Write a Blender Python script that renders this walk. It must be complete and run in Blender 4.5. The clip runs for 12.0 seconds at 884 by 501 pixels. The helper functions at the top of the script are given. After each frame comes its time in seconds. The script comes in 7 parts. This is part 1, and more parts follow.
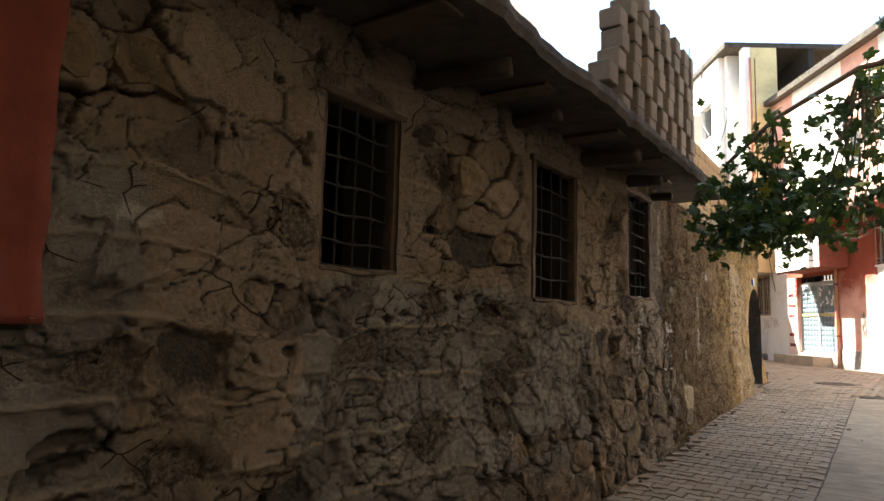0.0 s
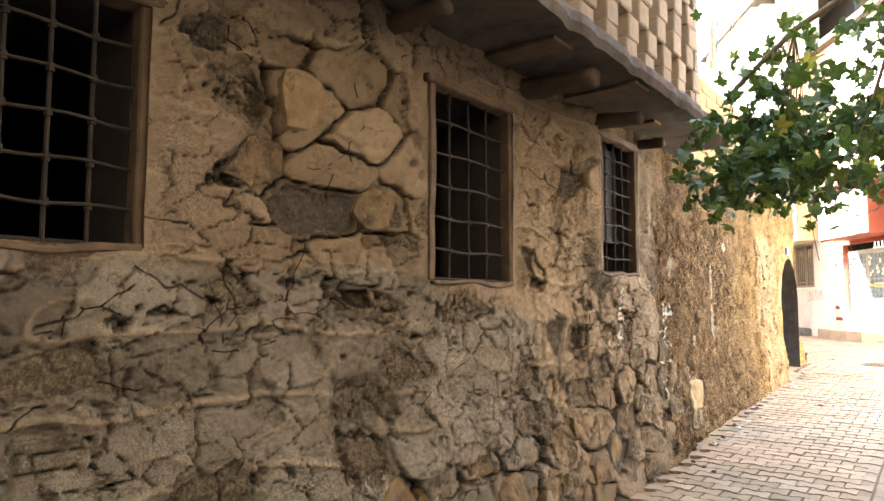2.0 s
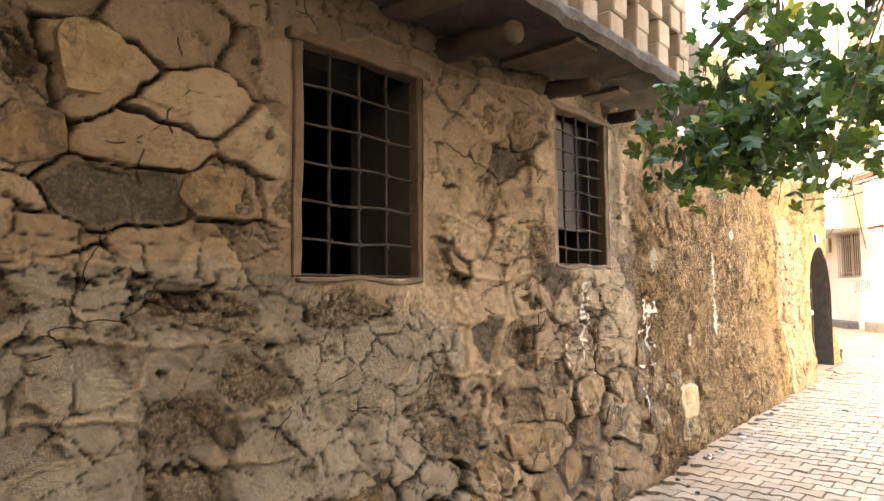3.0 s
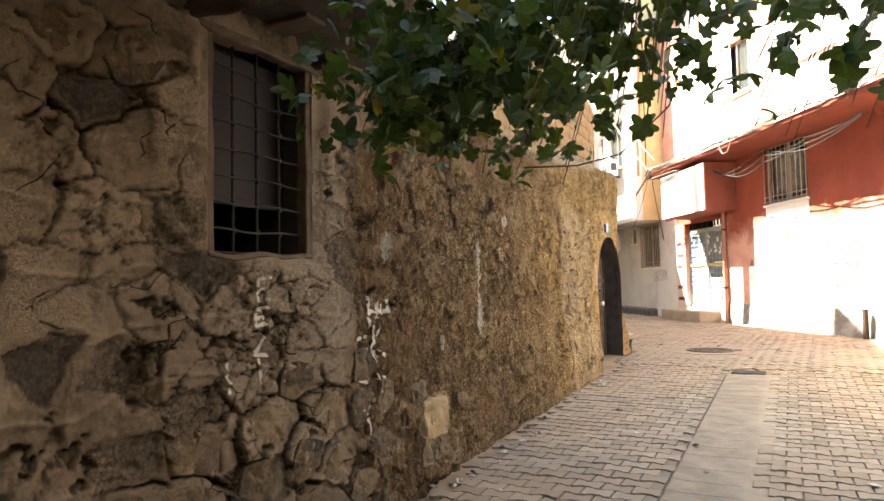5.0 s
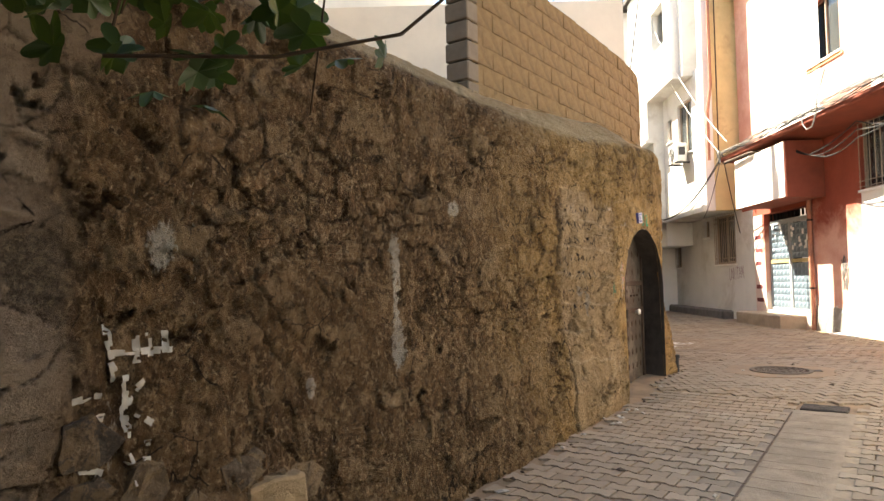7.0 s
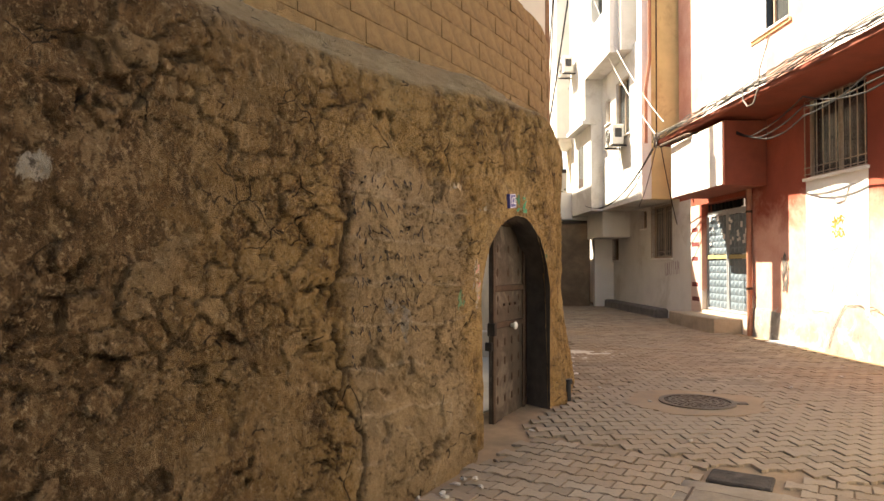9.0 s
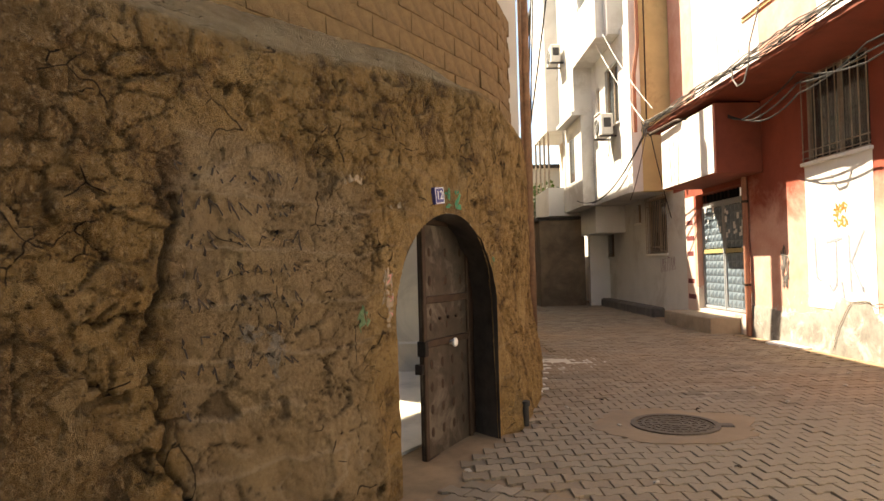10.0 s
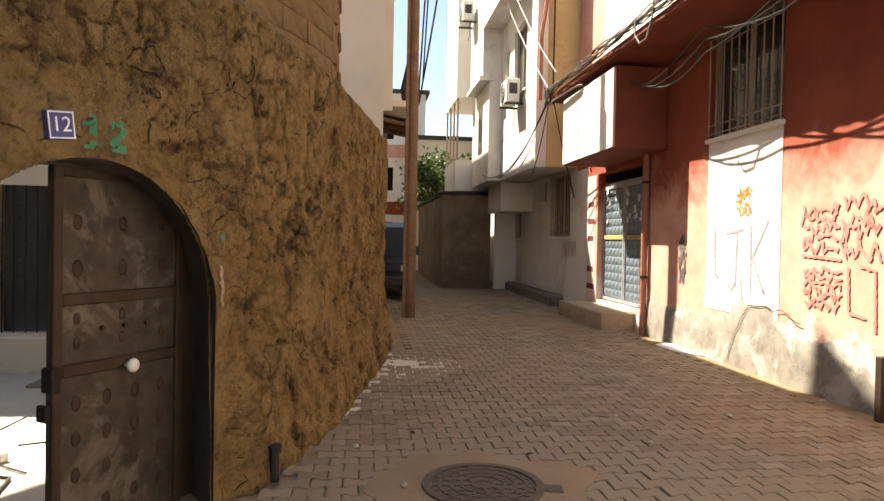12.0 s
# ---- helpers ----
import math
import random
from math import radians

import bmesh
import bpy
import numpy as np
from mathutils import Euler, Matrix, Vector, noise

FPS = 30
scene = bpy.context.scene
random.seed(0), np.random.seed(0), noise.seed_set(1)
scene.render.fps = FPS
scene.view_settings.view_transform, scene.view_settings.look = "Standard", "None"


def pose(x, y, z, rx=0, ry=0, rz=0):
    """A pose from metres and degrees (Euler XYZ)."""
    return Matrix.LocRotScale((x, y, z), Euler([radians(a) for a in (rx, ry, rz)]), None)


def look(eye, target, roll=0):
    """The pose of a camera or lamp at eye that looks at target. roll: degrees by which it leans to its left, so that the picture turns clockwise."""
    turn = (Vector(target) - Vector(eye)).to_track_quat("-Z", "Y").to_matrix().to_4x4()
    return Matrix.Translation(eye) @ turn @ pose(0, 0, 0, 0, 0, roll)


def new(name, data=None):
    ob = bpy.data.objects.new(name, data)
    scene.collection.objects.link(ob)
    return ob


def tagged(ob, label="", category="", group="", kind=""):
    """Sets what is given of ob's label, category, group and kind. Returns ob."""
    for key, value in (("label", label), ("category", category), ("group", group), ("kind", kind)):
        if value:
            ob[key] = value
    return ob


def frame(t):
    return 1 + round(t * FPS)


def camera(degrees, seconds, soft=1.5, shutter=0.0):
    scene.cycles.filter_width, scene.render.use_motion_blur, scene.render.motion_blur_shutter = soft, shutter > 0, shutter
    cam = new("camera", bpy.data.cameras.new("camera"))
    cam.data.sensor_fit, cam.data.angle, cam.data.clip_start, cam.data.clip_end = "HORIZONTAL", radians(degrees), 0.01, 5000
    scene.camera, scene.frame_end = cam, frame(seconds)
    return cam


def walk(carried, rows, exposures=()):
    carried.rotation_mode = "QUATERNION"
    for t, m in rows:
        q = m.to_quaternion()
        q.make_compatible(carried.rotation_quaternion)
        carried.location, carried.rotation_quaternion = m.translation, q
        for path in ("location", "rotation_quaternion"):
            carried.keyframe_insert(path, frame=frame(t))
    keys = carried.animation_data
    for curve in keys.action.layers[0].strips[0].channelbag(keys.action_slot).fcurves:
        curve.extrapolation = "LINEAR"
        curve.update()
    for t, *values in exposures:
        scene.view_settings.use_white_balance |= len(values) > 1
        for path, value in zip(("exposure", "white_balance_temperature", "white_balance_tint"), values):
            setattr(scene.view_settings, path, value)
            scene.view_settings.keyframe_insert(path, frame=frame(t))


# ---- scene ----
cam = camera(67.8, 12.0)
TURN = 33.4          # the houses across the alley stand at this angle to the old wall
PATH = [
    (0, (0.037, 0.053, 1.102), (-1.083, 1.695, 1.324), 1.4),
    (0.5, (-0.058, 0.393, 1.085), (-1.189, 2.027, 1.309), 0.1),
    (1, (-0.005, 0.862, 1.091), (-1.151, 2.479, 1.361), -0.9),
    (1.5, (0.004, 1.325, 1.168), (-1.28, 2.839, 1.412), 0.1),
    (2, (-0.017, 1.728, 1.189), (-1.233, 3.308, 1.345), 0.1),
    (2.5, (0.105, 2.223, 1.198), (-1.216, 3.718, 1.337), -0.4),
    (4.5, (0.255, 3.728, 1.262), (-0.871, 5.378, 1.36), -0.1),
    (5, (0.297, 4.166, 1.245), (-0.64, 5.93, 1.35), -1.1),
    (5.5, (0.39, 4.646, 1.274), (-0.637, 6.36, 1.369), -0.9),
    (6, (0.368, 5.19, 1.3), (-0.754, 6.843, 1.404), -1.4),
    (6.5, (0.41, 5.76, 1.31), (-0.732, 7.398, 1.422), -1.6),
    (8.5, (0.441, 7.978, 1.466), (-0.685, 9.631, 1.466), 2.0),
    (9, (0.362, 8.828, 1.483), (-0.682, 10.534, 1.53), 0.1),
    (9.5, (0.408, 9.404, 1.505), (-0.71, 11.061, 1.549), -0.2),
    (10, (0.456, 10.022, 1.539), (-0.609, 11.714, 1.586), -1.5),
    (10.5, (0.555, 10.621, 1.572), (-0.571, 12.274, 1.614), -0.0),
    (11, (0.565, 11.202, 1.58), (-0.512, 12.887, 1.576), -1.1),
    (11.5, (0.589, 11.815, 1.602), (-0.373, 13.568, 1.574), 0.1),
    (12, (0.614, 12.354, 1.6), (-0.284, 14.141, 1.566), 1.1),
]
EXPOSURES = [(0.0, 3.2, 6500, 5), (1.0, 4.05, 6500, 5), (2.5, 5.55, 6900, 5), (4.5, 4.62, 6800, 4), (5.5, 3.1, 7000, 6), (6.5, 2.95, 6900, 6), (8.5, 2.75, 7400, 9), (10.0, 2.08, 7800, 10), (12.0, 1.84, 7300, 10)]
walk(cam, [(t, look(eye, target, roll)) for t, eye, target, roll in PATH], EXPOSURES)

# ---- light ----
HM = pose(0, 0, 0, 0, 0, TURN)          # frame of the houses across the alley: x towards them, y along their front
SUN_EL = radians(53)
sun_h = Vector((-0.766, 0.643, 0)) * math.cos(SUN_EL) + Vector((0, 0, math.sin(SUN_EL)))
sun_w = (HM.to_3x3() @ sun_h).normalized()
world = bpy.data.worlds.new("sky")
scene.world = world
world.use_nodes = True
wn = world.node_tree
sky = wn.nodes.new("ShaderNodeTexSky")
sky.sky_type, sky.sun_disc = "NISHITA", False
sky.sun_elevation = SUN_EL
sky.sun_rotation = math.atan2(sun_w.x, sun_w.y)
sky.dust_density, sky.air_density = 1.0, 1.0
wn.nodes["Background"].inputs[1].default_value = 0.072
wn.links.new(sky.outputs[0], wn.nodes["Background"].inputs[0])
sun = new("sun", bpy.data.lights.new("sun", "SUN"))
sun.data.energy, sun.data.angle, sun.data.color = 5.0, radians(0.5), (1.0, 0.93, 0.82)
sun.matrix_world = look(sun_w * 60, (0, 0, 0))


# ---- materials ----
class Nodes:
    """Short hand for building a material's node tree."""

    def __init__(self, name):
        self.mat = bpy.data.materials.new(name)
        self.mat.use_nodes = True
        self.t = self.mat.node_tree
        self.bsdf = self.t.nodes["Principled BSDF"]
        self.co = self.t.nodes.new("ShaderNodeTexCoord").outputs["Object"]

    def set(self, node, key, value):
        if value is None:
            return
        if isinstance(value, bpy.types.NodeSocket):
            self.t.links.new(value, node.inputs[key])
        else:
            node.inputs[key].default_value = value

    def noise(self, scale, detail=6.0, rough=0.6, warp=0.0, stretch=None):
        n = self.t.nodes.new("ShaderNodeTexNoise")
        co = self.co
        if stretch:
            m = self.t.nodes.new("ShaderNodeMapping")
            m.inputs["Scale"].default_value = stretch
            self.t.links.new(co, m.inputs["Vector"])
            co = m.outputs[0]
        self.t.links.new(co, n.inputs["Vector"])
        for k, v in (("Scale", scale), ("Detail", detail), ("Roughness", rough), ("Distortion", warp)):
            n.inputs[k].default_value = v
        return n.outputs["Fac"]

    def cells(self, scale, feature="F1", stretch=None, jitter=0.0):
        n = self.t.nodes.new("ShaderNodeTexVoronoi")
        n.feature = feature
        co = self.co
        if jitter:
            w = self.t.nodes.new("ShaderNodeTexNoise")
            w.inputs["Scale"].default_value = 3.0
            self.t.links.new(co, w.inputs["Vector"])
            mx = self.t.nodes.new("ShaderNodeMix")
            mx.data_type = "VECTOR"
            mx.inputs["Factor"].default_value = jitter
            self.t.links.new(co, mx.inputs[4])
            self.t.links.new(w.outputs["Color"], mx.inputs[5])
            co = mx.outputs[1]
        if stretch:
            m = self.t.nodes.new("ShaderNodeMapping")
            m.inputs["Scale"].default_value = stretch
            self.t.links.new(co, m.inputs["Vector"])
            co = m.outputs[0]
        self.t.links.new(co, n.inputs["Vector"])
        n.inputs["Scale"].default_value = scale
        return n.outputs["Distance"]

    def ramp(self, fac, stops):
        r = self.t.nodes.new("ShaderNodeValToRGB")
        e = r.color_ramp.elements
        while len(e) < len(stops):
            e.new(0.5)
        for el, (p, c) in zip(e, stops):
            el.position = p
            el.color = (c, c, c, 1) if isinstance(c, (int, float)) else (*c, 1)
        self.t.links.new(fac, r.inputs[0])
        return r.outputs[0]

    def mix(self, fac, a, b, blend="MIX"):
        m = self.t.nodes.new("ShaderNodeMix")
        m.data_type, m.blend_type = "RGBA", blend
        for k, v in ((0, fac), (6, a), (7, b)):
            if isinstance(v, tuple):
                v = (*v[:3], 1)
            self.set(m, k, v)
        return m.outputs[2]

    def math(self, op, a, b=0.0, c=None):
        m = self.t.nodes.new("ShaderNodeMath")
        m.operation = op
        for k, v in ((0, a), (1, b), (2, c)):
            self.set(m, k, v)
        return m.outputs[0]

    def attr(self, name):
        a = self.t.nodes.new("ShaderNodeAttribute")
        a.attribute_name = name
        return a.outputs["Fac"]

    def rand(self, island=False):
        if island:
            return self.t.nodes.new("ShaderNodeNewGeometry").outputs["Random Per Island"]
        return self.t.nodes.new("ShaderNodeObjectInfo").outputs["Random"]

    def done(self, colour, rough=0.9, bumps=(), metal=0.0, spec=0.3):
        b = self.bsdf
        self.set(b, "Base Color", (*colour, 1) if isinstance(colour, tuple) else colour)
        self.set(b, "Roughness", rough)
        self.set(b, "Metallic", metal)
        self.set(b, "Specular IOR Level", spec)
        last = None
        for height, dist, strength in bumps:
            n = self.t.nodes.new("ShaderNodeBump")
            n.inputs["Distance"].default_value, n.inputs["Strength"].default_value = dist, strength
            self.t.links.new(height, n.inputs["Height"])
            if last:
                self.t.links.new(last, n.inputs["Normal"])
            last = n.outputs[0]
        if last:
            self.t.links.new(last, b.inputs["Normal"])
        return self.mat


def plain(name, colour, rough=0.7, metal=0.0, vary=0.25, scale=6.0, bump=0.003, spec=0.3, per=False, stain=None):
    """A surface of one colour with uneven tone, fine grain and, if given, stains of another colour."""
    n = Nodes(name)
    lo = tuple(c * (1 - vary) for c in colour)
    hi = tuple(min(1, c * (1 + vary * 0.6)) for c in colour)
    c = n.ramp(n.noise(scale, 8, 0.65), [(0.3, lo), (0.55, colour), (0.75, hi)])
    if stain:
        c = n.mix(n.ramp(n.noise(scale * 0.35, 6, 0.7, 0.6), [(0.52, 0.0), (0.62, 0.85)]), c, stain)
    if per:
        c = n.mix(0.35, c, n.ramp(n.rand(), [(0.0, tuple(x * 0.55 for x in colour)), (1.0, tuple(min(1, x * 1.4) for x in colour))]))
    return n.done(c, rough, [(n.noise(scale * 9, 5, 0.7), bump, 0.6)], metal, spec)


def wall_material():
    """Earth plaster, bare stones, coursed rubble, grey cement and lime, laid out by the wall's own attributes."""
    n = Nodes("earth_plaster_over_rubble")
    cell, joint, cement, white, bare, lying, coarse, ridge, plate, isle, smooth, ochre = (n.attr(k) for k in ("cell", "joint", "cement", "white", "bare", "lying", "coarse", "ridge", "plate", "isle", "smooth", "ochre"))
    med = n.noise(2.4, 9, 0.68, 0.5)
    grit = n.noise(22, 9, 0.78, 0.4)
    fine = n.noise(75, 6, 0.78)
    scour = n.noise(15.0, 9, 0.76, 0.6, (1.0, 1.0, 0.6))
    slabby = n.noise(9.0, 8, 0.7, 0.7, (1.0, 1.0, 0.6))
    plaster = n.ramp(med, [(0.3, (0.19, 0.138, 0.094)), (0.5, (0.28, 0.21, 0.149)), (0.7, (0.35, 0.27, 0.196))])
    plaster = n.mix(0.6, plaster, n.ramp(cell, [(0.0, (0.13, 0.093, 0.066)), (0.5, (0.275, 0.204, 0.143)), (1.0, (0.42, 0.325, 0.238))]))
    plaster = n.mix(n.math("MULTIPLY", n.ramp(plate, [(0.499, 0.0), (0.502, 0.5)]), n.math("SUBTRACT", 1.0, coarse)), plaster, (0.375, 0.283, 0.195))
    stone = n.ramp(cell, [(0.0, (0.11, 0.088, 0.07)), (0.2, (0.21, 0.155, 0.108)), (0.6, (0.33, 0.24, 0.156)), (1.0, (0.42, 0.315, 0.21))])
    c = n.mix(n.math("MULTIPLY", bare, 0.8), plaster, stone)
    rubble_tone = n.ramp(cell, [(0.0, (0.065, 0.036, 0.018)), (0.35, (0.14, 0.08, 0.038)), (0.75, (0.21, 0.126, 0.062)), (0.93, (0.29, 0.185, 0.096)), (1.0, (0.42, 0.3, 0.175))])
    scoured = n.ramp(scour, [(0.39, (0.038, 0.02, 0.009)), (0.48, (0.135, 0.076, 0.034)), (0.58, (0.22, 0.134, 0.064)), (0.68, (0.38, 0.262, 0.145))])
    rough = n.mix(0.6, rubble_tone, scoured)
    rough = n.mix(n.ramp(slabby, [(0.55, 0.0), (0.58, 0.7)]), rough, (0.32, 0.212, 0.115))
    c = n.mix(coarse, c, rough)
    # ochre mud, paler and warmer to include light bounced off the houses opposite
    warm = n.ramp(n.noise(3.3, 9, 0.72, 0.6), [(0.37, (0.1, 0.053, 0.017)), (0.43, (0.25, 0.144, 0.045)), (0.52, (0.4, 0.242, 0.084)), (0.68, (0.49, 0.315, 0.13))])
    c = n.mix(n.math("MULTIPLY", ochre, n.math("SUBTRACT", 0.88, n.math("MULTIPLY", coarse, 0.25))), c, warm)
    c = n.mix(n.math("MULTIPLY", smooth, 0.72), c, n.ramp(med, [(0.36, (0.2, 0.13, 0.062)), (0.58, (0.33, 0.226, 0.118))]))
    # grey cement, spread unevenly
    grey = n.ramp(n.noise(2.2, 8, 0.66, 0.5), [(0.34, (0.15, 0.128, 0.103)), (0.5, (0.245, 0.215, 0.178)), (0.68, (0.34, 0.305, 0.258))])
    grey = n.mix(0.45, grey, n.ramp(cell, [(0.0, (0.11, 0.096, 0.08)), (0.5, (0.24, 0.21, 0.174)), (1.0, (0.36, 0.322, 0.272))]))
    spread = n.math("ADD", cement, n.math("MULTIPLY", n.math("SUBTRACT", n.noise(3.0, 8, 0.66, 0.6), 0.5), 1.5))
    c = n.mix(n.ramp(spread, [(0.46, 0.0), (0.52, 0.85)]), c, grey)
    # rough faces of stones that the plaster leaves open
    face = n.ramp(n.noise(50, 7, 0.8, 0.3), [(0.38, (0.045, 0.036, 0.028)), (0.5, (0.13, 0.1, 0.07)), (0.62, (0.28, 0.22, 0.15))])
    c = n.mix(n.math("MULTIPLY", isle, 0.85), c, face)
    dark = n.math("MULTIPLY", isle, n.ramp(cell, [(0.13, 1.0), (0.15, 0.0)]))
    c = n.mix(n.math("MULTIPLY", dark, 0.6), c, (0.05, 0.047, 0.044))
    c = n.mix(n.math("MULTIPLY", ridge, 0.75), c, (0.44, 0.34, 0.23))
    lime = n.math("ADD", white, n.math("MULTIPLY", n.math("SUBTRACT", n.noise(15, 9, 0.78, 0.5, (1.0, 1.0, 0.5)), 0.5), 1.9))
    c = n.mix(n.ramp(lime, [(0.5, 0.0), (0.6, 0.85)]), c, (0.52, 0.46, 0.375))
    # grit, chips and pits
    worn = n.math("MINIMUM", n.math("ADD", 0.22, n.math("MULTIPLY", n.math("SUBTRACT", n.math("MAXIMUM", coarse, n.math("MULTIPLY", ochre, 0.5)), n.math("MULTIPLY", ochre, 0.25)), 0.62)), 0.9)
    c = n.mix(n.math("MULTIPLY", n.ramp(grit, [(0.4, 1.0), (0.47, 0.0)]), worn), c, (0.05, 0.031, 0.017))
    c = n.mix(n.math("MULTIPLY", n.ramp(n.noise(34, 8, 0.8, 0.3), [(0.54, 0.0), (0.6, 1.0)]), n.math("MULTIPLY", worn, 0.8)), c, (0.46, 0.335, 0.2))
    c = n.mix(n.ramp(fine, [(0.53, 0.0), (0.7, 0.28)]), c, (0.42, 0.33, 0.22))
    c = n.mix(n.ramp(fine, [(0.32, 0.4), (0.44, 0.0)]), c, (0.07, 0.047, 0.029))
    c = n.mix(n.math("MULTIPLY", joint, 0.88), c, (0.035, 0.022, 0.012))
    sand = n.ramp(n.noise(3.5, 8, 0.7, 0.4), [(0.3, (0.33, 0.215, 0.105)), (0.6, (0.5, 0.355, 0.19))])
    c = n.mix(n.ramp(n.math("ADD", lying, n.math("MULTIPLY", n.math("SUBTRACT", med, 0.5), 0.8)), [(0.35, 0.0), (0.7, 0.92)]), c, sand)
    # hair cracks
    crack = n.cells(2.6, "DISTANCE_TO_EDGE", (1.0, 0.8, 1.0), 0.24)
    line = n.math("MULTIPLY", n.ramp(crack, [(0.0, 1.0), (0.003, 1.0), (0.009, 0.0)]), n.ramp(n.noise(1.9, 5, 0.65), [(0.54, 0.0), (0.57, 1.0)]))
    crack2 = n.cells(5.5, "DISTANCE_TO_EDGE", (1.0, 0.7, 1.0), 0.1)
    line = n.math("MAXIMUM", line, n.math("MULTIPLY", n.ramp(crack2, [(0.0, 1.0), (0.008, 1.0), (0.018, 0.0)]), n.ramp(n.noise(2.3, 4, 0.6), [(0.61, 0.0), (0.63, 1.0)])))
    c = n.mix(n.math("MULTIPLY", line, 0.9), c, (0.03, 0.02, 0.012))
    # trowel smears: thin steps in the skin of the plaster
    skin = n.ramp(n.math("FRACT", n.math("MULTIPLY", n.noise(1.9, 5, 0.5, 0.9), 9.0)), [(0.0, 0.0), (0.93, 1.0), (1.0, 0.0)])
    h = n.math("SUBTRACT", n.math("MULTIPLY", skin, n.math("SUBTRACT", 0.5, n.math("MULTIPLY", coarse, 0.4))), n.math("ADD", n.math("MULTIPLY", line, 0.9), n.math("MULTIPLY", joint, 0.4)))
    jag = n.math("ADD", n.math("MULTIPLY", scour, n.math("ADD", 0.2, n.math("MULTIPLY", coarse, 0.7))), n.math("MULTIPLY", grit, n.math("ADD", 0.1, n.math("MULTIPLY", worn, 0.5))))
    return n.done(c, 0.94, [(h, 0.03, 1.0), (jag, 0.12, 1.0), (n.noise(46, 7, 0.78, 0.3), 0.026, 1.0), (fine, 0.006, 1.0)], 0.0, 0.12)


def paver_material():
    n = Nodes("dusty_concrete_paver")
    r = n.rand(True)
    c = n.ramp(r, [(0.0, (0.2, 0.157, 0.11)), (0.5, (0.265, 0.21, 0.148)), (1.0, (0.33, 0.265, 0.19))])
    c = n.mix(n.ramp(n.noise(0.5, 6, 0.6, 0.4), [(0.4, 0.0), (0.65, 0.6)]), c, (0.33, 0.225, 0.135))
    c = n.mix(n.ramp(n.noise(2.6, 7, 0.7), [(0.55, 0.0), (0.75, 0.4)]), c, (0.22, 0.175, 0.135))
    c = n.mix(n.ramp(n.noise(45, 5, 0.7), [(0.35, 0.35), (0.55, 0.0)]), c, (0.17, 0.14, 0.11))
    return n.done(c, 0.9, [(n.noise(60, 5, 0.7), 0.003, 0.6), (n.noise(9, 5, 0.6), 0.006, 0.5)], 0.0, 0.25)


def stone_material():
    n = Nodes("rough_field_stone")
    c = n.ramp(n.rand(), [(0.0, (0.05, 0.045, 0.04)), (0.4, (0.1, 0.075, 0.053)), (0.75, (0.17, 0.12, 0.072)), (0.96, (0.25, 0.18, 0.105)), (1.0, (0.4, 0.3, 0.18))])
    c = n.mix(n.ramp(n.noise(6, 9, 0.75, 0.6), [(0.48, 0.0), (0.52, 0.65)]), c, (0.23, 0.155, 0.083))
    c = n.mix(n.ramp(n.noise(14, 8, 0.75, 0.4), [(0.36, 0.7), (0.46, 0.0)]), c, (0.055, 0.04, 0.026))
    c = n.mix(n.ramp(n.noise(60, 5, 0.75), [(0.52, 0.0), (0.7, 0.35)]), c, (0.38, 0.29, 0.19))
    return n.done(c, 0.93, [(n.noise(7, 9, 0.75, 0.4), 0.04, 0.9), (n.noise(24, 8, 0.8), 0.02, 0.9), (n.noise(80, 4, 0.7), 0.004, 0.8)], 0.0, 0.15)


M = {}
M["stone"] = stone_material()
M["wall"] = wall_material()
M["paver"] = paver_material()
M["dust"] = plain("trodden_dust", (0.27, 0.185, 0.11), 0.95, 0, 0.35, 3.0, 0.006)
M["apron"] = plain("dusty_cement", (0.29, 0.205, 0.13), 0.92, 0, 0.2, 2.2, 0.004, stain=(0.22, 0.17, 0.12))
# weathered concrete, lowered in tone to put the eave underside's shade into it
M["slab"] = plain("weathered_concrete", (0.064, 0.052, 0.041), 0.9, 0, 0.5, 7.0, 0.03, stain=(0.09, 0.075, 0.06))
M["block"] = plain("rough_concrete_block", (0.17, 0.128, 0.09), 0.93, 0, 0.3, 9.0, 0.01, per=True)
M["mudbrick"] = plain("mud_brick", (0.185, 0.115, 0.05), 0.94, 0, 0.35, 6.0, 0.02, stain=(0.13, 0.077, 0.033))
M["ledge"] = plain("smoothed_mud", (0.47, 0.35, 0.215), 0.94, 0, 0.25, 4.0, 0.012, stain=(0.3, 0.2, 0.11))
M["timber"] = plain("old_grey_timber", (0.095, 0.064, 0.041), 0.85, 0, 0.45, 11.0, 0.006, stain=(0.065, 0.043, 0.028))
M["darktimber"] = plain("dark_brown_timber", (0.055, 0.039, 0.027), 0.9, 0, 0.4, 9.0, 0.008)
M["iron"] = plain("dull_iron", (0.028, 0.023, 0.02), 0.75, 0.0, 0.4, 30.0, 0.001, 0.12)
M["rust"] = plain("rusty_sheet_iron", (0.07, 0.054, 0.04), 0.6, 0.4, 0.45, 7.0, 0.003, stain=(0.16, 0.132, 0.103))
M["rustframe"] = plain("rusty_dark_iron", (0.06, 0.037, 0.024), 0.65, 0.4, 0.4, 9.0, 0.002)
# near black, so the darkness of the rooms is in the colour itself
M["room"] = plain("unlit_room_plaster", (0.035, 0.03, 0.026), 0.95)
M["redpaint"] = plain("red_oxide_render", (0.17, 0.036, 0.02), 0.85, 0, 0.3, 3.0, 0.006, stain=(0.16, 0.05, 0.035))
M["grey"] = plain("grey_cement_render", (0.16, 0.145, 0.13), 0.92, 0, 0.3, 4.0, 0.01)


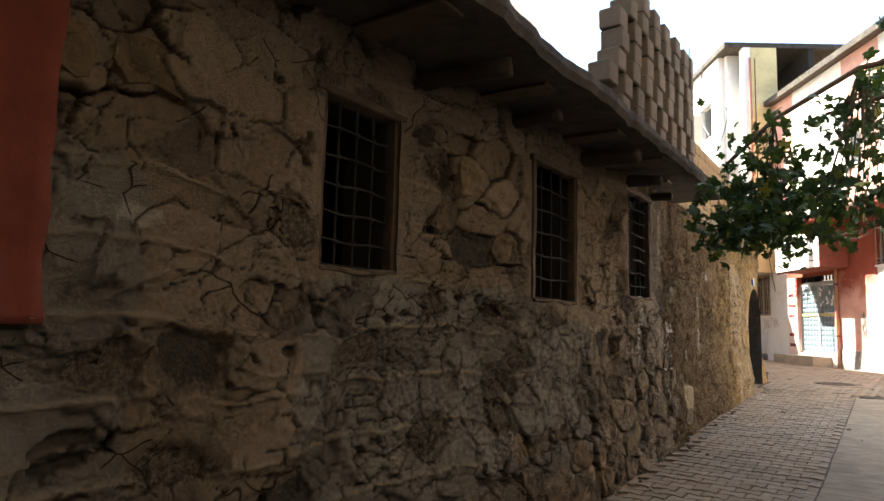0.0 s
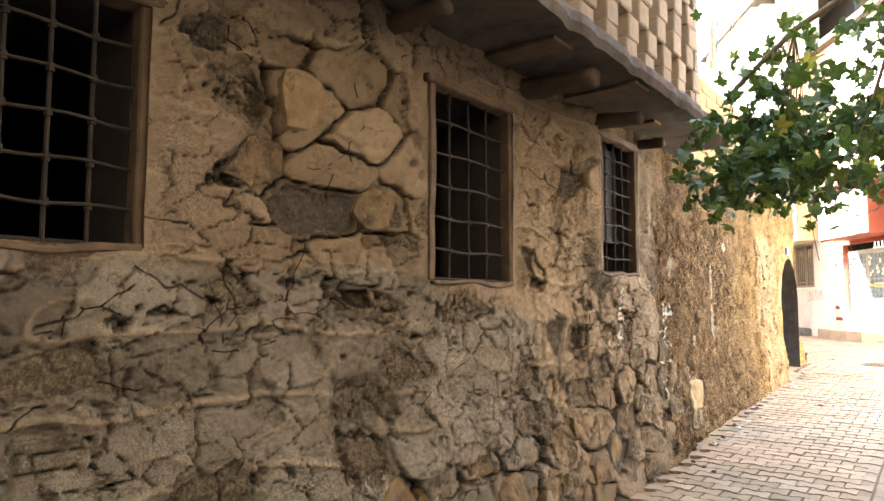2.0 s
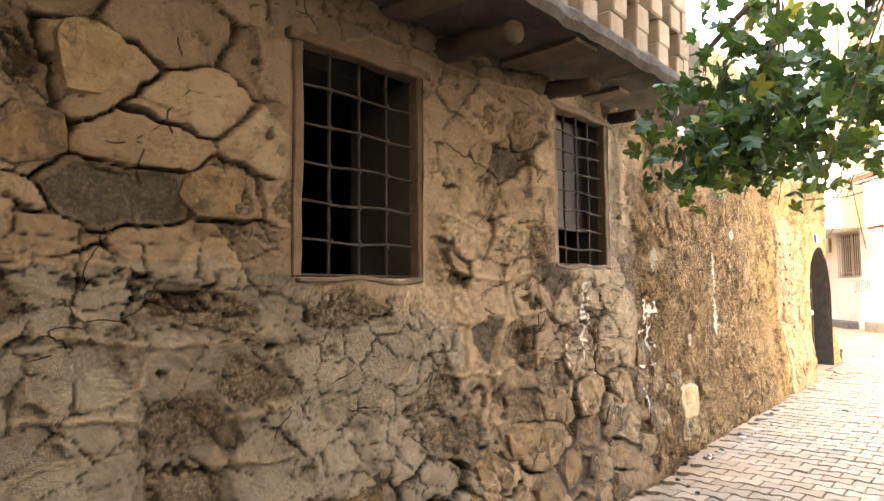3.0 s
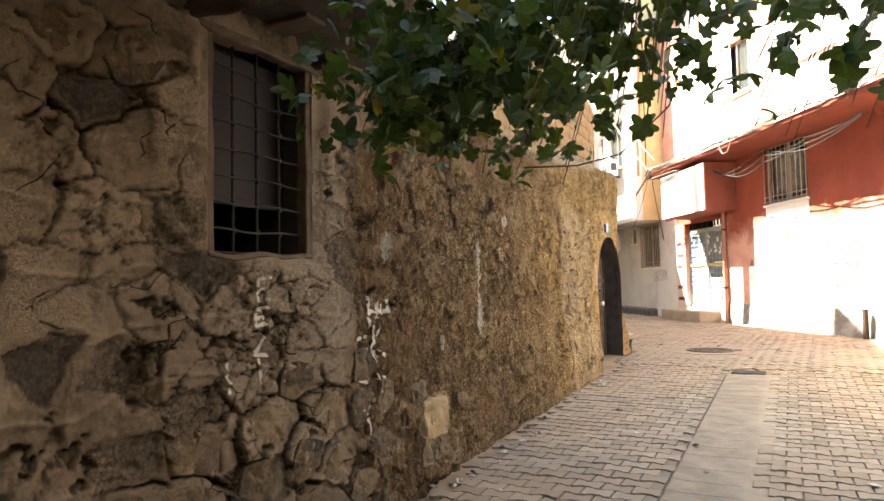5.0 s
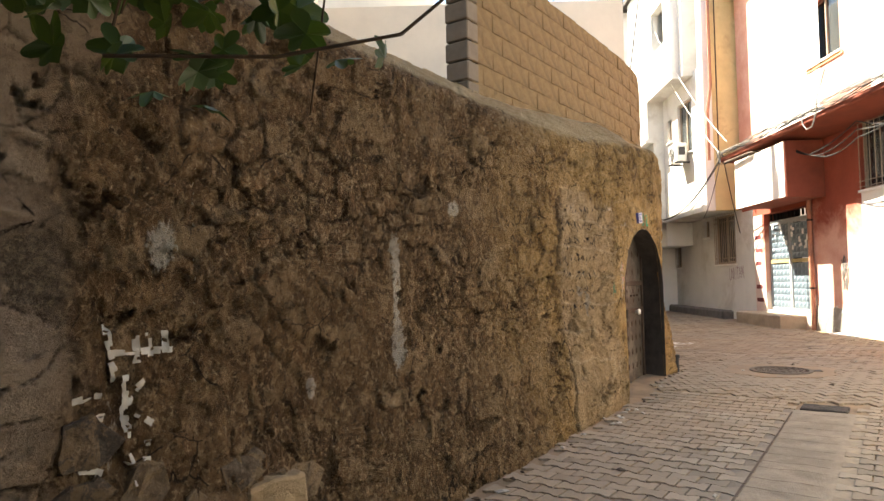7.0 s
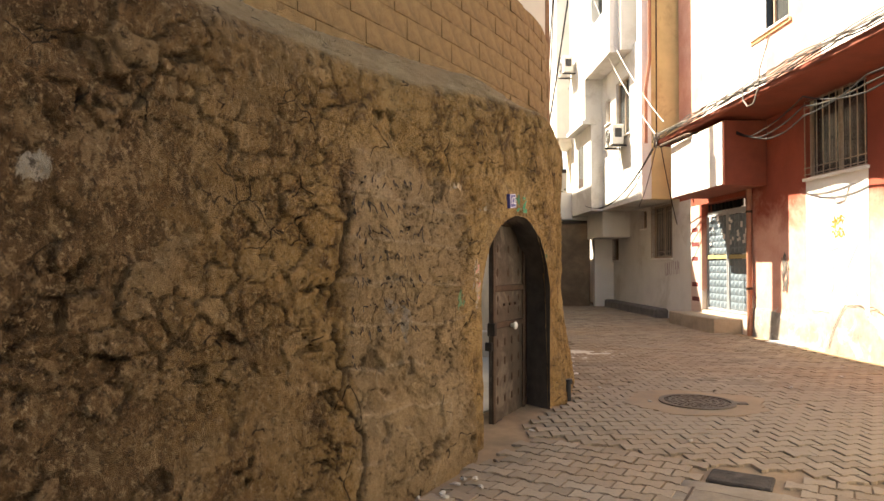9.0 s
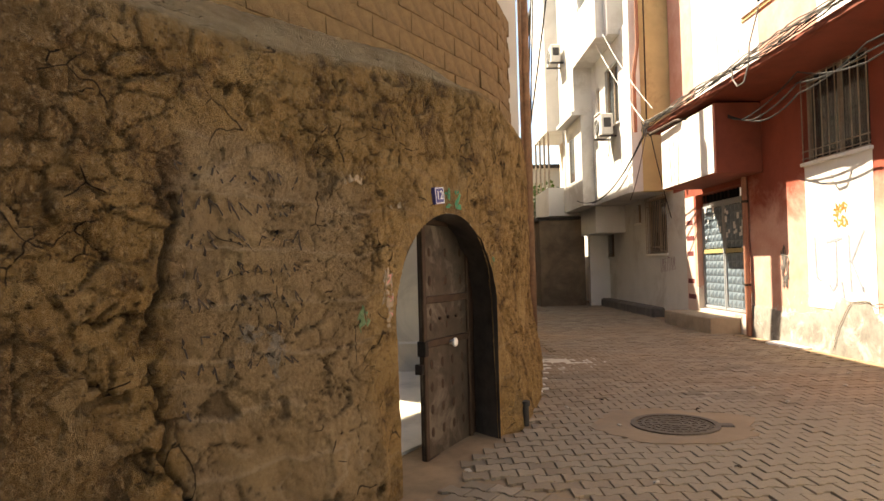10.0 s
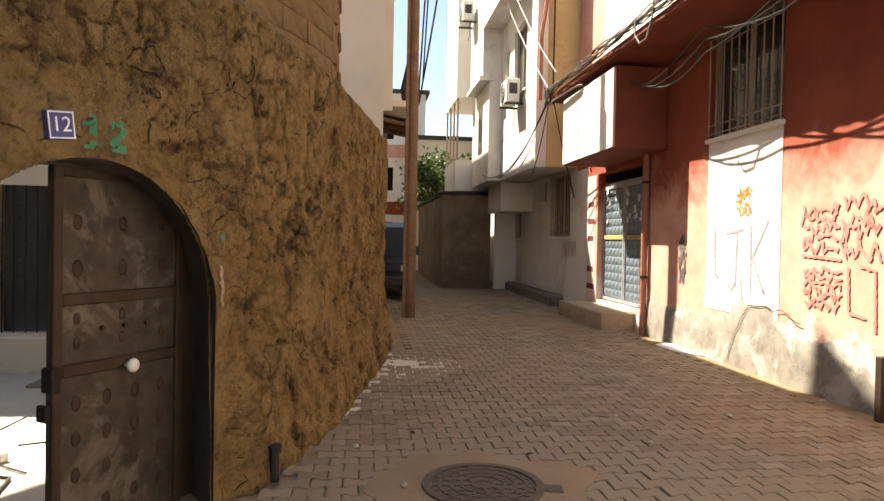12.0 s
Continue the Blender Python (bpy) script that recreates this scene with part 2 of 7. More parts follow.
def canopy_shaded_paint():
    """Terracotta paint with the canopy's shade painted in as a darker band, paler elsewhere, peeling to pale plaster at
    the foot.
    """
    n = Nodes("terracotta_wall_paint")
    place = n.t.nodes.new("ShaderNodeSeparateXYZ")
    n.t.links.new(n.t.nodes.new("ShaderNodeTexCoord").outputs["Object"], place.inputs[0])
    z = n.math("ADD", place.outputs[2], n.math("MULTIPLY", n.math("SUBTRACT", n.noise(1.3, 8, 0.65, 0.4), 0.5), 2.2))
    # deep red from 2.8 to 4.6 m: the canopy's shade put into paint
    shaded_red = n.ramp(n.noise(1.2, 7, 0.65), [(0.35, (0.24, 0.055, 0.033)), (0.65, (0.32, 0.078, 0.047))])
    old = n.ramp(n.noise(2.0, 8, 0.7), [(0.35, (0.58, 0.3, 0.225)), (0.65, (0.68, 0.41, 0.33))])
    c = n.mix(n.ramp(n.math("MULTIPLY", z, 0.1), [(0.21, 1.0), (0.28, 0.0), (0.46, 0.0), (0.52, 1.0)]), shaded_red, old)
    bare_foot = n.math("SUBTRACT", z, n.math("MULTIPLY", n.noise(9, 7, 0.75, 0.4), 1.1))
    c = n.mix(n.ramp(bare_foot, [(0.02, 0.85), (0.1, 0.0)]), c, (0.6, 0.55, 0.48))
    return n.done(c, 0.82, [(n.noise(14, 6, 0.7), 0.004, 0.6)], 0.0, 0.25)


M["pink"] = canopy_shaded_paint()
M["white"] = plain("white_wall_paint", (0.78, 0.755, 0.71), 0.8, 0, 0.06, 1.5, 0.003, stain=(0.7, 0.67, 0.62))
M["greywhite"] = plain("aged_white_render", (0.66, 0.645, 0.615), 0.85, 0, 0.1, 1.2, 0.004, stain=(0.5, 0.47, 0.43))
M["yellow"] = plain("faded_yellow_render", (0.68, 0.55, 0.28), 0.85, 0, 0.15, 1.6, 0.004, stain=(0.52, 0.38, 0.2))
M["cream"] = plain("cream_render", (0.68, 0.6, 0.48), 0.85, 0, 0.1, 1.0, 0.004)
M["courtwall"] = plain("peeling_cream_limewash", (0.7, 0.64, 0.53), 0.85, 0, 0.12, 1.5, 0.004, stain=(0.5, 0.45, 0.37))
M["peel"] = plain("bare_grey_plaster", (0.27, 0.245, 0.21), 0.9, 0, 0.35, 6.0, 0.016, stain=(0.48, 0.45, 0.4))
# red oxide lowered in tone to carry the deep shade below the canopy
M["canopy"] = plain("red_oxide_painted_soffit", (0.2, 0.05, 0.028), 0.8, 0, 0.25, 2.0, 0.003)
M["frame"] = plain("weathered_window_frame", (0.36, 0.28, 0.21), 0.7, 0, 0.25, 12.0, 0.002)
M["steel"] = plain("grey_painted_steel", (0.38, 0.4, 0.42), 0.45, 0.3, 0.12, 8.0, 0.001)
M["tin"] = plain("pale_blue_embossed_panel", (0.19, 0.245, 0.29), 0.4, 0.3, 0.15, 4.0, 0.001)
M["pipe"] = plain("faded_red_plastic_pipe", (0.36, 0.16, 0.1), 0.6, 0, 0.25, 4.0, 0.001)
M["cable"] = plain("grey_cable_sheath", (0.22, 0.2, 0.18), 0.7)
M["blackcable"] = plain("black_cable_sheath", (0.025, 0.024, 0.023), 0.6)
M["plastic"] = plain("off_white_plastic", (0.7, 0.68, 0.63), 0.5)
M["darkplastic"] = plain("dark_plastic", (0.04, 0.04, 0.042), 0.5)
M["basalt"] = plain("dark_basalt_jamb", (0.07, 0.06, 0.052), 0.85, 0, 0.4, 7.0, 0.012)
# only for the added light-blocking walls; kept dark to cut bounce
M["darkwall"] = plain("dark_blocker_wall", (0.09, 0.075, 0.06), 0.92, 0, 0.35, 3.0, 0.01)
M["wood"] = plain("creosoted_pole", (0.2, 0.115, 0.065), 0.85, 0, 0.35, 6.0, 0.006)
M["step"] = plain("worn_step_concrete", (0.35, 0.28, 0.205), 0.9, 0, 0.25, 4.0, 0.006)
M["brownwall"] = plain("brown_stained_render", (0.23, 0.17, 0.11), 0.92, 0, 0.35, 2.0, 0.01, stain=(0.14, 0.105, 0.07))
M["plateblue"] = plain("blue_enamel", (0.06, 0.06, 0.2), 0.35)
# red-brown taken far down in tone to carry the window's shade
M["shutter"] = plain("red_brown_shutter_paint", (0.016, 0.008, 0.006), 0.7, 0, 0.35, 12.0, 0.003)
M["palestone"] = plain("pale_ochre_stone", (0.3, 0.21, 0.115), 0.93, 0, 0.3, 8.0, 0.02, stain=(0.22, 0.15, 0.08))
M["jamb"] = plain("pinkish_limewash", (0.66, 0.5, 0.44), 0.85, 0, 0.12, 3.0, 0.004)
M["oldgreen"] = plain("faded_green_spray", (0.105, 0.155, 0.075), 0.85, 0, 0.35, 30.0)
M["palescar"] = plain("pale_limed_scar", (0.31, 0.23, 0.15), 0.9, 0, 0.3, 30.0)
M["channel"] = plain("worn_gutter_cement", (0.28, 0.222, 0.157), 0.9, 0, 0.3, 5.0, 0.01, stain=(0.21, 0.165, 0.115))
M["brass"] = plain("yellowed_steel_paint", (0.5, 0.42, 0.2), 0.5, 0.2, 0.2, 8.0, 0.001)
M["maroon"] = plain("dark_red_brush_paint", (0.17, 0.04, 0.04), 0.8)
M["letter"] = plain("white_enamel", (0.75, 0.75, 0.75), 0.4)
M["green"] = plain("green_spray_paint", (0.055, 0.19, 0.095), 0.8)
M["redspray"] = plain("red_spray_paint", (0.64, 0.24, 0.21), 0.75)
M["orange"] = plain("orange_spray_paint", (0.75, 0.24, 0.06), 0.75)
M["greyspray"] = plain("pale_grey_spray_paint", (0.32, 0.33, 0.37), 0.8)
M["violet"] = plain("dull_violet_spray_paint", (0.28, 0.17, 0.2), 0.8)
M["limewhite"] = plain("white_paint_daub", (0.46, 0.41, 0.34), 0.85)
M["bark"] = plain("vine_bark", (0.1, 0.065, 0.04), 0.9, 0, 0.4, 20.0, 0.003)
M["castiron"] = plain("rusted_cast_iron", (0.13, 0.1, 0.075), 0.7, 0.3, 0.3, 14.0, 0.002)
M["litter"] = plain("pale_litter", (0.42, 0.37, 0.3), 0.8, per=True)
M["darklitter"] = plain("dry_leaf_litter", (0.09, 0.06, 0.04), 0.9)
M["carpaint"] = plain("dusty_black_car_paint", (0.03, 0.032, 0.035), 0.3, 0.2, 0.2)
M["clay"] = plain("grey_brown_earthenware", (0.075, 0.052, 0.035), 0.8, 0, 0.25, 9.0)


def glass_material():
    n = Nodes("window_glass")
    n.bsdf.inputs["Transmission Weight"].default_value = 0.6
    return n.done((0.1, 0.115, 0.12), 0.05, (), 0.0, 0.5)


def leaf_material():
    n = Nodes("lobed_vine_leaf")
    c = n.ramp(n.rand(True), [(0.0, (0.013, 0.032, 0.012)), (0.55, (0.03, 0.06, 0.016)), (0.95, (0.06, 0.095, 0.02)), (1.0, (0.3, 0.26, 0.03))])
    m = n.done(c, 0.5, (), 0.0, 0.35)
    n.bsdf.inputs["Subsurface Weight"].default_value = 0.0
    tr = n.t.nodes.new("ShaderNodeBsdfTranslucent")
    n.t.links.new(n.mix(0.5, c, (0.16, 0.24, 0.02)), tr.inputs["Color"])
    mx = n.t.nodes.new("ShaderNodeMixShader")
    mx.inputs[0].default_value = 0.24
    out = n.t.nodes["Material Output"]
    n.t.links.new(n.bsdf.outputs[0], mx.inputs[1])
    n.t.links.new(tr.outputs[0], mx.inputs[2])
    n.t.links.new(mx.outputs[0], out.inputs["Surface"])
    return m


M["glass"] = glass_material()
M["leaf"] = leaf_material()


# ---- mesh helpers ----
def obj(name, bm, mat, m=None, smooth=False):
    me = bpy.data.meshes.new(name)
    if isinstance(bm, tuple):
        me.from_pydata([tuple(v) for v in bm[0]], [], [tuple(int(i) for i in f) for f in bm[1]])
    else:
        bmesh.ops.recalc_face_normals(bm, faces=bm.faces)
        bm.to_mesh(me)
        bm.free()
    if smooth:
        me.polygons.foreach_set("use_smooth", [True] * len(me.polygons))
    me.materials.append(mat)
    ob = new(name, me)
    if m is not None:
        ob.matrix_world = m
    return ob


def part(name, bm, material, parent, label="", smooth=False):
    ob = obj(name, bm, material, None, smooth)
    ob.parent = parent
    if label:
        ob["label"] = label
    return ob


def thing(name, m, label, category, group=""):
    ob = new(name)
    ob.matrix_world = m
    ob.empty_display_size = 0.1
    return tagged(ob, label, category, group)


def setting(ob, label, category):
    return tagged(ob, label, category, kind="structure")


def box(bm, lo, hi, bevel=0.0, m=None):
    lo, hi = Vector(lo), Vector(hi)
    r = bmesh.ops.create_cube(bm, size=1, matrix=Matrix.LocRotScale((lo + hi) / 2, None, hi - lo))
    vs = r["verts"]
    if bevel:
        es = list({e for v in vs for e in v.link_edges})
        out = bmesh.ops.bevel(bm, geom=es, offset=bevel, segments=1, affect="EDGES")
        vs = list({v for f in out["faces"] for v in f.verts} | {v for v in vs if v.is_valid})
    if m is not None:
        bmesh.ops.transform(bm, matrix=m, verts=vs)
    return bm


def one_box(lo, hi, bevel=0.0, m=None):
    return box(bmesh.new(), lo, hi, bevel, m)


def rod(bm, a, b, r, n=8, r2=None):
    a, b = Vector(a), Vector(b)
    q = (b - a).to_track_quat("Z", "Y").to_matrix().to_4x4()
    bmesh.ops.create_cone(bm, cap_ends=True, segments=n, radius1=r, radius2=r if r2 is None else r2, depth=(b - a).length, matrix=Matrix.Translation((a + b) / 2) @ q)
    return bm


def one_rod(a, b, r, n=8, r2=None):
    return rod(bmesh.new(), a, b, r, n, r2)


def tube(points, r, n=6, taper=1.0):
    """A tube along a line of points, as vertices and faces."""
    pts = [Vector(p) for p in points]
    vs, fs = [], []
    for i, p in enumerate(pts):
        d = (pts[min(i + 1, len(pts) - 1)] - pts[max(i - 1, 0)]).normalized()
        side = d.cross(Vector((0.31, 0.17, 0.93))).normalized()
        up = side.cross(d)
        rr = r * (1 + (taper - 1) * i / max(1, len(pts) - 1))
        for k in range(n):
            a = 2 * math.pi * k / n
            vs.append(p + (side * math.cos(a) + up * math.sin(a)) * rr)
    for i in range(len(pts) - 1):
        for k in range(n):
            a, b = i * n + k, i * n + (k + 1) % n
            fs.append((a, b, b + n, a + n))
    fs.append(tuple(range(n - 1, -1, -1)))
    fs.append(tuple(range(len(vs) - n, len(vs))))
    return vs, fs


def sag(a, b, drop, n=14, wob=0.0, seed=0):
    rng = random.Random(seed)
    a, b = Vector(a), Vector(b)
    out = []
    for i in range(n + 1):
        f = i / n
        p = a.lerp(b, f)
        p.z -= drop * 4 * f * (1 - f)
        if 0 < i < n:
            p += Vector((rng.uniform(-wob, wob), rng.uniform(-wob, wob), rng.uniform(-wob, wob)))
        out.append(p)
    return out


def joined(pieces):
    vs, fs = [], []
    for v, f in pieces:
        k = len(vs)
        vs += list(v)
        fs += [tuple(i + k for i in q) for q in f]
    return vs, fs


def panel(x0, x1, u0, u1, v0, v1, holes=()):
    """A wall from x0 (front) to x1 (back), from u0 to u1 along y and v0 to v1 in z, with rectangular holes through it."""
    us = sorted({u0, u1, *[h[0] for h in holes], *[h[1] for h in holes]})
    vs_ = sorted({v0, v1, *[h[2] for h in holes], *[h[3] for h in holes]})
    inside = lambda u, v: any(h[0] < u < h[1] and h[2] < v < h[3] for h in holes)
    nu, nv = len(us) - 1, len(vs_) - 1
    solid = [[not inside((us[i] + us[i + 1]) / 2, (vs_[j] + vs_[j + 1]) / 2) for j in range(nv)] for i in range(nu)]
    bm = bmesh.new()
    quad = lambda *ps: bm.faces.new([bm.verts.new(p) for p in ps])
    for i in range(nu):
        for j in range(nv):
            if not solid[i][j]:
                continue
            a, b, c, d = us[i], us[i + 1], vs_[j], vs_[j + 1]
            for x in (x0, x1):
                quad((x, a, c), (x, b, c), (x, b, d), (x, a, d))
            if i == 0 or not solid[i - 1][j]:
                quad((x0, a, c), (x1, a, c), (x1, a, d), (x0, a, d))
            if i == nu - 1 or not solid[i + 1][j]:
                quad((x0, b, c), (x1, b, c), (x1, b, d), (x0, b, d))
            if j == 0 or not solid[i][j - 1]:
                quad((x0, a, c), (x1, a, c), (x1, b, c), (x0, b, c))
            if j == nv - 1 or not solid[i][j + 1]:
                quad((x0, a, d), (x1, a, d), (x1, b, d), (x0, b, d))
    bmesh.ops.remove_doubles(bm, verts=bm.verts, dist=1e-5)
    return bm


# ---- noise over a plane, for relief ----
def lattice(ix, iy, seed):
    h = (ix.astype(np.int64) * 374761393 + iy.astype(np.int64) * 668265263 + seed * 1274126177) & 0xFFFFFFFF
    h = ((h ^ (h >> 13)) * 1103515245) & 0xFFFFFFFF
    h = h ^ (h >> 16)
    return (h & 0xFFFF) / 65535.0


def soft_noise(u, v, seed):
    iu, iv = np.floor(u), np.floor(v)
    fu, fv = u - iu, v - iv
    fu, fv = fu * fu * (3 - 2 * fu), fv * fv * (3 - 2 * fv)
    g = lambda a, b: lattice(iu + a, iv + b, seed)
    return (g(0, 0) * (1 - fu) + g(1, 0) * fu) * (1 - fv) + (g(0, 1) * (1 - fu) + g(1, 1) * fu) * fv


def fbm(u, v, seed, octaves=5, gain=0.5):
    total, amp, norm = 0, 1.0, 0
    for k in range(octaves):
        total = total + amp * soft_noise(u * 2 ** k, v * 2 ** k, seed + k)
        norm += amp
        amp *= gain
    return total / norm


STONE_W, STONE_H = 0.36, 0.21


def stone_seed(i, j, w=STONE_W, h=STONE_H, seed=11):
    """The heart of the stone in column i of course j."""
    off = (np.asarray(j) % 2) * 0.5
    return ((i + off + 0.12 + 0.76 * lattice(i, j, seed)) * w, (j + 0.2 + 0.6 * lattice(i, j, seed + 1)) * h)


def rubble(u, v, w=STONE_W, h=STONE_H, seed=11):
    """Nearest stone: a random number for it, how far its edge is, and the lie of its face."""
    j0, i0 = np.floor(v / h), np.floor(u / w)
    best = np.full(np.shape(u), 9.0)
    second, who, lean = best.copy(), best * 0, best * 0
    for dj in (-1, 0, 1):
        for di in (-2, -1, 0, 1, 2):
            i, j = i0 + di, j0 + dj
            su, sv = stone_seed(i, j, w, h, seed)
            d = np.hypot(u - su, (v - sv) * 1.6)
            near = d < best
            second = np.where(near, best, np.minimum(second, d))
            who = np.where(near, lattice(i, j, seed + 2), who)
            lean = np.where(near, (u - su) * (lattice(i, j, seed + 3) - 0.5) + (v - sv) * (lattice(i, j, seed + 4) - 0.5), lean)
            best = np.where(near, d, best)
    return who, second - best, lean


# ---- plan ----
def ramp_step(x, a, b):
    t = np.clip((x - a) / (b - a), 0, 1)
    return t * t * (3 - 2 * t)


def ground_z(y):
    return -0.4 + 0.03 * np.clip(y, -12, 15)


PLAN_Y = (-9, 2.9, 4.5, 7.4, 8.6, 10, 12, 14.9, 15.6, 16.6, 17.6, 19.2, 20.4)
PLAN_X = (-2.22, -2.21, -2.06, -2.05, -2.12, -2.16, -2.2, -2.2, -2.36, -2.66, -3.08, -3.78, -4.4)


def wall_x(y):
    k = np.linspace(-0.35, 0.35, 9)
    return sum(np.interp(np.asarray(y) + d, PLAN_Y, PLAN_X) for d in k) / 9


WINDOWS = [(2.29, 2.88, 1.37, 2.23), (4.3, 5.06, 1.3, 2.32), (6.3, 7.04, 1.41, 2.46)]
ARCH = (13.62, 15.1, 1.14, 1.94)          # jambs, springing, crown
LEDGE_Y = 7.95


def arch_top(y):
    a, b, s, c = ARCH
    f = np.clip((y - (a + b) / 2) / ((b - a) / 2), -1, 1)
    return s + (c - s) * np.sqrt(1 - f * f)


def zones(u, v):
    """How far the stones are bare, where grey cement and white daubs lie, as numbers from 0 to 1."""
    n = fbm(u * 1.1, v * 1.1, 31, 4)
    w = n - 0.5
    low = 1 - ramp_step(v + 0.7 * w, 0.25, 0.6)
    bare = ramp_step(u + w, 3.4, 4.2) * low
    bare = np.maximum(bare, ramp_step(u, 5.2, 6.4) * (1 - ramp_step(v + 0.8 * w, 0.5, 1.0)))
    bare = np.maximum(bare, np.exp(-((u - 3.72) / 0.5) ** 4 - ((v - 1.85) / 0.55) ** 4) * 1.1)
    bare = np.maximum(bare, 0.8 * np.exp(-((u - 5.72) / 0.35) ** 4 - ((v - 2.0) / 0.4) ** 4))
    bare = np.maximum(bare, 0.8 * np.exp(-((u - 1.25) / 0.35) ** 4 - ((v - 2.05) / 0.4) ** 4))
    bare = np.clip(bare + w * 0.7, 0, 1) * (1 - ramp_step(u, 11.4, 12.0))
    top = np.interp(u, (1.9, 2.25, 4.2, 4.5, 5.2, 6.0), (0.9, 1.36, 1.36, 1.22, 1.15, 0.6))
    cem = ramp_step(u, 2.0, 2.4) * (1 - ramp_step(u, 4.9, 5.9)) * (1 - ramp_step(v, top - 0.16, top + 0.1)) * ramp_step(v, -0.05, 0.25)
    cem = np.maximum(cem, 0.85 * (1 - ramp_step(u, 1.2, 1.6)) * (1 - ramp_step(v, 1.5, 1.9)))
    cem = np.maximum(cem, 0.4 * np.exp(-((u - 12.45) / 0.3) ** 4 - ((v - 1.2) / 0.5) ** 4))
    daub = lambda cu, cv, su, sv, a: a * np.exp(-((u - cu) / su) ** 2 - ((v - cv) / sv) ** 2)
    white = daub(9.4, 1.2, 0.07, 0.5, 0.75) + daub(9.38, 1.55, 0.06, 0.1, 0.5) + daub(9.5, 0.92, 0.14, 0.14, 0.4) + daub(7.79, 1.5, 0.09, 0.12, 0.85) + daub(3.9, 0.35, 0.3, 0.12, 0.55)
    white = white + daub(10.1, 1.84, 0.07, 0.07, 1.0) + daub(1.4, 1.47, 0.16, 0.07, 0.75) + daub(6.72, 1.1, 0.03, 0.3, 0.5) + daub(13.5, 1.4, 0.05, 0.25, 0.6) + daub(8.66, 0.8, 0.04, 0.07, 0.9)
    white = white + daub(8.35, 1.05, 0.12, 0.09, 0.4) + daub(9.2, 0.5, 0.07, 0.1, 0.4) + daub(7.55, 0.75, 0.16, 0.35, 0.42)
    return bare, cem, white


def near_openings(u, v):
    """1 at the edge of an opening, falling to 0 a hand's breadth away."""
    k = np.zeros(np.shape(u))
    for a, b, c, e in WINDOWS:
        d = np.maximum(np.maximum(a - u, u - b), np.maximum(c - v, v - e))
        k = np.maximum(k, 1 - ramp_step(d, 0.02, 0.12))
    d = np.maximum(np.maximum(ARCH[0] - u, u - ARCH[1]), v - arch_top(u))
    return np.maximum(k, 0.85 * (1 - ramp_step(d, 0.1, 0.34)))


def split_line(v):
    """Where the long upright crack beside the plaster patch runs."""
    return 11.86 + 0.35 * (fbm(v * 2.2, v * 0 + 3.5, 120, 5, 0.6) - 0.5)


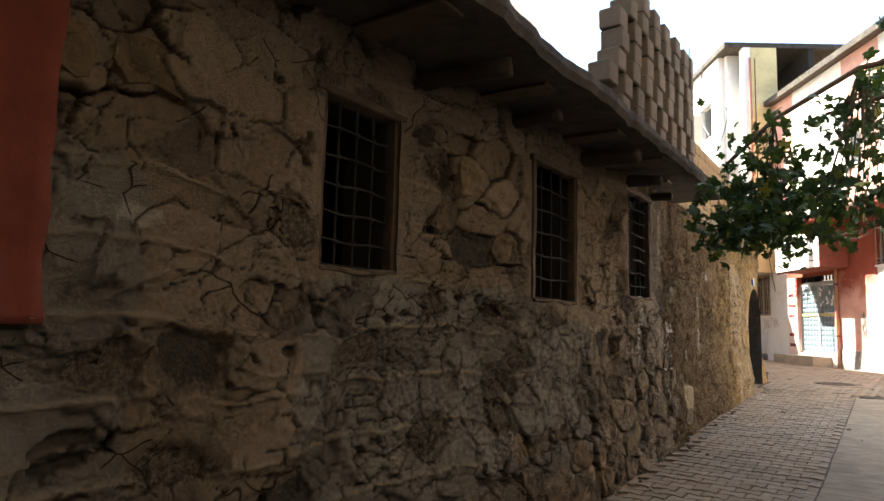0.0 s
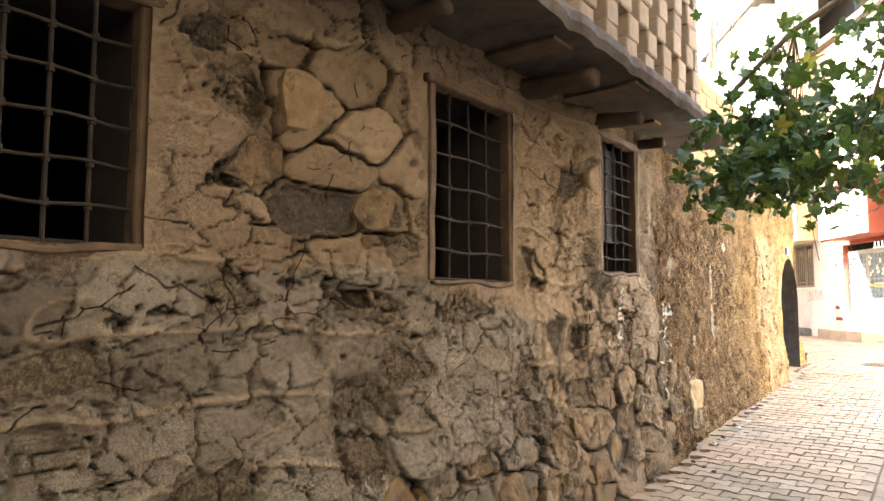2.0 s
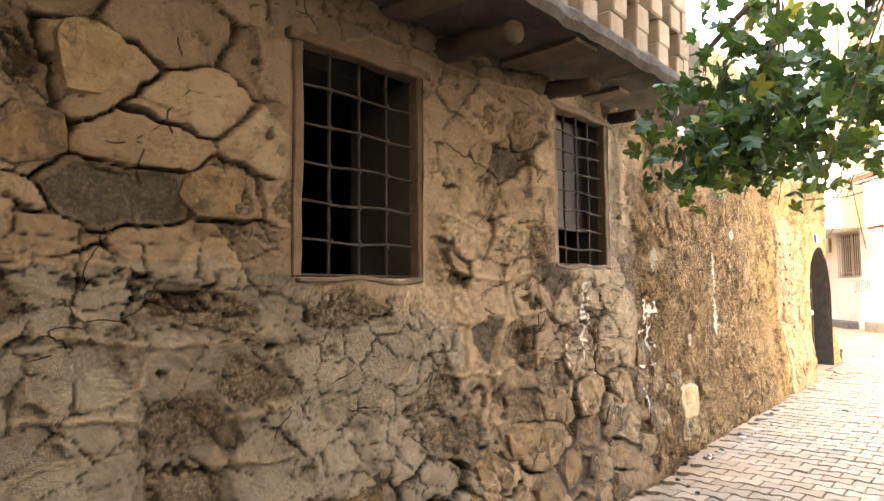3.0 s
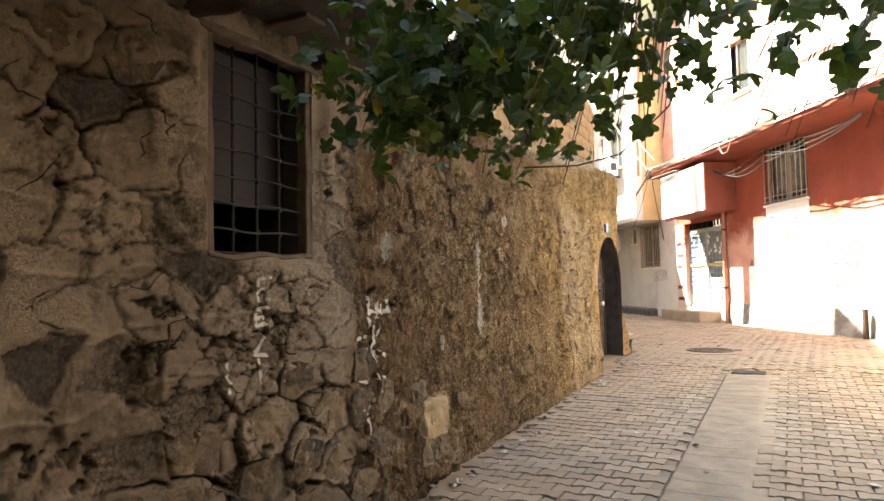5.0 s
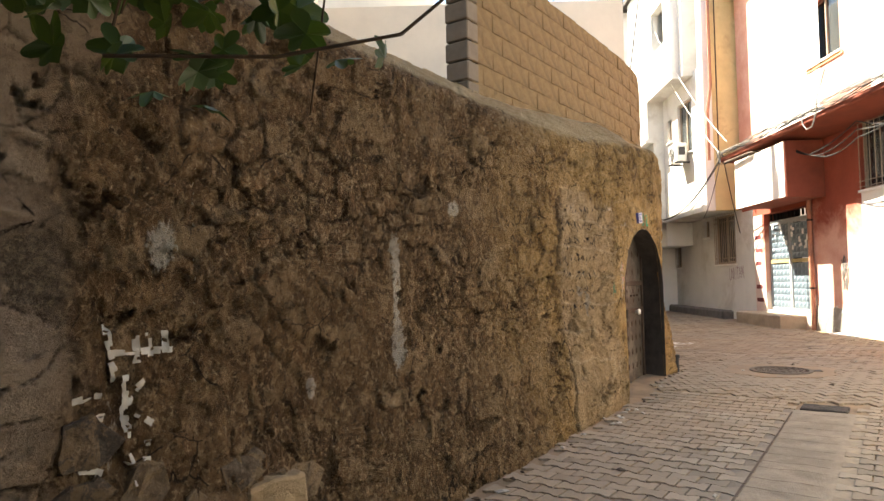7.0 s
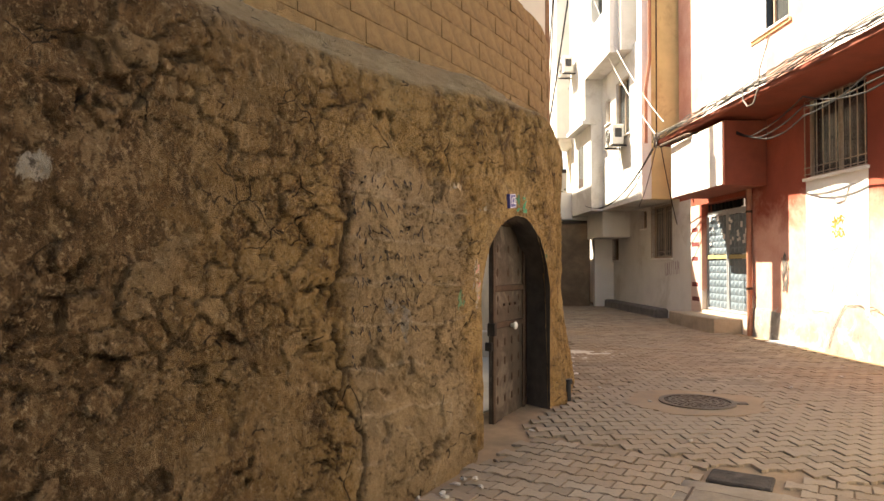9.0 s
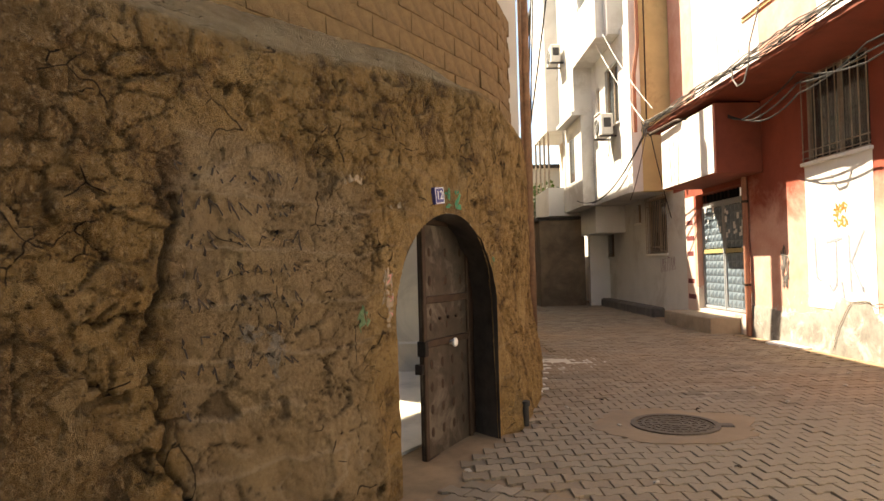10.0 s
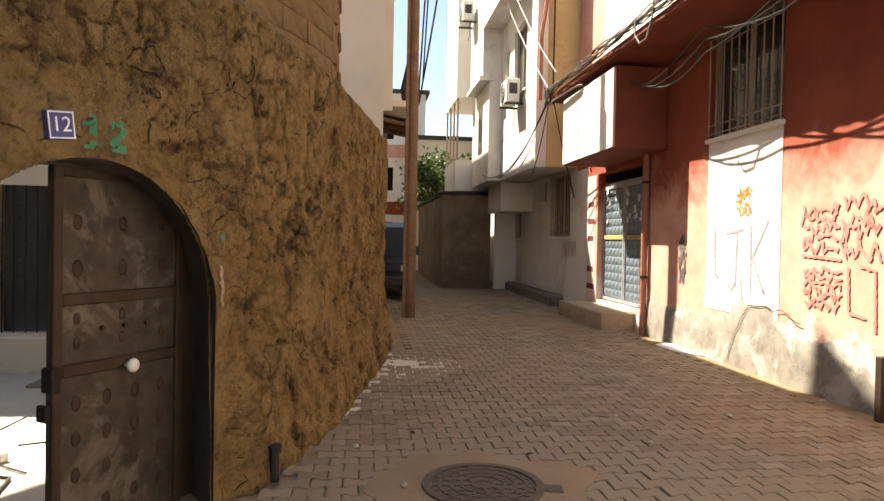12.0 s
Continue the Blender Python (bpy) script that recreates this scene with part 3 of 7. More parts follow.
def relief(u, v):
    """Depth of the wall's face and all that lies in it, over the run u and the height v."""
    wu = u + 0.3 * (fbm(u * 2.6, v * 2.6, 5, 4) - 0.5) + 0.04 * (fbm(u * 14, v * 14, 6, 3) - 0.5)
    wv = v + 0.2 * (fbm(u * 2.6, v * 2.6, 8, 4) - 0.5) + 0.04 * (fbm(u * 14, v * 14, 9, 3) - 0.5)
    who_a, edge_a, lean_a = rubble(wu, wv)
    who_b, edge_b, lean_b = rubble(wu, wv, 0.21, 0.115, 211)
    bare, cem, white = zones(u, v)
    w = fbm(u * 1.3, v * 1.3, 33, 4) - 0.5
    smooth = ramp_step(u + 0.3 * w, 11.8, 12.0) * (1 - ramp_step(u + 0.4 * w, 13.1, 13.5)) * (1 - ramp_step(v + 0.4 * w, 2.05, 2.25))
    coarse = ramp_step(u + 0.9 * w, 7.15, 7.6) * (1 - smooth) * (1 - 0.6 * ramp_step(u, 13.2, 13.6) * (1 - ramp_step(u + 0.5 * w, 15.3, 15.7)) * (1 - ramp_step(v + 0.5 * w, 2.15, 2.35)))
    # ochre mud towards the far end, with bounced sunlight put into its tone
    ochre = ramp_step(u + 1.2 * w, 10.3, 12.0) * (1 - 0.5 * smooth)
    # stones under the plaster of the house, and the coursed rubble of the yard wall
    some = ramp_step(fbm(u * 1.4, v * 1.4, 111, 3), 0.43, 0.47)
    gap_a = (1 - ramp_step(edge_a, 0.004, 0.014 + 0.014 * bare)) * np.maximum(0.85 * some, ramp_step(bare, 0.45, 0.7)) * (1 - coarse) * (1 - 0.7 * smooth)
    gap_c = (1 - ramp_step(edge_b, 0.002, 0.012)) * ramp_step(fbm(u * 1.6, v * 1.6, 115, 3), 0.5, 0.53) * (1 - coarse)
    gap_b = (1 - ramp_step(edge_b, 0.003, 0.022)) * ramp_step(fbm(u * 1.7, v * 1.7, 113, 4), 0.4, 0.56) * coarse
    d = (1 - coarse) * (1 - 0.7 * smooth) * ((who_a - 0.5) * (0.014 + 0.035 * bare) + lean_a * (0.1 + 0.25 * bare))
    d = d - gap_a * (0.016 + 0.03 * bare) - 0.012 * gap_c + bare * (1 - coarse) * 0.035 * (fbm(u * 8, v * 8, 97, 4, 0.6) - 0.5)
    d = d + coarse * ((who_b - 0.5) * 0.026 + lean_b * 0.16) - gap_b * 0.022
    d = d + 0.1 * (fbm(u * 0.8, v * 0.8, 40, 3) - 0.5) + (0.03 - 0.008 * coarse) * (1 - 0.6 * smooth) * (fbm(u * 3.5, v * 3.5, 44, 6, 0.62) - 0.5)
    d = d + (0.008 + 0.03 * np.maximum(coarse, 0.5 * ochre)) * (1 - 0.6 * smooth) * (fbm(u * 24, v * 15, 48, 3, 0.7) - 0.5)
    # coats of plaster that end in sharp broken edges
    cover = np.interp(u, (0, 7, 7.6, 11.3, 11.9, 13, 19), (0.46, 0.47, 0.57, 0.55, 0.44, 0.45, 0.52)) + 0.5 * np.maximum(bare - 0.5, 0)
    plate = fbm(wu * 1.5, wv * 1.9, 60, 6, 0.56) - cover
    d = d + 0.02 * ramp_step(plate, 0.0, 0.006) * (1 - 0.4 * coarse)
    plate2 = fbm(wu * 2.6, wv * 3.2, 67, 6, 0.55) - 0.54
    d = d + 0.013 * ramp_step(plate2, 0.0, 0.006)
    rim = np.maximum(np.exp(-((plate + 0.004) / 0.004) ** 2), 0.7 * np.exp(-((plate2 + 0.004) / 0.004) ** 2)) * ramp_step(fbm(u * 2.1, v * 2.1, 63, 3), 0.48, 0.54) * (1 - 0.5 * coarse)
    # faces of stones left open in the plaster
    isle = ((who_a > 0.04) & (who_a < 0.3)) * ramp_step(edge_a + 0.14 * (fbm(u * 7, v * 7, 93, 4) - 0.5), 0.07, 0.085) * (1 - coarse) * (1 - 0.8 * smooth) * (1 - 0.6 * ochre)
    d = d - 0.012 * isle + isle * 0.02 * (fbm(u * 22, v * 22, 95, 3, 0.7) - 0.5)
    course = (v + 0.05 * (fbm(u * 1.6, v * 0.6, 101, 4) - 0.5) * 4) / 0.27
    ridge = np.exp(-((course - np.round(course)) / 0.04) ** 2) * ramp_step(fbm(u * 1.3, v * 1.3, 105, 3), 0.35, 0.42)
    smear = fbm(u * 0.8 + 0.2 * np.sin(v * 2), v * 1.3, 131, 3) * 10
    smear = np.exp(-((smear - np.round(smear)) / 0.035) ** 2) * ramp_step(fbm(u * 1.1, v * 1.1, 135, 3), 0.46, 0.54)
    ridge = np.maximum(ridge, 0.8 * smear) * (1 - np.maximum(coarse, 0.7 * ochre)) * (1 - 0.8 * bare) * (1 - isle)
    d = d + 0.016 * ridge
    pits = ramp_step(fbm(wu * 5, wv * 6, 91, 5, 0.62), 0.7, 0.715)
    d = d - 0.03 * pits
    d = d + 0.14 * (1 - ramp_step(v - ground_z(u), 0.0, 1.1))
    split = np.exp(-((u - split_line(v)) / (0.008 + 0.02 * fbm(v * 3, v * 0, 122, 3))) ** 2) * ramp_step(fbm(v * 2.5, v * 0 + 9.5, 124, 3), 0.36, 0.44) * (v < 1.9)
    d = d - 0.05 * split
    calm = near_openings(u, v)
    d = d * (1 - calm) + calm * (0.012 + 0.02 * (fbm(u * 6, v * 6, 71, 4) - 0.5))
    joint = np.clip(gap_a * (0.75 + 0.25 * bare) + 0.8 * gap_c + 0.55 * gap_b + 0.9 * split + 0.6 * pits + 0.8 * rim, 0, 1) * (1 - 0.6 * calm)
    who = np.where(coarse > 0.5, who_b, who_a)
    return d, {"cell": who, "joint": joint, "cement": cem, "white": white, "bare": bare * (1 - coarse), "coarse": coarse * (1 - 0.8 * ochre * np.maximum(0.25, ramp_step(u, 15.0, 15.8))), "ridge": ridge, "plate": plate + 0.5, "isle": isle, "smooth": smooth, "ochre": ochre}


def spaced(a, b, step, marks=()):
    """Even steps from a to b that also fall on the marks."""
    stops = sorted({a, b, *[m for m in marks if a < m < b]})
    out = []
    for p, q in zip(stops, stops[1:]):
        n = max(1, round((q - p) / step))
        out += list(np.linspace(p, q, n, endpoint=False))
    return np.array(out + [stops[-1]])


def wall_sheet(name, y0, y1, step, top, windows, arch, ledge):
    """The rough face of a stretch of wall, with its openings; the ledge turns the top back in a slope."""
    us = spaced(y0, y1, step, [w for r in windows for w in r[:2]])
    vs = spaced(-0.75, top, step, [w for r in windows for w in r[2:]])
    rows = [(z, 0.0, 0.0) for z in vs]
    if ledge:
        for k in range(1, 7):
            a = k / 6 * math.pi / 2
            rows.append((top + 0.16 * math.sin(a), 0.16 * (1 - math.cos(a)), k / 6))
        for k in range(1, 22):
            rows.append((top + 0.16 + 0.021 * k, 0.16 + 0.031 * k, 1.0))
    V = np.array([r[0] for r in rows])
    U, Z = np.meshgrid(us, V, indexing="ij")
    back = np.broadcast_to(np.array([r[1] for r in rows]), U.shape)
    lying = np.broadcast_to(np.array([r[2] for r in rows]), U.shape)
    rise = ledge * ramp_step(U, 11.5, 15.6) * ramp_step(Z, 1.9, top)
    if arch:
        near = np.abs(Z - arch_top(U)) < step * 0.75
        inside_u = (U > ARCH[0]) & (U < ARCH[1])
        Z = np.where(near & inside_u & (Z > ARCH[2]), arch_top(U), Z)
    d, marks = relief(U, Z + back)
    d = d * (1 - 0.35 * lying)
    X = wall_x(U) + d * (1 - lying) - back
    Y = U
    Zs = Z + rise + d * lying * 0.8
    nu, nv = U.shape
    idx = np.arange(nu * nv).reshape(nu, nv)
    keep = np.ones((nu - 1, nv - 1), bool)
    cu, cv = (U[:-1, :-1] + U[1:, 1:]) / 2, (Z[:-1, :-1] + Z[1:, 1:]) / 2
    for a, b, c, e in windows:
        keep &= ~((cu > a) & (cu < b) & (cv > c) & (cv < e))
    if arch:
        keep &= ~((cu > ARCH[0]) & (cu < ARCH[1]) & (cv < arch_top(cu)))
    quads = np.stack([idx[:-1, :-1], idx[1:, :-1], idx[1:, 1:], idx[:-1, 1:]], -1)[keep]
    me = bpy.data.meshes.new(name)
    co = np.stack([X, Y, Zs], -1).reshape(-1, 3)
    me.from_pydata(co.tolist(), [], quads.tolist())
    me.polygons.foreach_set("use_smooth", [True] * len(me.polygons))
    for key, val in {**marks, "lying": lying}.items():
        me.attributes.new(key, "FLOAT", "POINT").data.foreach_set("value", np.broadcast_to(val, U.shape).astype(np.float32).ravel())
    me.materials.append(M["wall"])
    return new(name, me)


# ---- ground ----
def ground():
    ys = np.concatenate([np.linspace(-60, -13, 6), np.linspace(-12, 15, 28), np.linspace(16, 400, 12)])
    xs = np.array([-300, -60, -20, -8, -4, 0, 4, 8, 20, 60, 300.0])
    vs = [(x, y, float(ground_z(y)) - 0.016) for y in ys for x in xs]
    n = len(xs)
    fs = [(j * n + i, j * n + i + 1, (j + 1) * n + i + 1, (j + 1) * n + i) for j in range(len(ys) - 1) for i in range(n - 1)]
    return setting(obj("ground", (vs, fs), M["dust"], None, True), "trodden brown dust ground between the old walls", "ground")


floor_sheet = ground()

# ---- the old wall ----
wall_a = setting(wall_sheet("wall_west_house", 0.4, LEDGE_Y, 0.0105, 2.66, WINDOWS, False, 0.0), "old rubble wall with patched earth and cement plaster", "wall")
wall_b = setting(wall_sheet("wall_west_yard", LEDGE_Y, 20.4, 0.0125, 2.62, [], True, 0.3), "old earth-plastered rubble wall with a sloped mud ledge", "wall")


def deep_wall():
    """The thickness of the old wall behind its rough face: reveals, back and ends."""
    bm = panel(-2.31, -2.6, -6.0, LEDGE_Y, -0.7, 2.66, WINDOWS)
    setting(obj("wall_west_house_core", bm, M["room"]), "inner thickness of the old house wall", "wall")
    bm = bmesh.new()
    n = 26
    a, b, s, c = ARCH
    splay = lambda y, k: y + k / 10 * (0.2 if y > (a + b) / 2 else -0.1)
    ring = [(a, -0.3)] + [(a, s)] + [(((a + b) / 2) - (b - a) / 2 * math.cos(math.pi * k / n), s + (c - s) * math.sin(math.pi * k / n)) for k in range(1, n)] + [(b, s), (b, -0.3)]
    for (y1, z1), (y2, z2) in zip(ring, ring[1:]):
        cuts = 10
        for k in range(cuts):
            p, q = -2.192 - 0.5 * k / cuts, -2.192 - 0.5 * (k + 1) / cuts
            bm.faces.new([bm.verts.new(v) for v in ((p, splay(y1, k), z1), (q, splay(y1, k + 1), z1), (q, splay(y2, k + 1), z2), (p, splay(y2, k), z2))])
    bmesh.ops.remove_doubles(bm, verts=bm.verts, dist=1e-4)
    bmesh.ops.subdivide_edges(bm, edges=bm.edges, cuts=1)
    for v in bm.verts:
        k = 0.03 * (noise.noise(v.co * 5) + 0.5 * noise.noise(v.co * 13))
        v.co += Vector((0, k if v.co.z < s else k * 0.5, k if v.co.z >= s else 0))
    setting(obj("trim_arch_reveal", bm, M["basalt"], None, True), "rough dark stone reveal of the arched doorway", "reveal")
    # back of the yard wall, either side of the doorway and above it
    for k, (y1, y2, z1) in enumerate(((LEDGE_Y, a - 0.12, -0.4), (b + 0.22, 16.4, -0.4), (a - 0.12, b + 0.22, c + 0.02))):
        setting(obj("wall_yard_back", one_box((-3.0, y1, z1), (-2.66, y2, 2.9)), M["courtwall"]), "courtyard side of the old wall", "wall")


deep_wall()

# ---- the old house: room, roof, eave ----
def old_house():
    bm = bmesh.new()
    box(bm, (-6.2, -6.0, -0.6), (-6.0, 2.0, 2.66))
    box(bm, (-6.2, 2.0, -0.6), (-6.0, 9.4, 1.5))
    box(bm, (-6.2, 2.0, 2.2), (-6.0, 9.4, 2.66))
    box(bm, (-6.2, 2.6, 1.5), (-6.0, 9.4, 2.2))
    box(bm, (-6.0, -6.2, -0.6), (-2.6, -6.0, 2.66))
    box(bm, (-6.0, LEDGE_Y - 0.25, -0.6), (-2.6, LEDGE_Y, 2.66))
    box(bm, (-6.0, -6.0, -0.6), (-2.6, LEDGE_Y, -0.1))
    setting(obj("wall_room", bm, M["room"]), "plaster walls and floor behind the windows, coloured dark as an unlit room", "wall")
    # roof slab with a broken outer edge
    ys = spaced(-6.0, 8.0, 0.05)
    vs, fs = [], []
    for y in ys:
        k = 0.05 * (noise.noise(Vector((y * 1.3, 0, 3))) + 0.6 * noise.noise(Vector((y * 6, 0, 7))))
        xe = -1.5 + k
        t = 0.012 * noise.noise(Vector((y * 9, 2, 3)))
        for x, z in ((-6.2, 2.62), (-2.0, 2.6), (xe, 2.6 + t), (xe + 0.02, 2.65 + t), (xe + 0.012, 2.71 + t), (xe - 0.03, 2.745 + t), (-1.9, 2.76), (-6.2, 2.78)):
            vs.append((x, y, z))
    n = 8
    for i in range(len(ys) - 1):
        for k in range(n):
            a, b = i * n + k, i * n + (k + 1) % n
            fs.append((a, b, b + n, a + n))
    fs.append(tuple(range(n)))
    fs.append(tuple(range(len(vs) - n, len(vs)))[::-1])
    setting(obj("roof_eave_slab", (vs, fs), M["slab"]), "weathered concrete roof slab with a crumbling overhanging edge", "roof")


old_house()


def eave_beam(y, length, r, tilt, seed):
    pts = [(-2.3 + length * k / 8, y + tilt * k / 8 + 0.012 * math.sin(k * 2.1 + seed), 2.53 - 0.004 * k) for k in range(9)]
    v, f = tube(pts, r, 9, 0.85)
    rng = random.Random(seed)
    v = [p + Vector((rng.uniform(-1, 1), rng.uniform(-1, 1), rng.uniform(-1, 1))) * 0.006 for p in v]
    return tagged(obj("roof_beam", (v, f), M["darktimber"], None, True), "dark round timber beam under the roof slab", "beam", "roof beams")


for k, y in enumerate((-1.6, -0.5, 0.7, 1.75, 3.05, 4.05, 5.25, 6.15, 7.1)):
    eave_beam(y, (0.62, 0.55, 0.66, 0.5, 0.68, 0.58, 0.7, 0.6, 0.48)[k], (0.062, 0.055, 0.068, 0.05, 0.06, 0.055, 0.075, 0.06, 0.05)[k], 0.09 * ((k * 7) % 5 - 2) / 2, k)


def eave_boards():
    for k, (y, w, L) in enumerate(((0.15, 0.16, 0.5), (2.4, 0.2, 0.55), (3.6, 0.17, 0.5), (4.75, 0.2, 0.55), (5.72, 0.22, 0.62), (6.65, 0.15, 0.4))):
        bm = one_box((-2.15, y, 2.572), (-2.15 + L, y + w, 2.597), 0.004)
        bmesh.ops.subdivide_edges(bm, edges=bm.edges, cuts=2)
        for v in bm.verts:
            v.co.y += 0.015 * noise.noise(v.co * 6 + Vector((k, 0, 0)))
        tagged(obj("eave_board", bm, M["timber"]), "grey split board laid on the roof beams", "board", "eave boards")


eave_boards()


# ---- breeze-block parapet on the roof ----
def parapet():
    p = thing("block_parapet", pose(-1.92, 0, 2.765), "openwork parapet of rough concrete blocks on the roof", "parapet")
    bm = one_box((-0.1, 0, 0), (0.1, 0.21, 0.192), 0.012)
    for v in bm.verts:
        v.co += Vector((0, noise.noise(v.co * 9), noise.noise(v.co * 7 + Vector((3, 1, 0))))) * 0.012
    first = None
    ragged = (5.55, 5.35, 5.2, 5.25, 5.5, 5.3, 5.75, 5.95)
    for r in range(8):
        y = ragged[r] + (0.19 if r % 2 else 0.0)
        while y < 8.0 - 0.1:
            if first is None:
                first = part("block", bm, M["block"], p)
                b = first
            else:
                b = first.copy()
                scene.collection.objects.link(b)
            b.location = (0.006 * math.sin(r * 3 + y * 5), y, r * 0.2)
            y += 0.385
    for r in range(8):
        b = first.copy()
        scene.collection.objects.link(b)
        b.location = (0, 7.98, r * 0.2)
        b.scale = (1, 0.55, 1.05)


parapet()


# ---- upper mud-brick tier behind the ledge ----
def upper_tier():
    line = [(11.75, -2.95), (12.8, -2.95), (14.0, -2.95), (15.0, -2.96), (16.0, -2.98), (16.6, -3.02), (17.1, -3.1), (17.6, -3.25), (18.0, -3.48), (18.3, -3.85), (18.45, -4.4)]
    ys, xs = [p[0] for p in line], [p[1] for p in line]
    vs, fs = [], []
    for y, x in line:
        i = line.index((y, x))
        a, b = line[max(i - 1, 0)], line[min(i + 1, len(line) - 1)]
        n = Vector((b[0] - a[0], -(b[1] - a[1]), 0)).normalized()
        n = Vector((n.x, n.y, 0))
        nx, ny = n.x, -(b[1] - a[1]) / max(1e-6, math.hypot(b[0] - a[0], b[1] - a[1]))
        top = 4.62 + 0.05 * math.sin(i * 2.3)
        for q, z in ((-0.0, 2.7), (-0.0, top), (-0.24, top), (-0.24, 2.7)):
            vs.append((x + q * abs(nx), y + q * (-1 if nx < 0 else 1) * (1 - abs(nx)), z))
    for i in range(len(line) - 1):
        for k in range(4):
            a, b = i * 4 + k, i * 4 + (k + 1) % 4
            fs.append((a, b, b + 4, a + 4))
    fs += [(0, 1, 2, 3), tuple(range(len(vs) - 4, len(vs)))]
    w = setting(obj("wall_upper_tier", (vs, fs), M["mudbrick"]), "upper wall of large mud bricks above the ledge", "wall")
    bm = one_box((-0.03, -0.1945, -0.0975), (0.006, 0.1945, 0.0975), 0.006)
    bmesh.ops.subdivide_edges(bm, edges=[e for e in bm.edges if e.calc_length() > 0.1], cuts=1)
    for v in bm.verts:
        v.co += Vector((noise.noise(v.co * 6), noise.noise(v.co * 8), noise.noise(v.co * 9 + Vector((2, 0, 0))))) * 0.007
    first = None
    length = [0.0]
    for a, b in zip(line, line[1:]):
        length.append(length[-1] + math.hypot(b[0] - a[0], b[1] - a[1]))
    for r in range(8):
        s = 0.1 + (0.2 if r % 2 else 0)
        while s < length[-1] - 0.1:
            y, x = np.interp(s, length, ys), np.interp(s, length, xs)
            y2, x2 = np.interp(s + 0.05, length, ys), np.interp(s + 0.05, length, xs)
            if first is None:
                first = part("mud_brick", bm, M["mudbrick"], w)
                o = first
            else:
                o = first.copy()
                scene.collection.objects.link(o)
            o.location = (x + 0.004 * math.sin(s * 9 + r), y, 3.2 + r * 0.2)
            o.rotation_euler = (0, 0, math.atan2(-(x2 - x), y2 - y))
            s += 0.395
    pier = thing("block_pier", pose(-3.07, 11.66, 2.9), "grey concrete block pier at the end of the upper wall", "pier")
    for k in range(9):
        part("block", one_box((-0.13 - 0.01 * (k % 2), -0.1, 0.2 * k), (0.13, 0.1, 0.2 * k + 0.185), 0.012), M["block"], pier)


upper_tier()


# ---- houses across the alley (x towards them, y along the front) ----
FRONT = 12.08


def barred_window(parent, x, y0, y1, z0, z1, n=8, depth=0.12, bars=True):
    w = part("window", one_box((x + depth, y0, z0), (x + depth + 0.02, y1, z1)), M["glass"], parent, "dark window glass")
    bm = bmesh.new()
    t = 0.05
    for lo, hi in (((y0, z0), (y1, z0 + t)), ((y0, z1 - t), (y1, z1)), ((y0, z0 + t), (y0 + t, z1 - t)), ((y1 - t, z0 + t), (y1, z1 - t)), (((y0 + y1) / 2 - t / 2, z0 + t), ((y0 + y1) / 2 + t / 2, z1 - t))):
        box(bm, (x + depth - 0.04, lo[0], lo[1]), (x + depth + 0.03, hi[0], hi[1]), 0.005)
    part("window_frame", bm, M["frame"], w, "weathered frame")
    if bars:
        for k in range(n + 1):
            y = y0 + (y1 - y0) * k / n
            part("bar", one_rod((x - 0.03, y, z0 - 0.03), (x - 0.03, y, z1 + 0.03), 0.009, 6), M["frame"], w)
        for f in (0.04, 0.12, 0.86, 0.95):
            z = z0 + (z1 - z0) * f
            part("cross_bar", one_rod((x - 0.03, y0 - 0.03, z), (x - 0.03, y1 + 0.03, z), 0.009, 6), M["frame"], w)
    part("window_sill", one_box((x - 0.06, y0 - 0.05, z0 - 0.06), (x + depth + 0.04, y1 + 0.05, z0 - 0.004), 0.008), M["white"], w)
    return w


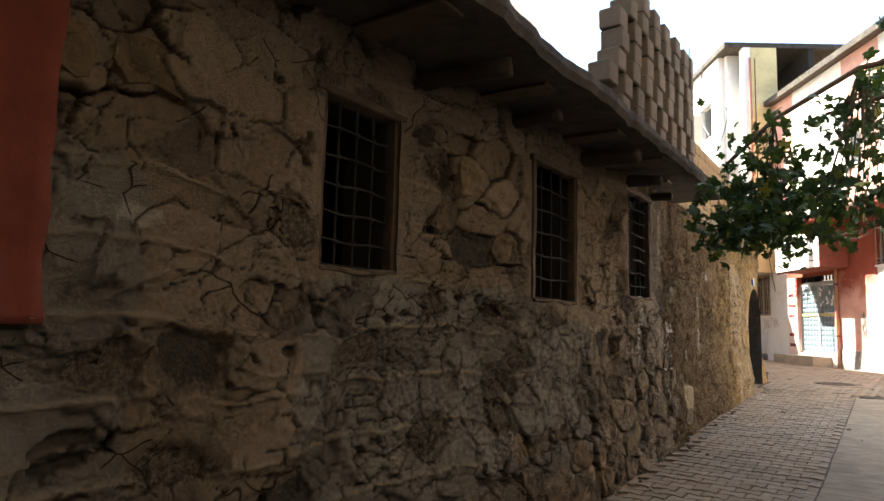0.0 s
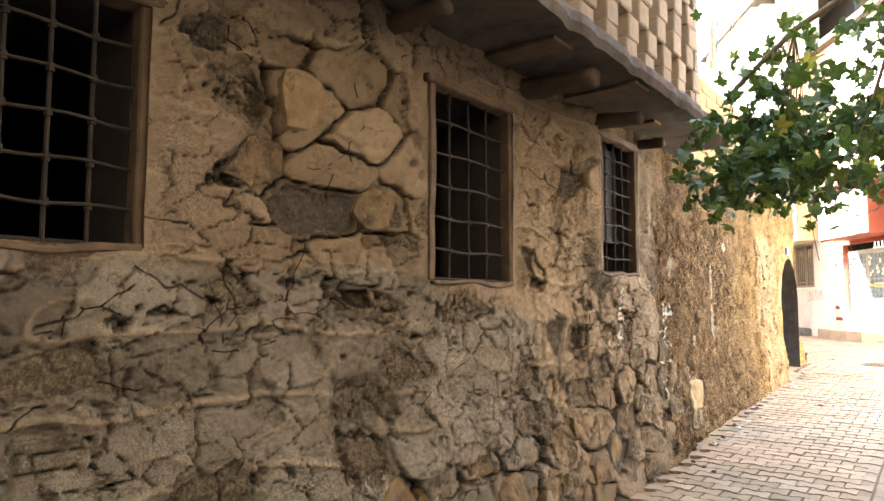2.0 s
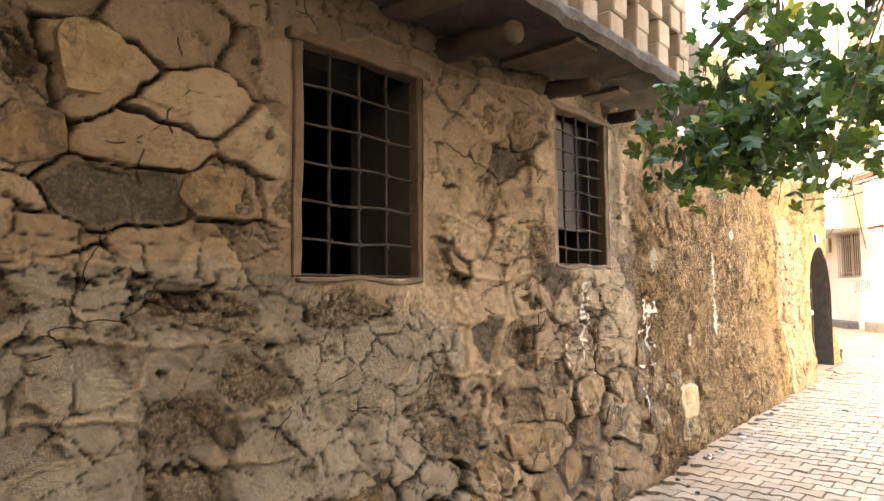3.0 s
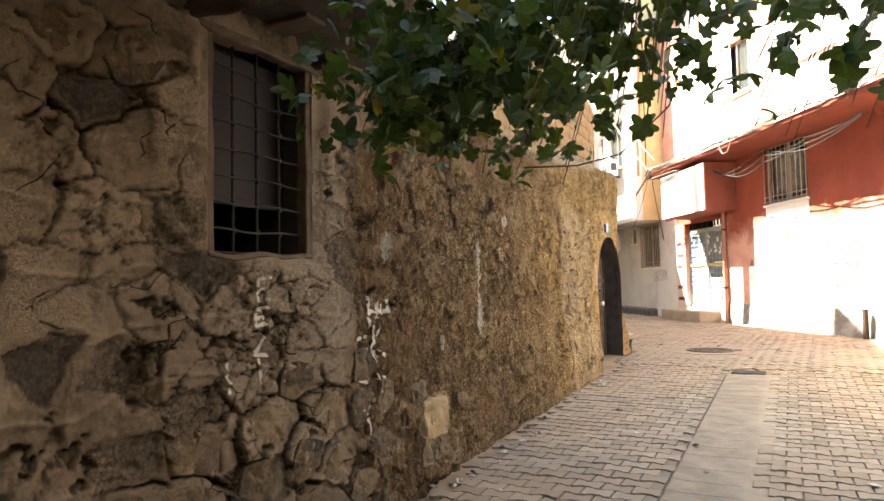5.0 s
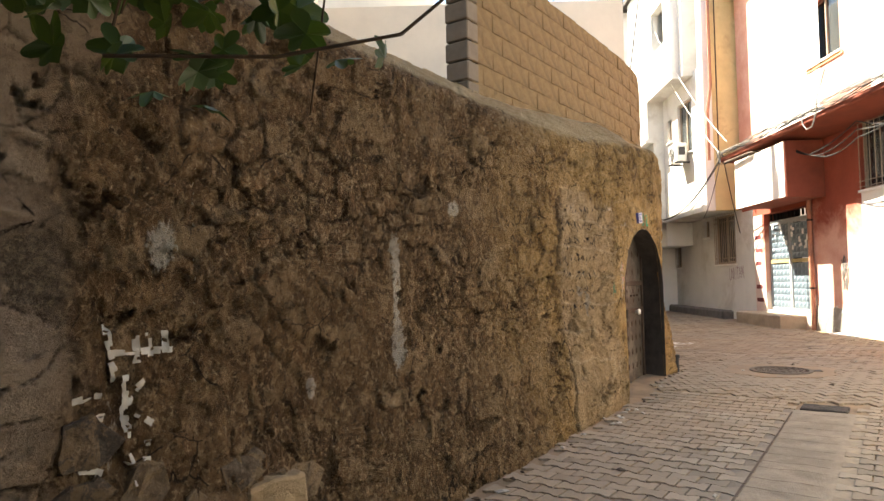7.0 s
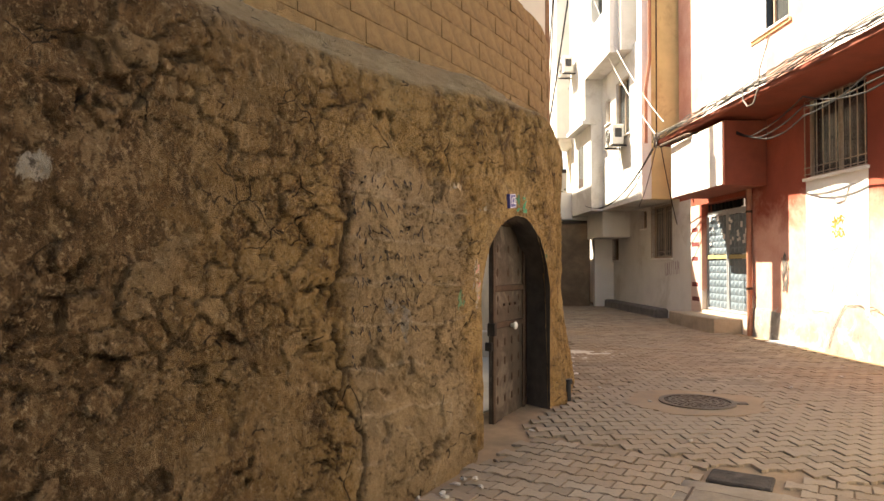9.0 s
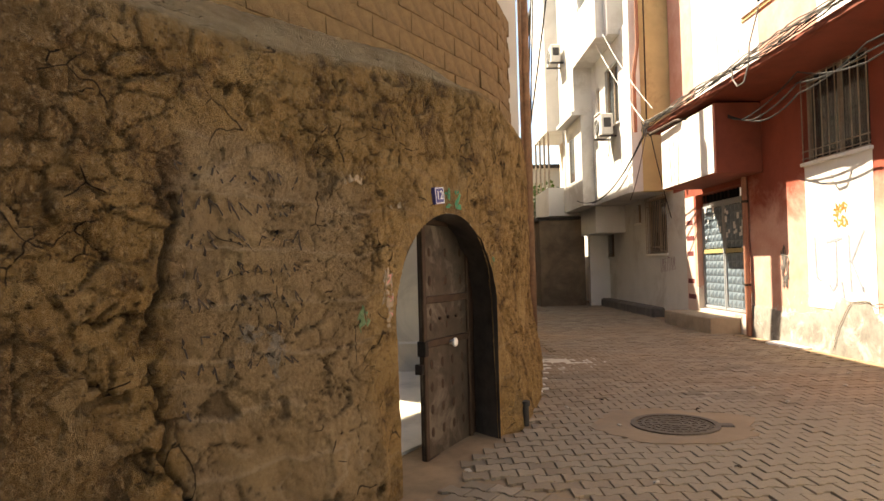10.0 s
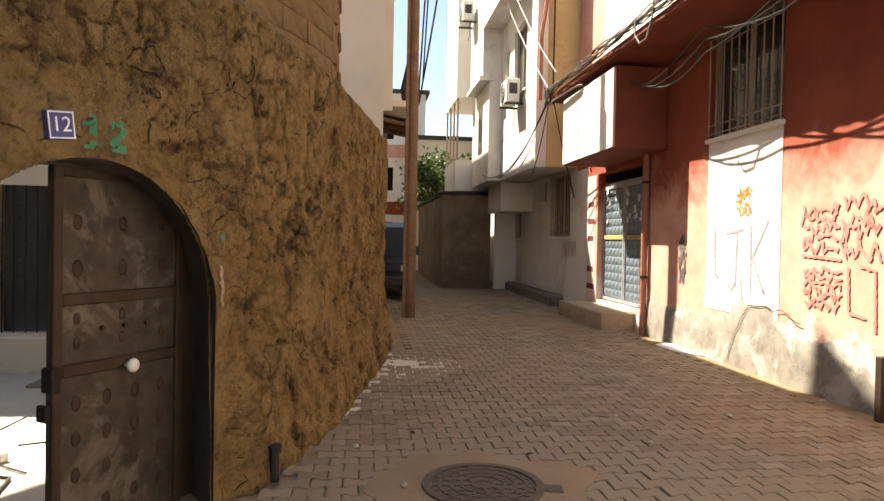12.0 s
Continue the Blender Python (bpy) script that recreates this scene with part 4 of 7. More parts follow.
def red_house():
    h = thing("house", HM, "terracotta and white painted house with a red canopy", "house")
    win = (17.08, 18.68, 3.06, 4.5)
    gate = (20.88, 23.1, 0.42, 3.0)
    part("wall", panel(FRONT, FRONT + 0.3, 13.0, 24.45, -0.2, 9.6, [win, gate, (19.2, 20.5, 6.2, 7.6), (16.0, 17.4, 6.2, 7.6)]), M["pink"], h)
    part("side_wall", one_box((FRONT + 0.3, 13.0, -0.2), (FRONT + 9, 13.3, 9.6)), M["pink"], h)
    part("roof", one_box((FRONT - 0.3, 12.8, 9.6), (FRONT + 9, 24.45, 9.8)), M["slab"], h)
    part("room_back", one_box((FRONT + 2.5, 13.3, -0.2), (FRONT + 2.7, 24.45, 9.6)), M["room"], h)
    # white painted bands, a skin on the wall
    part("white_band", one_box((FRONT - 0.006, 17.06, 0.72), (FRONT - 0.0005, 18.7, 3.0)), M["white"], h, "white painted band below the window")
    part("white_band", one_box((FRONT - 0.006, 20.0, 4.8), (FRONT - 0.0005, 22.95, 9.6)), M["white"], h, "white painted band of the upper floor")
    part("white_band", one_box((FRONT - 0.006, 15.0, 4.8), (FRONT - 0.0005, 18.2, 9.6)), M["white"], h, "white painted band of the upper floor")
    barred_window(h, FRONT, *win, n=9)
    barred_window(h, FRONT, 19.2, 20.5, 6.2, 7.6, bars=False)
    barred_window(h, FRONT, 16.0, 17.4, 6.2, 7.6, bars=False)
    part("window_trim", one_box((FRONT - 0.03, 19.1, 6.08), (FRONT - 0.007, 20.6, 6.14)), M["yellow"], h, "yellow sill band")
    # canopy and the box over the gate
    bm = bmesh.new()
    prof = [(FRONT, 4.42), (FRONT - 0.95, 4.5), (FRONT - 0.98, 4.53), (FRONT - 0.98, 4.62), (FRONT - 0.94, 4.65), (FRONT, 4.86)]
    rings = [[bm.verts.new((x, y, z)) for x, z in prof] for y in (13.2, 23.4)]
    for k in range(len(prof)):
        bm.faces.new((rings[0][k], rings[0][(k + 1) % 6], rings[1][(k + 1) % 6], rings[1][k]))
    bm.faces.new(rings[0])
    bm.faces.new(rings[1])
    part("canopy", bm, M["canopy"], h, "red oxide painted sloping canopy")
    b = part("gate_box", one_box((FRONT - 0.88, 20.0, 3.1), (FRONT - 0.01, 22.68, 4.4), 0.01), M["canopy"], h, "box over the gate")
    part("front_panel", one_box((FRONT - 0.9, 20.04, 3.12), (FRONT - 0.884, 22.68, 4.38), 0.004), M["white"], b, "white panel")
    # whitewashed end of the wall beyond the gate, with a brushed pink jamb
    part("white_band", one_box((FRONT - 0.006, 23.72, -0.1), (FRONT - 0.0005, 24.45, 3.2)), M["greywhite"], h, "whitewashed end of the wall")
    j = part("gate_jamb", one_box((FRONT - 0.006, 23.2, 0.36), (FRONT - 0.0005, 23.716, 3.0)), M["jamb"], h, "pinkish white jamb with dark red bars")
    for z in (0.62, 0.98, 1.62, 1.98, 2.34):
        part("painted_bar", one_box((FRONT - 0.0085, 23.26 + 0.04 * math.sin(z * 9), z), (FRONT - 0.0065, 23.66, z + 0.11)), M["maroon"], j)
    # gate: two leaves of embossed sheet in steel frames, with a slatted fanlight
    g0, g1, z0, z1 = gate
    mid = (g0 + g1) / 2
    g = part("gate", one_box((FRONT + 0.16, g0, z1 - 0.26), (FRONT + 0.2, g1, z1 - 0.2), 0.004), M["steel"], h, "double steel gate with embossed blue-grey panels")
    for a, b2 in ((g0 + 0.02, mid - 0.012), (mid + 0.012, g1 - 0.02)):
        bm = bmesh.new()
        top = z1 - 0.27
        for lo, hi in (((a, z0 + 0.02), (a + 0.05, top)), ((b2 - 0.05, z0 + 0.02), (b2, top)), ((a + 0.05, z0 + 0.02), (b2 - 0.05, z0 + 0.08)), ((a + 0.05, top - 0.06), (b2 - 0.05, top))):
            box(bm, (FRONT + 0.12, lo[0], lo[1]), (FRONT + 0.17, hi[0], hi[1]), 0.004)
        leaf = part("gate_leaf", bm, M["steel"], g)
        part("mid_rail", one_box((FRONT + 0.118, a + 0.051, z0 + 1.24), (FRONT + 0.168, b2 - 0.051, z0 + 1.33), 0.004), M["brass"], leaf, "yellowed middle rail")
        for c, d in ((z0 + 0.09, z0 + 1.23), (z0 + 1.35, top - 0.07)):
            nu, nv = 5, max(3, round((d - c) / 0.16))
            pv, pf = [], []
            du, dv = (b2 - a - 0.11) / nu, (d - c) / nv
            for i in range(nu):
                for j in range(nv):
                    u, v = a + 0.055 + i * du, c + j * dv
                    k = len(pv)
                    pv += [(FRONT + 0.15, u, v), (FRONT + 0.15, u + du, v), (FRONT + 0.15, u + du, v + dv), (FRONT + 0.15, u, v + dv), (FRONT + 0.125, u + du / 2, v + dv / 2)]
                    pf += [(k, k + 1, k + 4), (k + 1, k + 2, k + 4), (k + 2, k + 3, k + 4), (k + 3, k, k + 4)]
            part("gate_panel", (pv, pf), M["tin"], leaf, "embossed pale blue sheet panel")
    for k in range(12):
        y = g0 + 0.1 + (g1 - g0 - 0.2) * k / 11
        part("slat", one_box((FRONT + 0.14, y - 0.02, z1 - 0.18), (FRONT + 0.18, y + 0.02, z1 - 0.02)), M["iron"], g)
    rng = random.Random(4)
    for k in range(22):
        y, z = rng.uniform(g0 + 0.12, mid - 0.1) if k < 15 else rng.uniform(mid + 0.1, g1 - 0.2), rng.uniform(z0 + 1.5, z1 - 0.4)
        part("sticker", one_box((FRONT + 0.117, y, z), (FRONT + 0.1195, y + rng.uniform(0.05, 0.11), z + rng.uniform(0.06, 0.14))), M["letter"], g, "torn white paper sticker")
    # plinth of bare plaster where the paint has gone
    vs, fs = [], []
    ys = np.linspace(13.2, 20.6, 60)
    for y in ys:
        t = 0.62 + 0.22 * noise.noise(Vector((y * 0.8, 1, 0))) + 0.1 * noise.noise(Vector((y * 3.1, 4, 0))) + (0.25 if 17.2 < y < 18.0 else 0)
        for z, x in ((-0.1, FRONT - 0.05), (t * 0.5, FRONT - 0.03), (t, FRONT - 0.014), (t + 0.02, FRONT + 0.002)):
            vs.append((x + 0.012 * noise.noise(Vector((y * 4, z * 5, 2))), float(y), z))
    for i in range(len(ys) - 1):
        for k in range(3):
            a = i * 4 + k
            fs.append((a, a + 1, a + 5, a + 4))
    part("plinth", (vs, fs), M["peel"], h, "bare crumbling plaster at the foot of the wall", True)
    return h


house_red = red_house()


def gate_step():
    bm = one_box((11.45, 21.1, -0.1), (FRONT + 0.1, 23.6, 0.36), 0.02)
    bmesh.ops.subdivide_edges(bm, edges=[e for e in bm.edges if e.calc_length() > 0.3], cuts=4)
    for v in bm.verts:
        v.co += Vector((noise.noise(v.co * 3), noise.noise(v.co * 4), noise.noise(v.co * 5))) * 0.012
    tagged(obj("door_step", bm, M["step"], HM), "worn brown concrete step in front of the steel gate", "step")


gate_step()


def white_house():
    h = thing("house", HM, "grey-white rendered apartment house with projecting upper floors", "house")
    gf = FRONT + 0.05
    part("wall", panel(gf, gf + 0.3, 24.45, 31.2, -0.2, 3.4, [(25.1, 26.65, 1.72, 3.25), (27.15, 27.6, 2.65, 3.2), (30.0, 30.6, 1.7, 2.5)]), M["greywhite"], h)
    barred_window(h, gf, 25.1, 26.65, 1.72, 3.25, n=11)
    barred_window(h, gf, 27.15, 27.6, 2.65, 3.2, bars=False)
    barred_window(h, gf, 30.0, 30.6, 1.7, 2.5, n=4)
    part("plinth", one_box((gf - 0.35, 25.4, -0.1), (gf, 30.6, 0.3), 0.05), M["grey"], h, "rough grey plinth")
    part("room_back", one_box((gf + 1.5, 24.6, -0.2), (gf + 1.7, 38, 12)), M["room"], h)
    # first floor, projecting
    f1 = 11.12
    part("upper_wall", panel(f1, f1 + 0.25, 24.9, 28.4, 3.3, 7.7, [(25.6, 26.9, 5.3, 7.0), (27.5, 27.95, 6.0, 6.75)]), M["greywhite"], h)
    barred_window(h, f1, 25.6, 26.9, 5.3, 7.0, bars=False)
    barred_window(h, f1, 27.5, 27.95, 6.0, 6.75, bars=False)
    part("soffit", one_box((f1 + 0.25, 24.9, 3.3), (gf, 31.2, 3.42)), M["greywhite"], h)
    part("box_room", one_box((11.2, 28.7, 2.45), (gf - 0.001, 30.7, 3.299), 0.01), M["greywhite"], h, "low white box under the bay")
    part("side_wall", one_box((f1 + 0.25, 24.55, 3.3), (FRONT + 0.3, 24.9, 12.0)), M["yellow"], h, "faded yellow side wall")
    part("corner_strip", one_box((f1 - 0.02, 24.53, 3.28), (f1 + 0.24, 24.899, 12.0), 0.006), M["white"], h, "white corner strip")
    # second floor and its bay
    part("bay", panel(10.55, 10.8, 25.6, 28.4, 7.7, 12.0, [(26.3, 27.6, 9.0, 10.4)]), M["greywhite"], h)
    part("bay_floor", one_box((10.55, 25.6, 7.58), (f1 + 0.3, 28.4, 7.7)), M["greywhite"], h)
    part("bay_side", one_box((10.8, 25.35, 7.58), (f1 + 0.3, 25.6, 12.0)), M["greywhite"], h)
    # farther bay with an enclosed balcony
    part("bay", one_box((10.55, 28.4, 6.2), (gf, 30.6, 12.0)), M["greywhite"], h)
    part("bay", one_box((10.75, 28.4, 3.3), (gf, 31.2, 6.2)), M["greywhite"], h)
    part("ledge", one_box((10.45, 28.35, 6.12), (10.9, 30.7, 6.24)), M["greywhite"], h)
    part("window", one_box((10.74, 29.4, 4.2), (10.752, 30.1, 5.6)), M["glass"], h, "dark window glass")
    part("balcony", one_box((10.2, 31.2, 3.2), (gf, 34.0, 4.2)), M["white"], h, "white balcony parapet")
    part("balcony_roof", one_box((10.2, 31.2, 6.2), (gf, 34.0, 12.0)), M["white"], h)
    for y in (31.25, 32.1, 33.0, 33.95):
        part("balcony_post", one_box((10.22, y - 0.03, 4.2), (10.28, y + 0.03, 6.2)), M["frame"], h)
    part("balcony_back", one_box((11.2, 31.2, 4.2), (11.3, 34.0, 6.2)), M["cream"], h)
    part("roof", one_box((10.4, 24.55, 12.0), (FRONT + 6, 38, 12.2)), M["slab"], h)
    part("end_wall", one_box((gf, 31.2, -0.2), (gf + 0.3, 38, 3.3)), M["greywhite"], h)
    part("upper_end", one_box((gf, 34.0, 3.3), (gf + 0.3, 38, 12)), M["greywhite"], h)
    part("lit_return", one_box((11.45, 30.6, -0.2), (gf, 30.85, 2.75)), M["white"], h, "white wall return")


white_house()


def air_conditioner(x, y, z, cat="air conditioners"):
    a = thing("air_conditioner", HM @ pose(x, y, z), "off-white air conditioner outdoor unit on wall brackets", "air conditioner", cat)
    part("casing", one_box((-0.42, -0.38, 0.0), (-0.1, 0.38, 0.58), 0.02), M["plastic"], a)
    bm = bmesh.new()
    bmesh.ops.create_cone(bm, cap_ends=True, segments=24, radius1=0.23, radius2=0.21, depth=0.02, matrix=pose(-0.428, 0.1, 0.29, 0, 90, 0))
    g = part("fan_grille", bm, M["darkplastic"], a, "round dark fan grille")
    for k in range(5):
        r = 0.045 * (k + 1)
        pts = [(-0.442, 0.1 + r * math.cos(t * math.pi / 8), 0.29 + r * math.sin(t * math.pi / 8)) for t in range(17)]
        part("ring", tube(pts, 0.004, 4), M["plastic"], g)
    part("side_vent", one_box((-0.36, -0.392, 0.2), (-0.16, -0.379, 0.46)), M["darkplastic"], a)
    for y2 in (-0.3, 0.3):
        part("bracket", one_box((-0.46, y2 - 0.02, -0.05), (0.0, y2 + 0.02, -0.004)), M["darkplastic"], a)
    part("drain_hose", tube([(-0.2, -0.3, 0.0), (-0.22, -0.32, -0.2), (-0.2, -0.3, -0.42), (-0.24, -0.28, -0.6)], 0.012, 6), M["cable"], a)
    return a


air_conditioner(11.12, 26.2, 5.0)
air_conditioner(10.55, 30.0, 8.2)


# ---- left side beyond the doorway, and the added masses that shape the light ----
def far_left():
    h = thing("house", HM, "tall cream rendered house behind the old wall", "house")
    part("body", one_box((-1.0, 19.6, -0.2), (7.55, 24.0, 7.6)), M["cream"], h)
    part("tower", one_box((1.0, 24.0, 4.3), (7.85, 34.0, 7.5)), M["cream"], h)
    # unseen block added to shade the white house front and the far wall
    part("shade_tower", one_box((3.0, 28.4, 0.0), (6.55, 44.0, 11.4)), M["cream"], h)
    part("ground_floor", one_box((1.0, 24.0, -0.2), (6.6, 34.0, 4.299)), M["brownwall"], h)
    rail = part("balcony_slab", one_box((7.85, 26.5, 4.9), (8.35, 29.5, 5.05)), M["cream"], h)
    for k in range(14):
        y = 26.55 + 2.9 * k / 13
        part("baluster", tube([(8.3, y, 5.05), (8.42, y, 5.35), (8.32, y, 5.8), (8.3, y, 6.0)], 0.012, 5), M["iron"], rail)
    part("handrail", one_rod((8.3, 26.5, 6.0), (8.3, 29.5, 6.0), 0.018), M["iron"], rail)


far_left()


def masses():
    # added walls, mostly unseen, that hold sun and skylight off the lane
    for name, lo, hi, mat in (("wall_backdrop_house", (-17, -9, -0.5), (-7.6, 12.2, 15.0), "cream"), ("wall_backdrop_yard", (-12.5, 12.2, -0.5), (-10.5, 15.15, 16.3), "cream"), ("wall_backdrop_bridge", (-10.75, 15.15, 9.85), (-10.5, 17.0, 16.3), "cream"), ("wall_backdrop_lane", (-12.5, 17.0, -0.5), (-10.5, 21.7, 16.2), "cream"),
                              ("wall_east_house", (1.6, -3, -0.6), (2.2, 8.0, 13.0), "darkwall"), ("wall_east_yard", (2.6, 9.5, -0.6), (3.0, 17.2, 3.2), "greywhite"), ("wall_south", (-2.6, -3.4, -0.8), (2.2, -3.0, 13.0), "darkwall")):
        setting(obj(name, one_box(lo, hi), M[mat]), "plain added wall that closes the lane and shapes its light", "wall")


masses()

# ---- openings of the old house ----
def old_window(a, b, c, e, rows, cols, shutter):
    y0, y1 = a, b
    wx = float(wall_x((a + b) / 2))
    w = thing("window", pose(wx, 0, 0), "weathered timber window frame with a forged iron grille", "window", "grilled windows")
    t = 0.045 if shutter else 0.028
    for name, lo, hi in (("frame_post", (y0 - 0.02, c), (y0 + t, e)), ("frame_post", (y1 - t, c), (y1 + 0.02, e))):
        # reveal coloured near black in place of the shade inside the opening
        part("reveal", one_box((-2.315 - wx, lo[0] + 0.004, lo[1]), (-0.062, hi[0] - 0.004, hi[1])), M["room"], w, "plaster reveal coloured near black for its shade")
        bm = one_box((-0.06, lo[0], lo[1]), (0.006, hi[0], hi[1]), 0.006)
        bmesh.ops.subdivide_edges(bm, edges=[q for q in bm.edges if q.calc_length() > 0.3], cuts=8)
        for v in bm.verts:
            v.co.y += 0.008 * noise.noise(v.co * 7)
            v.co.x += 0.008 * noise.noise(v.co * 5 + Vector((4, 0, 0)))
        part(name, bm, M["timber"], w)
    for name, z0, z1, over in (("lintel", e - 0.012, e + 0.036, 0.06), ("window_sill", c - 0.022, c + 0.006, 0.0)):
        bm = one_box((-0.08, y0 - over, z0), (0.022, y1 + over, z1), 0.008)
        bmesh.ops.subdivide_edges(bm, edges=[q for q in bm.edges if q.calc_length() > 0.3], cuts=8)
        for v in bm.verts:
            v.co.z += 0.03 * noise.noise(v.co * 4)
            v.co.x += 0.008 * noise.noise(v.co * 6 + Vector((1, 0, 0)))
        part(name, bm, M["timber"], w)
    g = part("grille", one_rod((-0.045, y0 + t, c + 0.01), (-0.045, y1 - t, c + 0.01), 0.007, 6), M["iron"], w, "forged iron grille")
    top = e
    if shutter:
        part("screen", one_box((-0.17, y0 + t, c + 0.27), (-0.155, y1 - t, e - 0.01), 0.003), M["shutter"], w, "dark red-brown screen behind the upper grille")
        part("screen_rail", one_box((-0.154, y0 + t, c + 0.26), (-0.14, y1 - t, c + 0.3), 0.004), M["shutter"], w)
    for k in range(1, cols):
        y = y0 + t + (y1 - y0 - 2 * t) * k / cols
        part("bar", one_rod((-0.045, y, c), (-0.045, y, top), 0.008, 7), M["iron"], g)
    for k in range(1, rows):
        z = c + (top - c) * k / rows
        pts = [(-0.033 + 0.004 * math.sin(i), y0 + t + (y1 - y0 - 2 * t) * i / 12, z - 0.012 + 0.006 * math.sin(i * 0.7 + k)) for i in range(13)]
        part("cross_bar", tube(pts, 0.0065, 6), M["iron"], g)
        for j in range(1, cols):
            y = y0 + t + (y1 - y0 - 2 * t) * j / cols
            part("knot", one_rod((-0.04, y, z - 0.026), (-0.04, y, z), 0.014, 6), M["iron"], g)
    return w


for (a, b, c, e), rows, cols, sh in zip(WINDOWS, (6, 6, 8), (4, 4, 4), (False, False, True)):
    old_window(a, b, c, e, rows, cols, sh)


def jar():
    bm = bmesh.new()
    prof = [(0.0, 0.0), (0.075, 0.0), (0.1, 0.05), (0.105, 0.1), (0.09, 0.15), (0.06, 0.18), (0.07, 0.2), (0.055, 0.205), (0.0, 0.19)]
    n = 18
    rings = []
    for r, z in prof:
        rings.append([bm.verts.new((r * math.cos(2 * math.pi * k / n), r * math.sin(2 * math.pi * k / n), z)) for k in range(n)] if r else [bm.verts.new((0, 0, z))])
    for p, q in zip(rings, rings[1:]):
        for k in range(n):
            i, j = k, (k + 1) % n
            f = [p[i % len(p)], p[j % len(p)], q[j % len(q)], q[i % len(q)]]
            bm.faces.new(list(dict.fromkeys(f)))
    tagged(obj("jar", bm, M["clay"], pose(-2.44, 2.41, 1.372), True), "round earthenware jar standing in the window opening", "jar")


jar()


# ---- painted neighbour at the near end ----
def red_patch():
    for name, z0, z1, mat, lab in (("trim_red_render", 1.07, 2.6, "redpaint", "dark red painted render over the old wall"), ("trim_grey_render", -0.5, 1.05, "grey", "grey cement render at the foot of the wall")):
        bm = bmesh.new()
        us, vs = np.linspace(-6, 1.06 if z0 > 1 else 0.95, 130), np.linspace(z0, z1, 50)
        grid = []
        UU, VV = np.meshgrid(us, vs, indexing="ij")
        DD = relief(UU, VV)[0] * 0.3
        for i, u in enumerate(us):
            col = []
            for j, v in enumerate(vs):
                d = float(DD[i, j])
                edge = 0.02 * noise.noise(Vector((0, v * 6, z0))) if u == us[-1] else 0
                col.append(bm.verts.new((-2.195 + d + 0.02 + 0.06 * (1 - float(ramp_step(v, -0.4, 0.8))), u + edge, v)))
            grid.append(col)
        for i in range(len(us) - 1):
            for j in range(len(vs) - 1):
                bm.faces.new((grid[i][j], grid[i + 1][j], grid[i + 1][j + 1], grid[i][j + 1]))
        r = bmesh.ops.extrude_face_region(bm, geom=bm.faces[:])
        bmesh.ops.translate(bm, verts=[q for q in r["geom"] if isinstance(q, bmesh.types.BMVert)], vec=(-0.12, 0, 0))
        setting(obj(name, bm, M[mat], None, True), lab, "render")


red_patch()


# ---- strokes of paint that follow the rough wall or lie on a flat one ----
def wall_stroke(points, width, mat, name="painted_stroke"):
    """A daub of paint on the old wall along points (y, z)."""
    pts = []
    for (a, b), (c, d) in zip(points, points[1:]):
        n = max(2, int(math.hypot(c - a, d - b) / 0.012))
        pts += [(a + (c - a) * k / n, b + (d - b) * k / n) for k in range(n)]
    pts.append(points[-1])
    P = np.array(pts)
    D = np.gradient(P, axis=0)
    D /= np.maximum(1e-6, np.linalg.norm(D, axis=1))[:, None]
    N = np.stack([-D[:, 1], D[:, 0]], 1)
    W = width * (0.7 + 0.6 * fbm(P[:, 0] * 30, P[:, 1] * 30, 77, 2))[:, None]
    vs, fs = [], []
    for k, off in enumerate((-0.5, 0, 0.5)):
        Q = P + N * W * off
        x = wall_x(Q[:, 0]) + relief(Q[:, 0], Q[:, 1])[0] + 0.005
        vs.append(np.stack([x, Q[:, 0], Q[:, 1]], 1))
    n = len(P)
    V = np.concatenate(vs)
    for r in range(2):
        for i in range(n - 1):
            a = r * n + i
            if soft_noise(V[a:a + 1, 1] * 45, V[a:a + 1, 2] * 45, 88)[0] > (0.36 if width < 0.04 else 0.52):
                fs.append((a, a + 1, a + n + 1, a + n))
    return V, fs


def wall_mark(name, strokes, width, mat, label):
    t = thing(name, pose(0, 0, 0), label, "painted mark")
    for s in strokes:
        part("stroke", wall_stroke(s, width, mat), mat, t, "", True)


LETTERS = "white painted letters with runs daubed on the old wall"
wall_mark("painted_letter", [[(6.7, 1.3), (6.6, 1.29), (6.6, 1.19), (6.69, 1.19)], [(6.6, 1.24), (6.67, 1.24)], [(6.68, 1.15), (6.61, 1.14), (6.61, 1.06), (6.7, 1.07)], [(6.61, 1.1), (6.67, 1.1)]], 0.02, M["limewhite"], LETTERS)
wall_mark("painted_letter", [[(6.6, 1.02), (6.69, 1.01), (6.6, 0.92), (6.7, 0.91)], [(6.63, 0.9), (6.64, 0.78)], [(6.42, 0.9), (6.43, 0.72)]], 0.02, M["limewhite"], LETTERS)
wall_mark("painted_letter", [[(7.55, 1.2), (7.58, 1.08), (7.6, 0.98)], [(7.68, 1.16), (7.69, 1.04)], [(7.74, 1.18), (7.75, 1.06)], [(7.81, 1.16), (7.81, 1.07)], [(7.57, 1.09), (7.84, 1.08)]], 0.026, M["limewhite"], LETTERS)
wall_mark("painted_letter", [[(7.64, 1.0), (7.64, 0.76)], [(7.73, 0.98), (7.64, 0.88), (7.74, 0.8)], [(7.64, 0.7), (7.67, 0.58), (7.66, 0.46)], [(7.72, 0.74), (7.71, 0.6)]], 0.028, M["limewhite"], LETTERS)
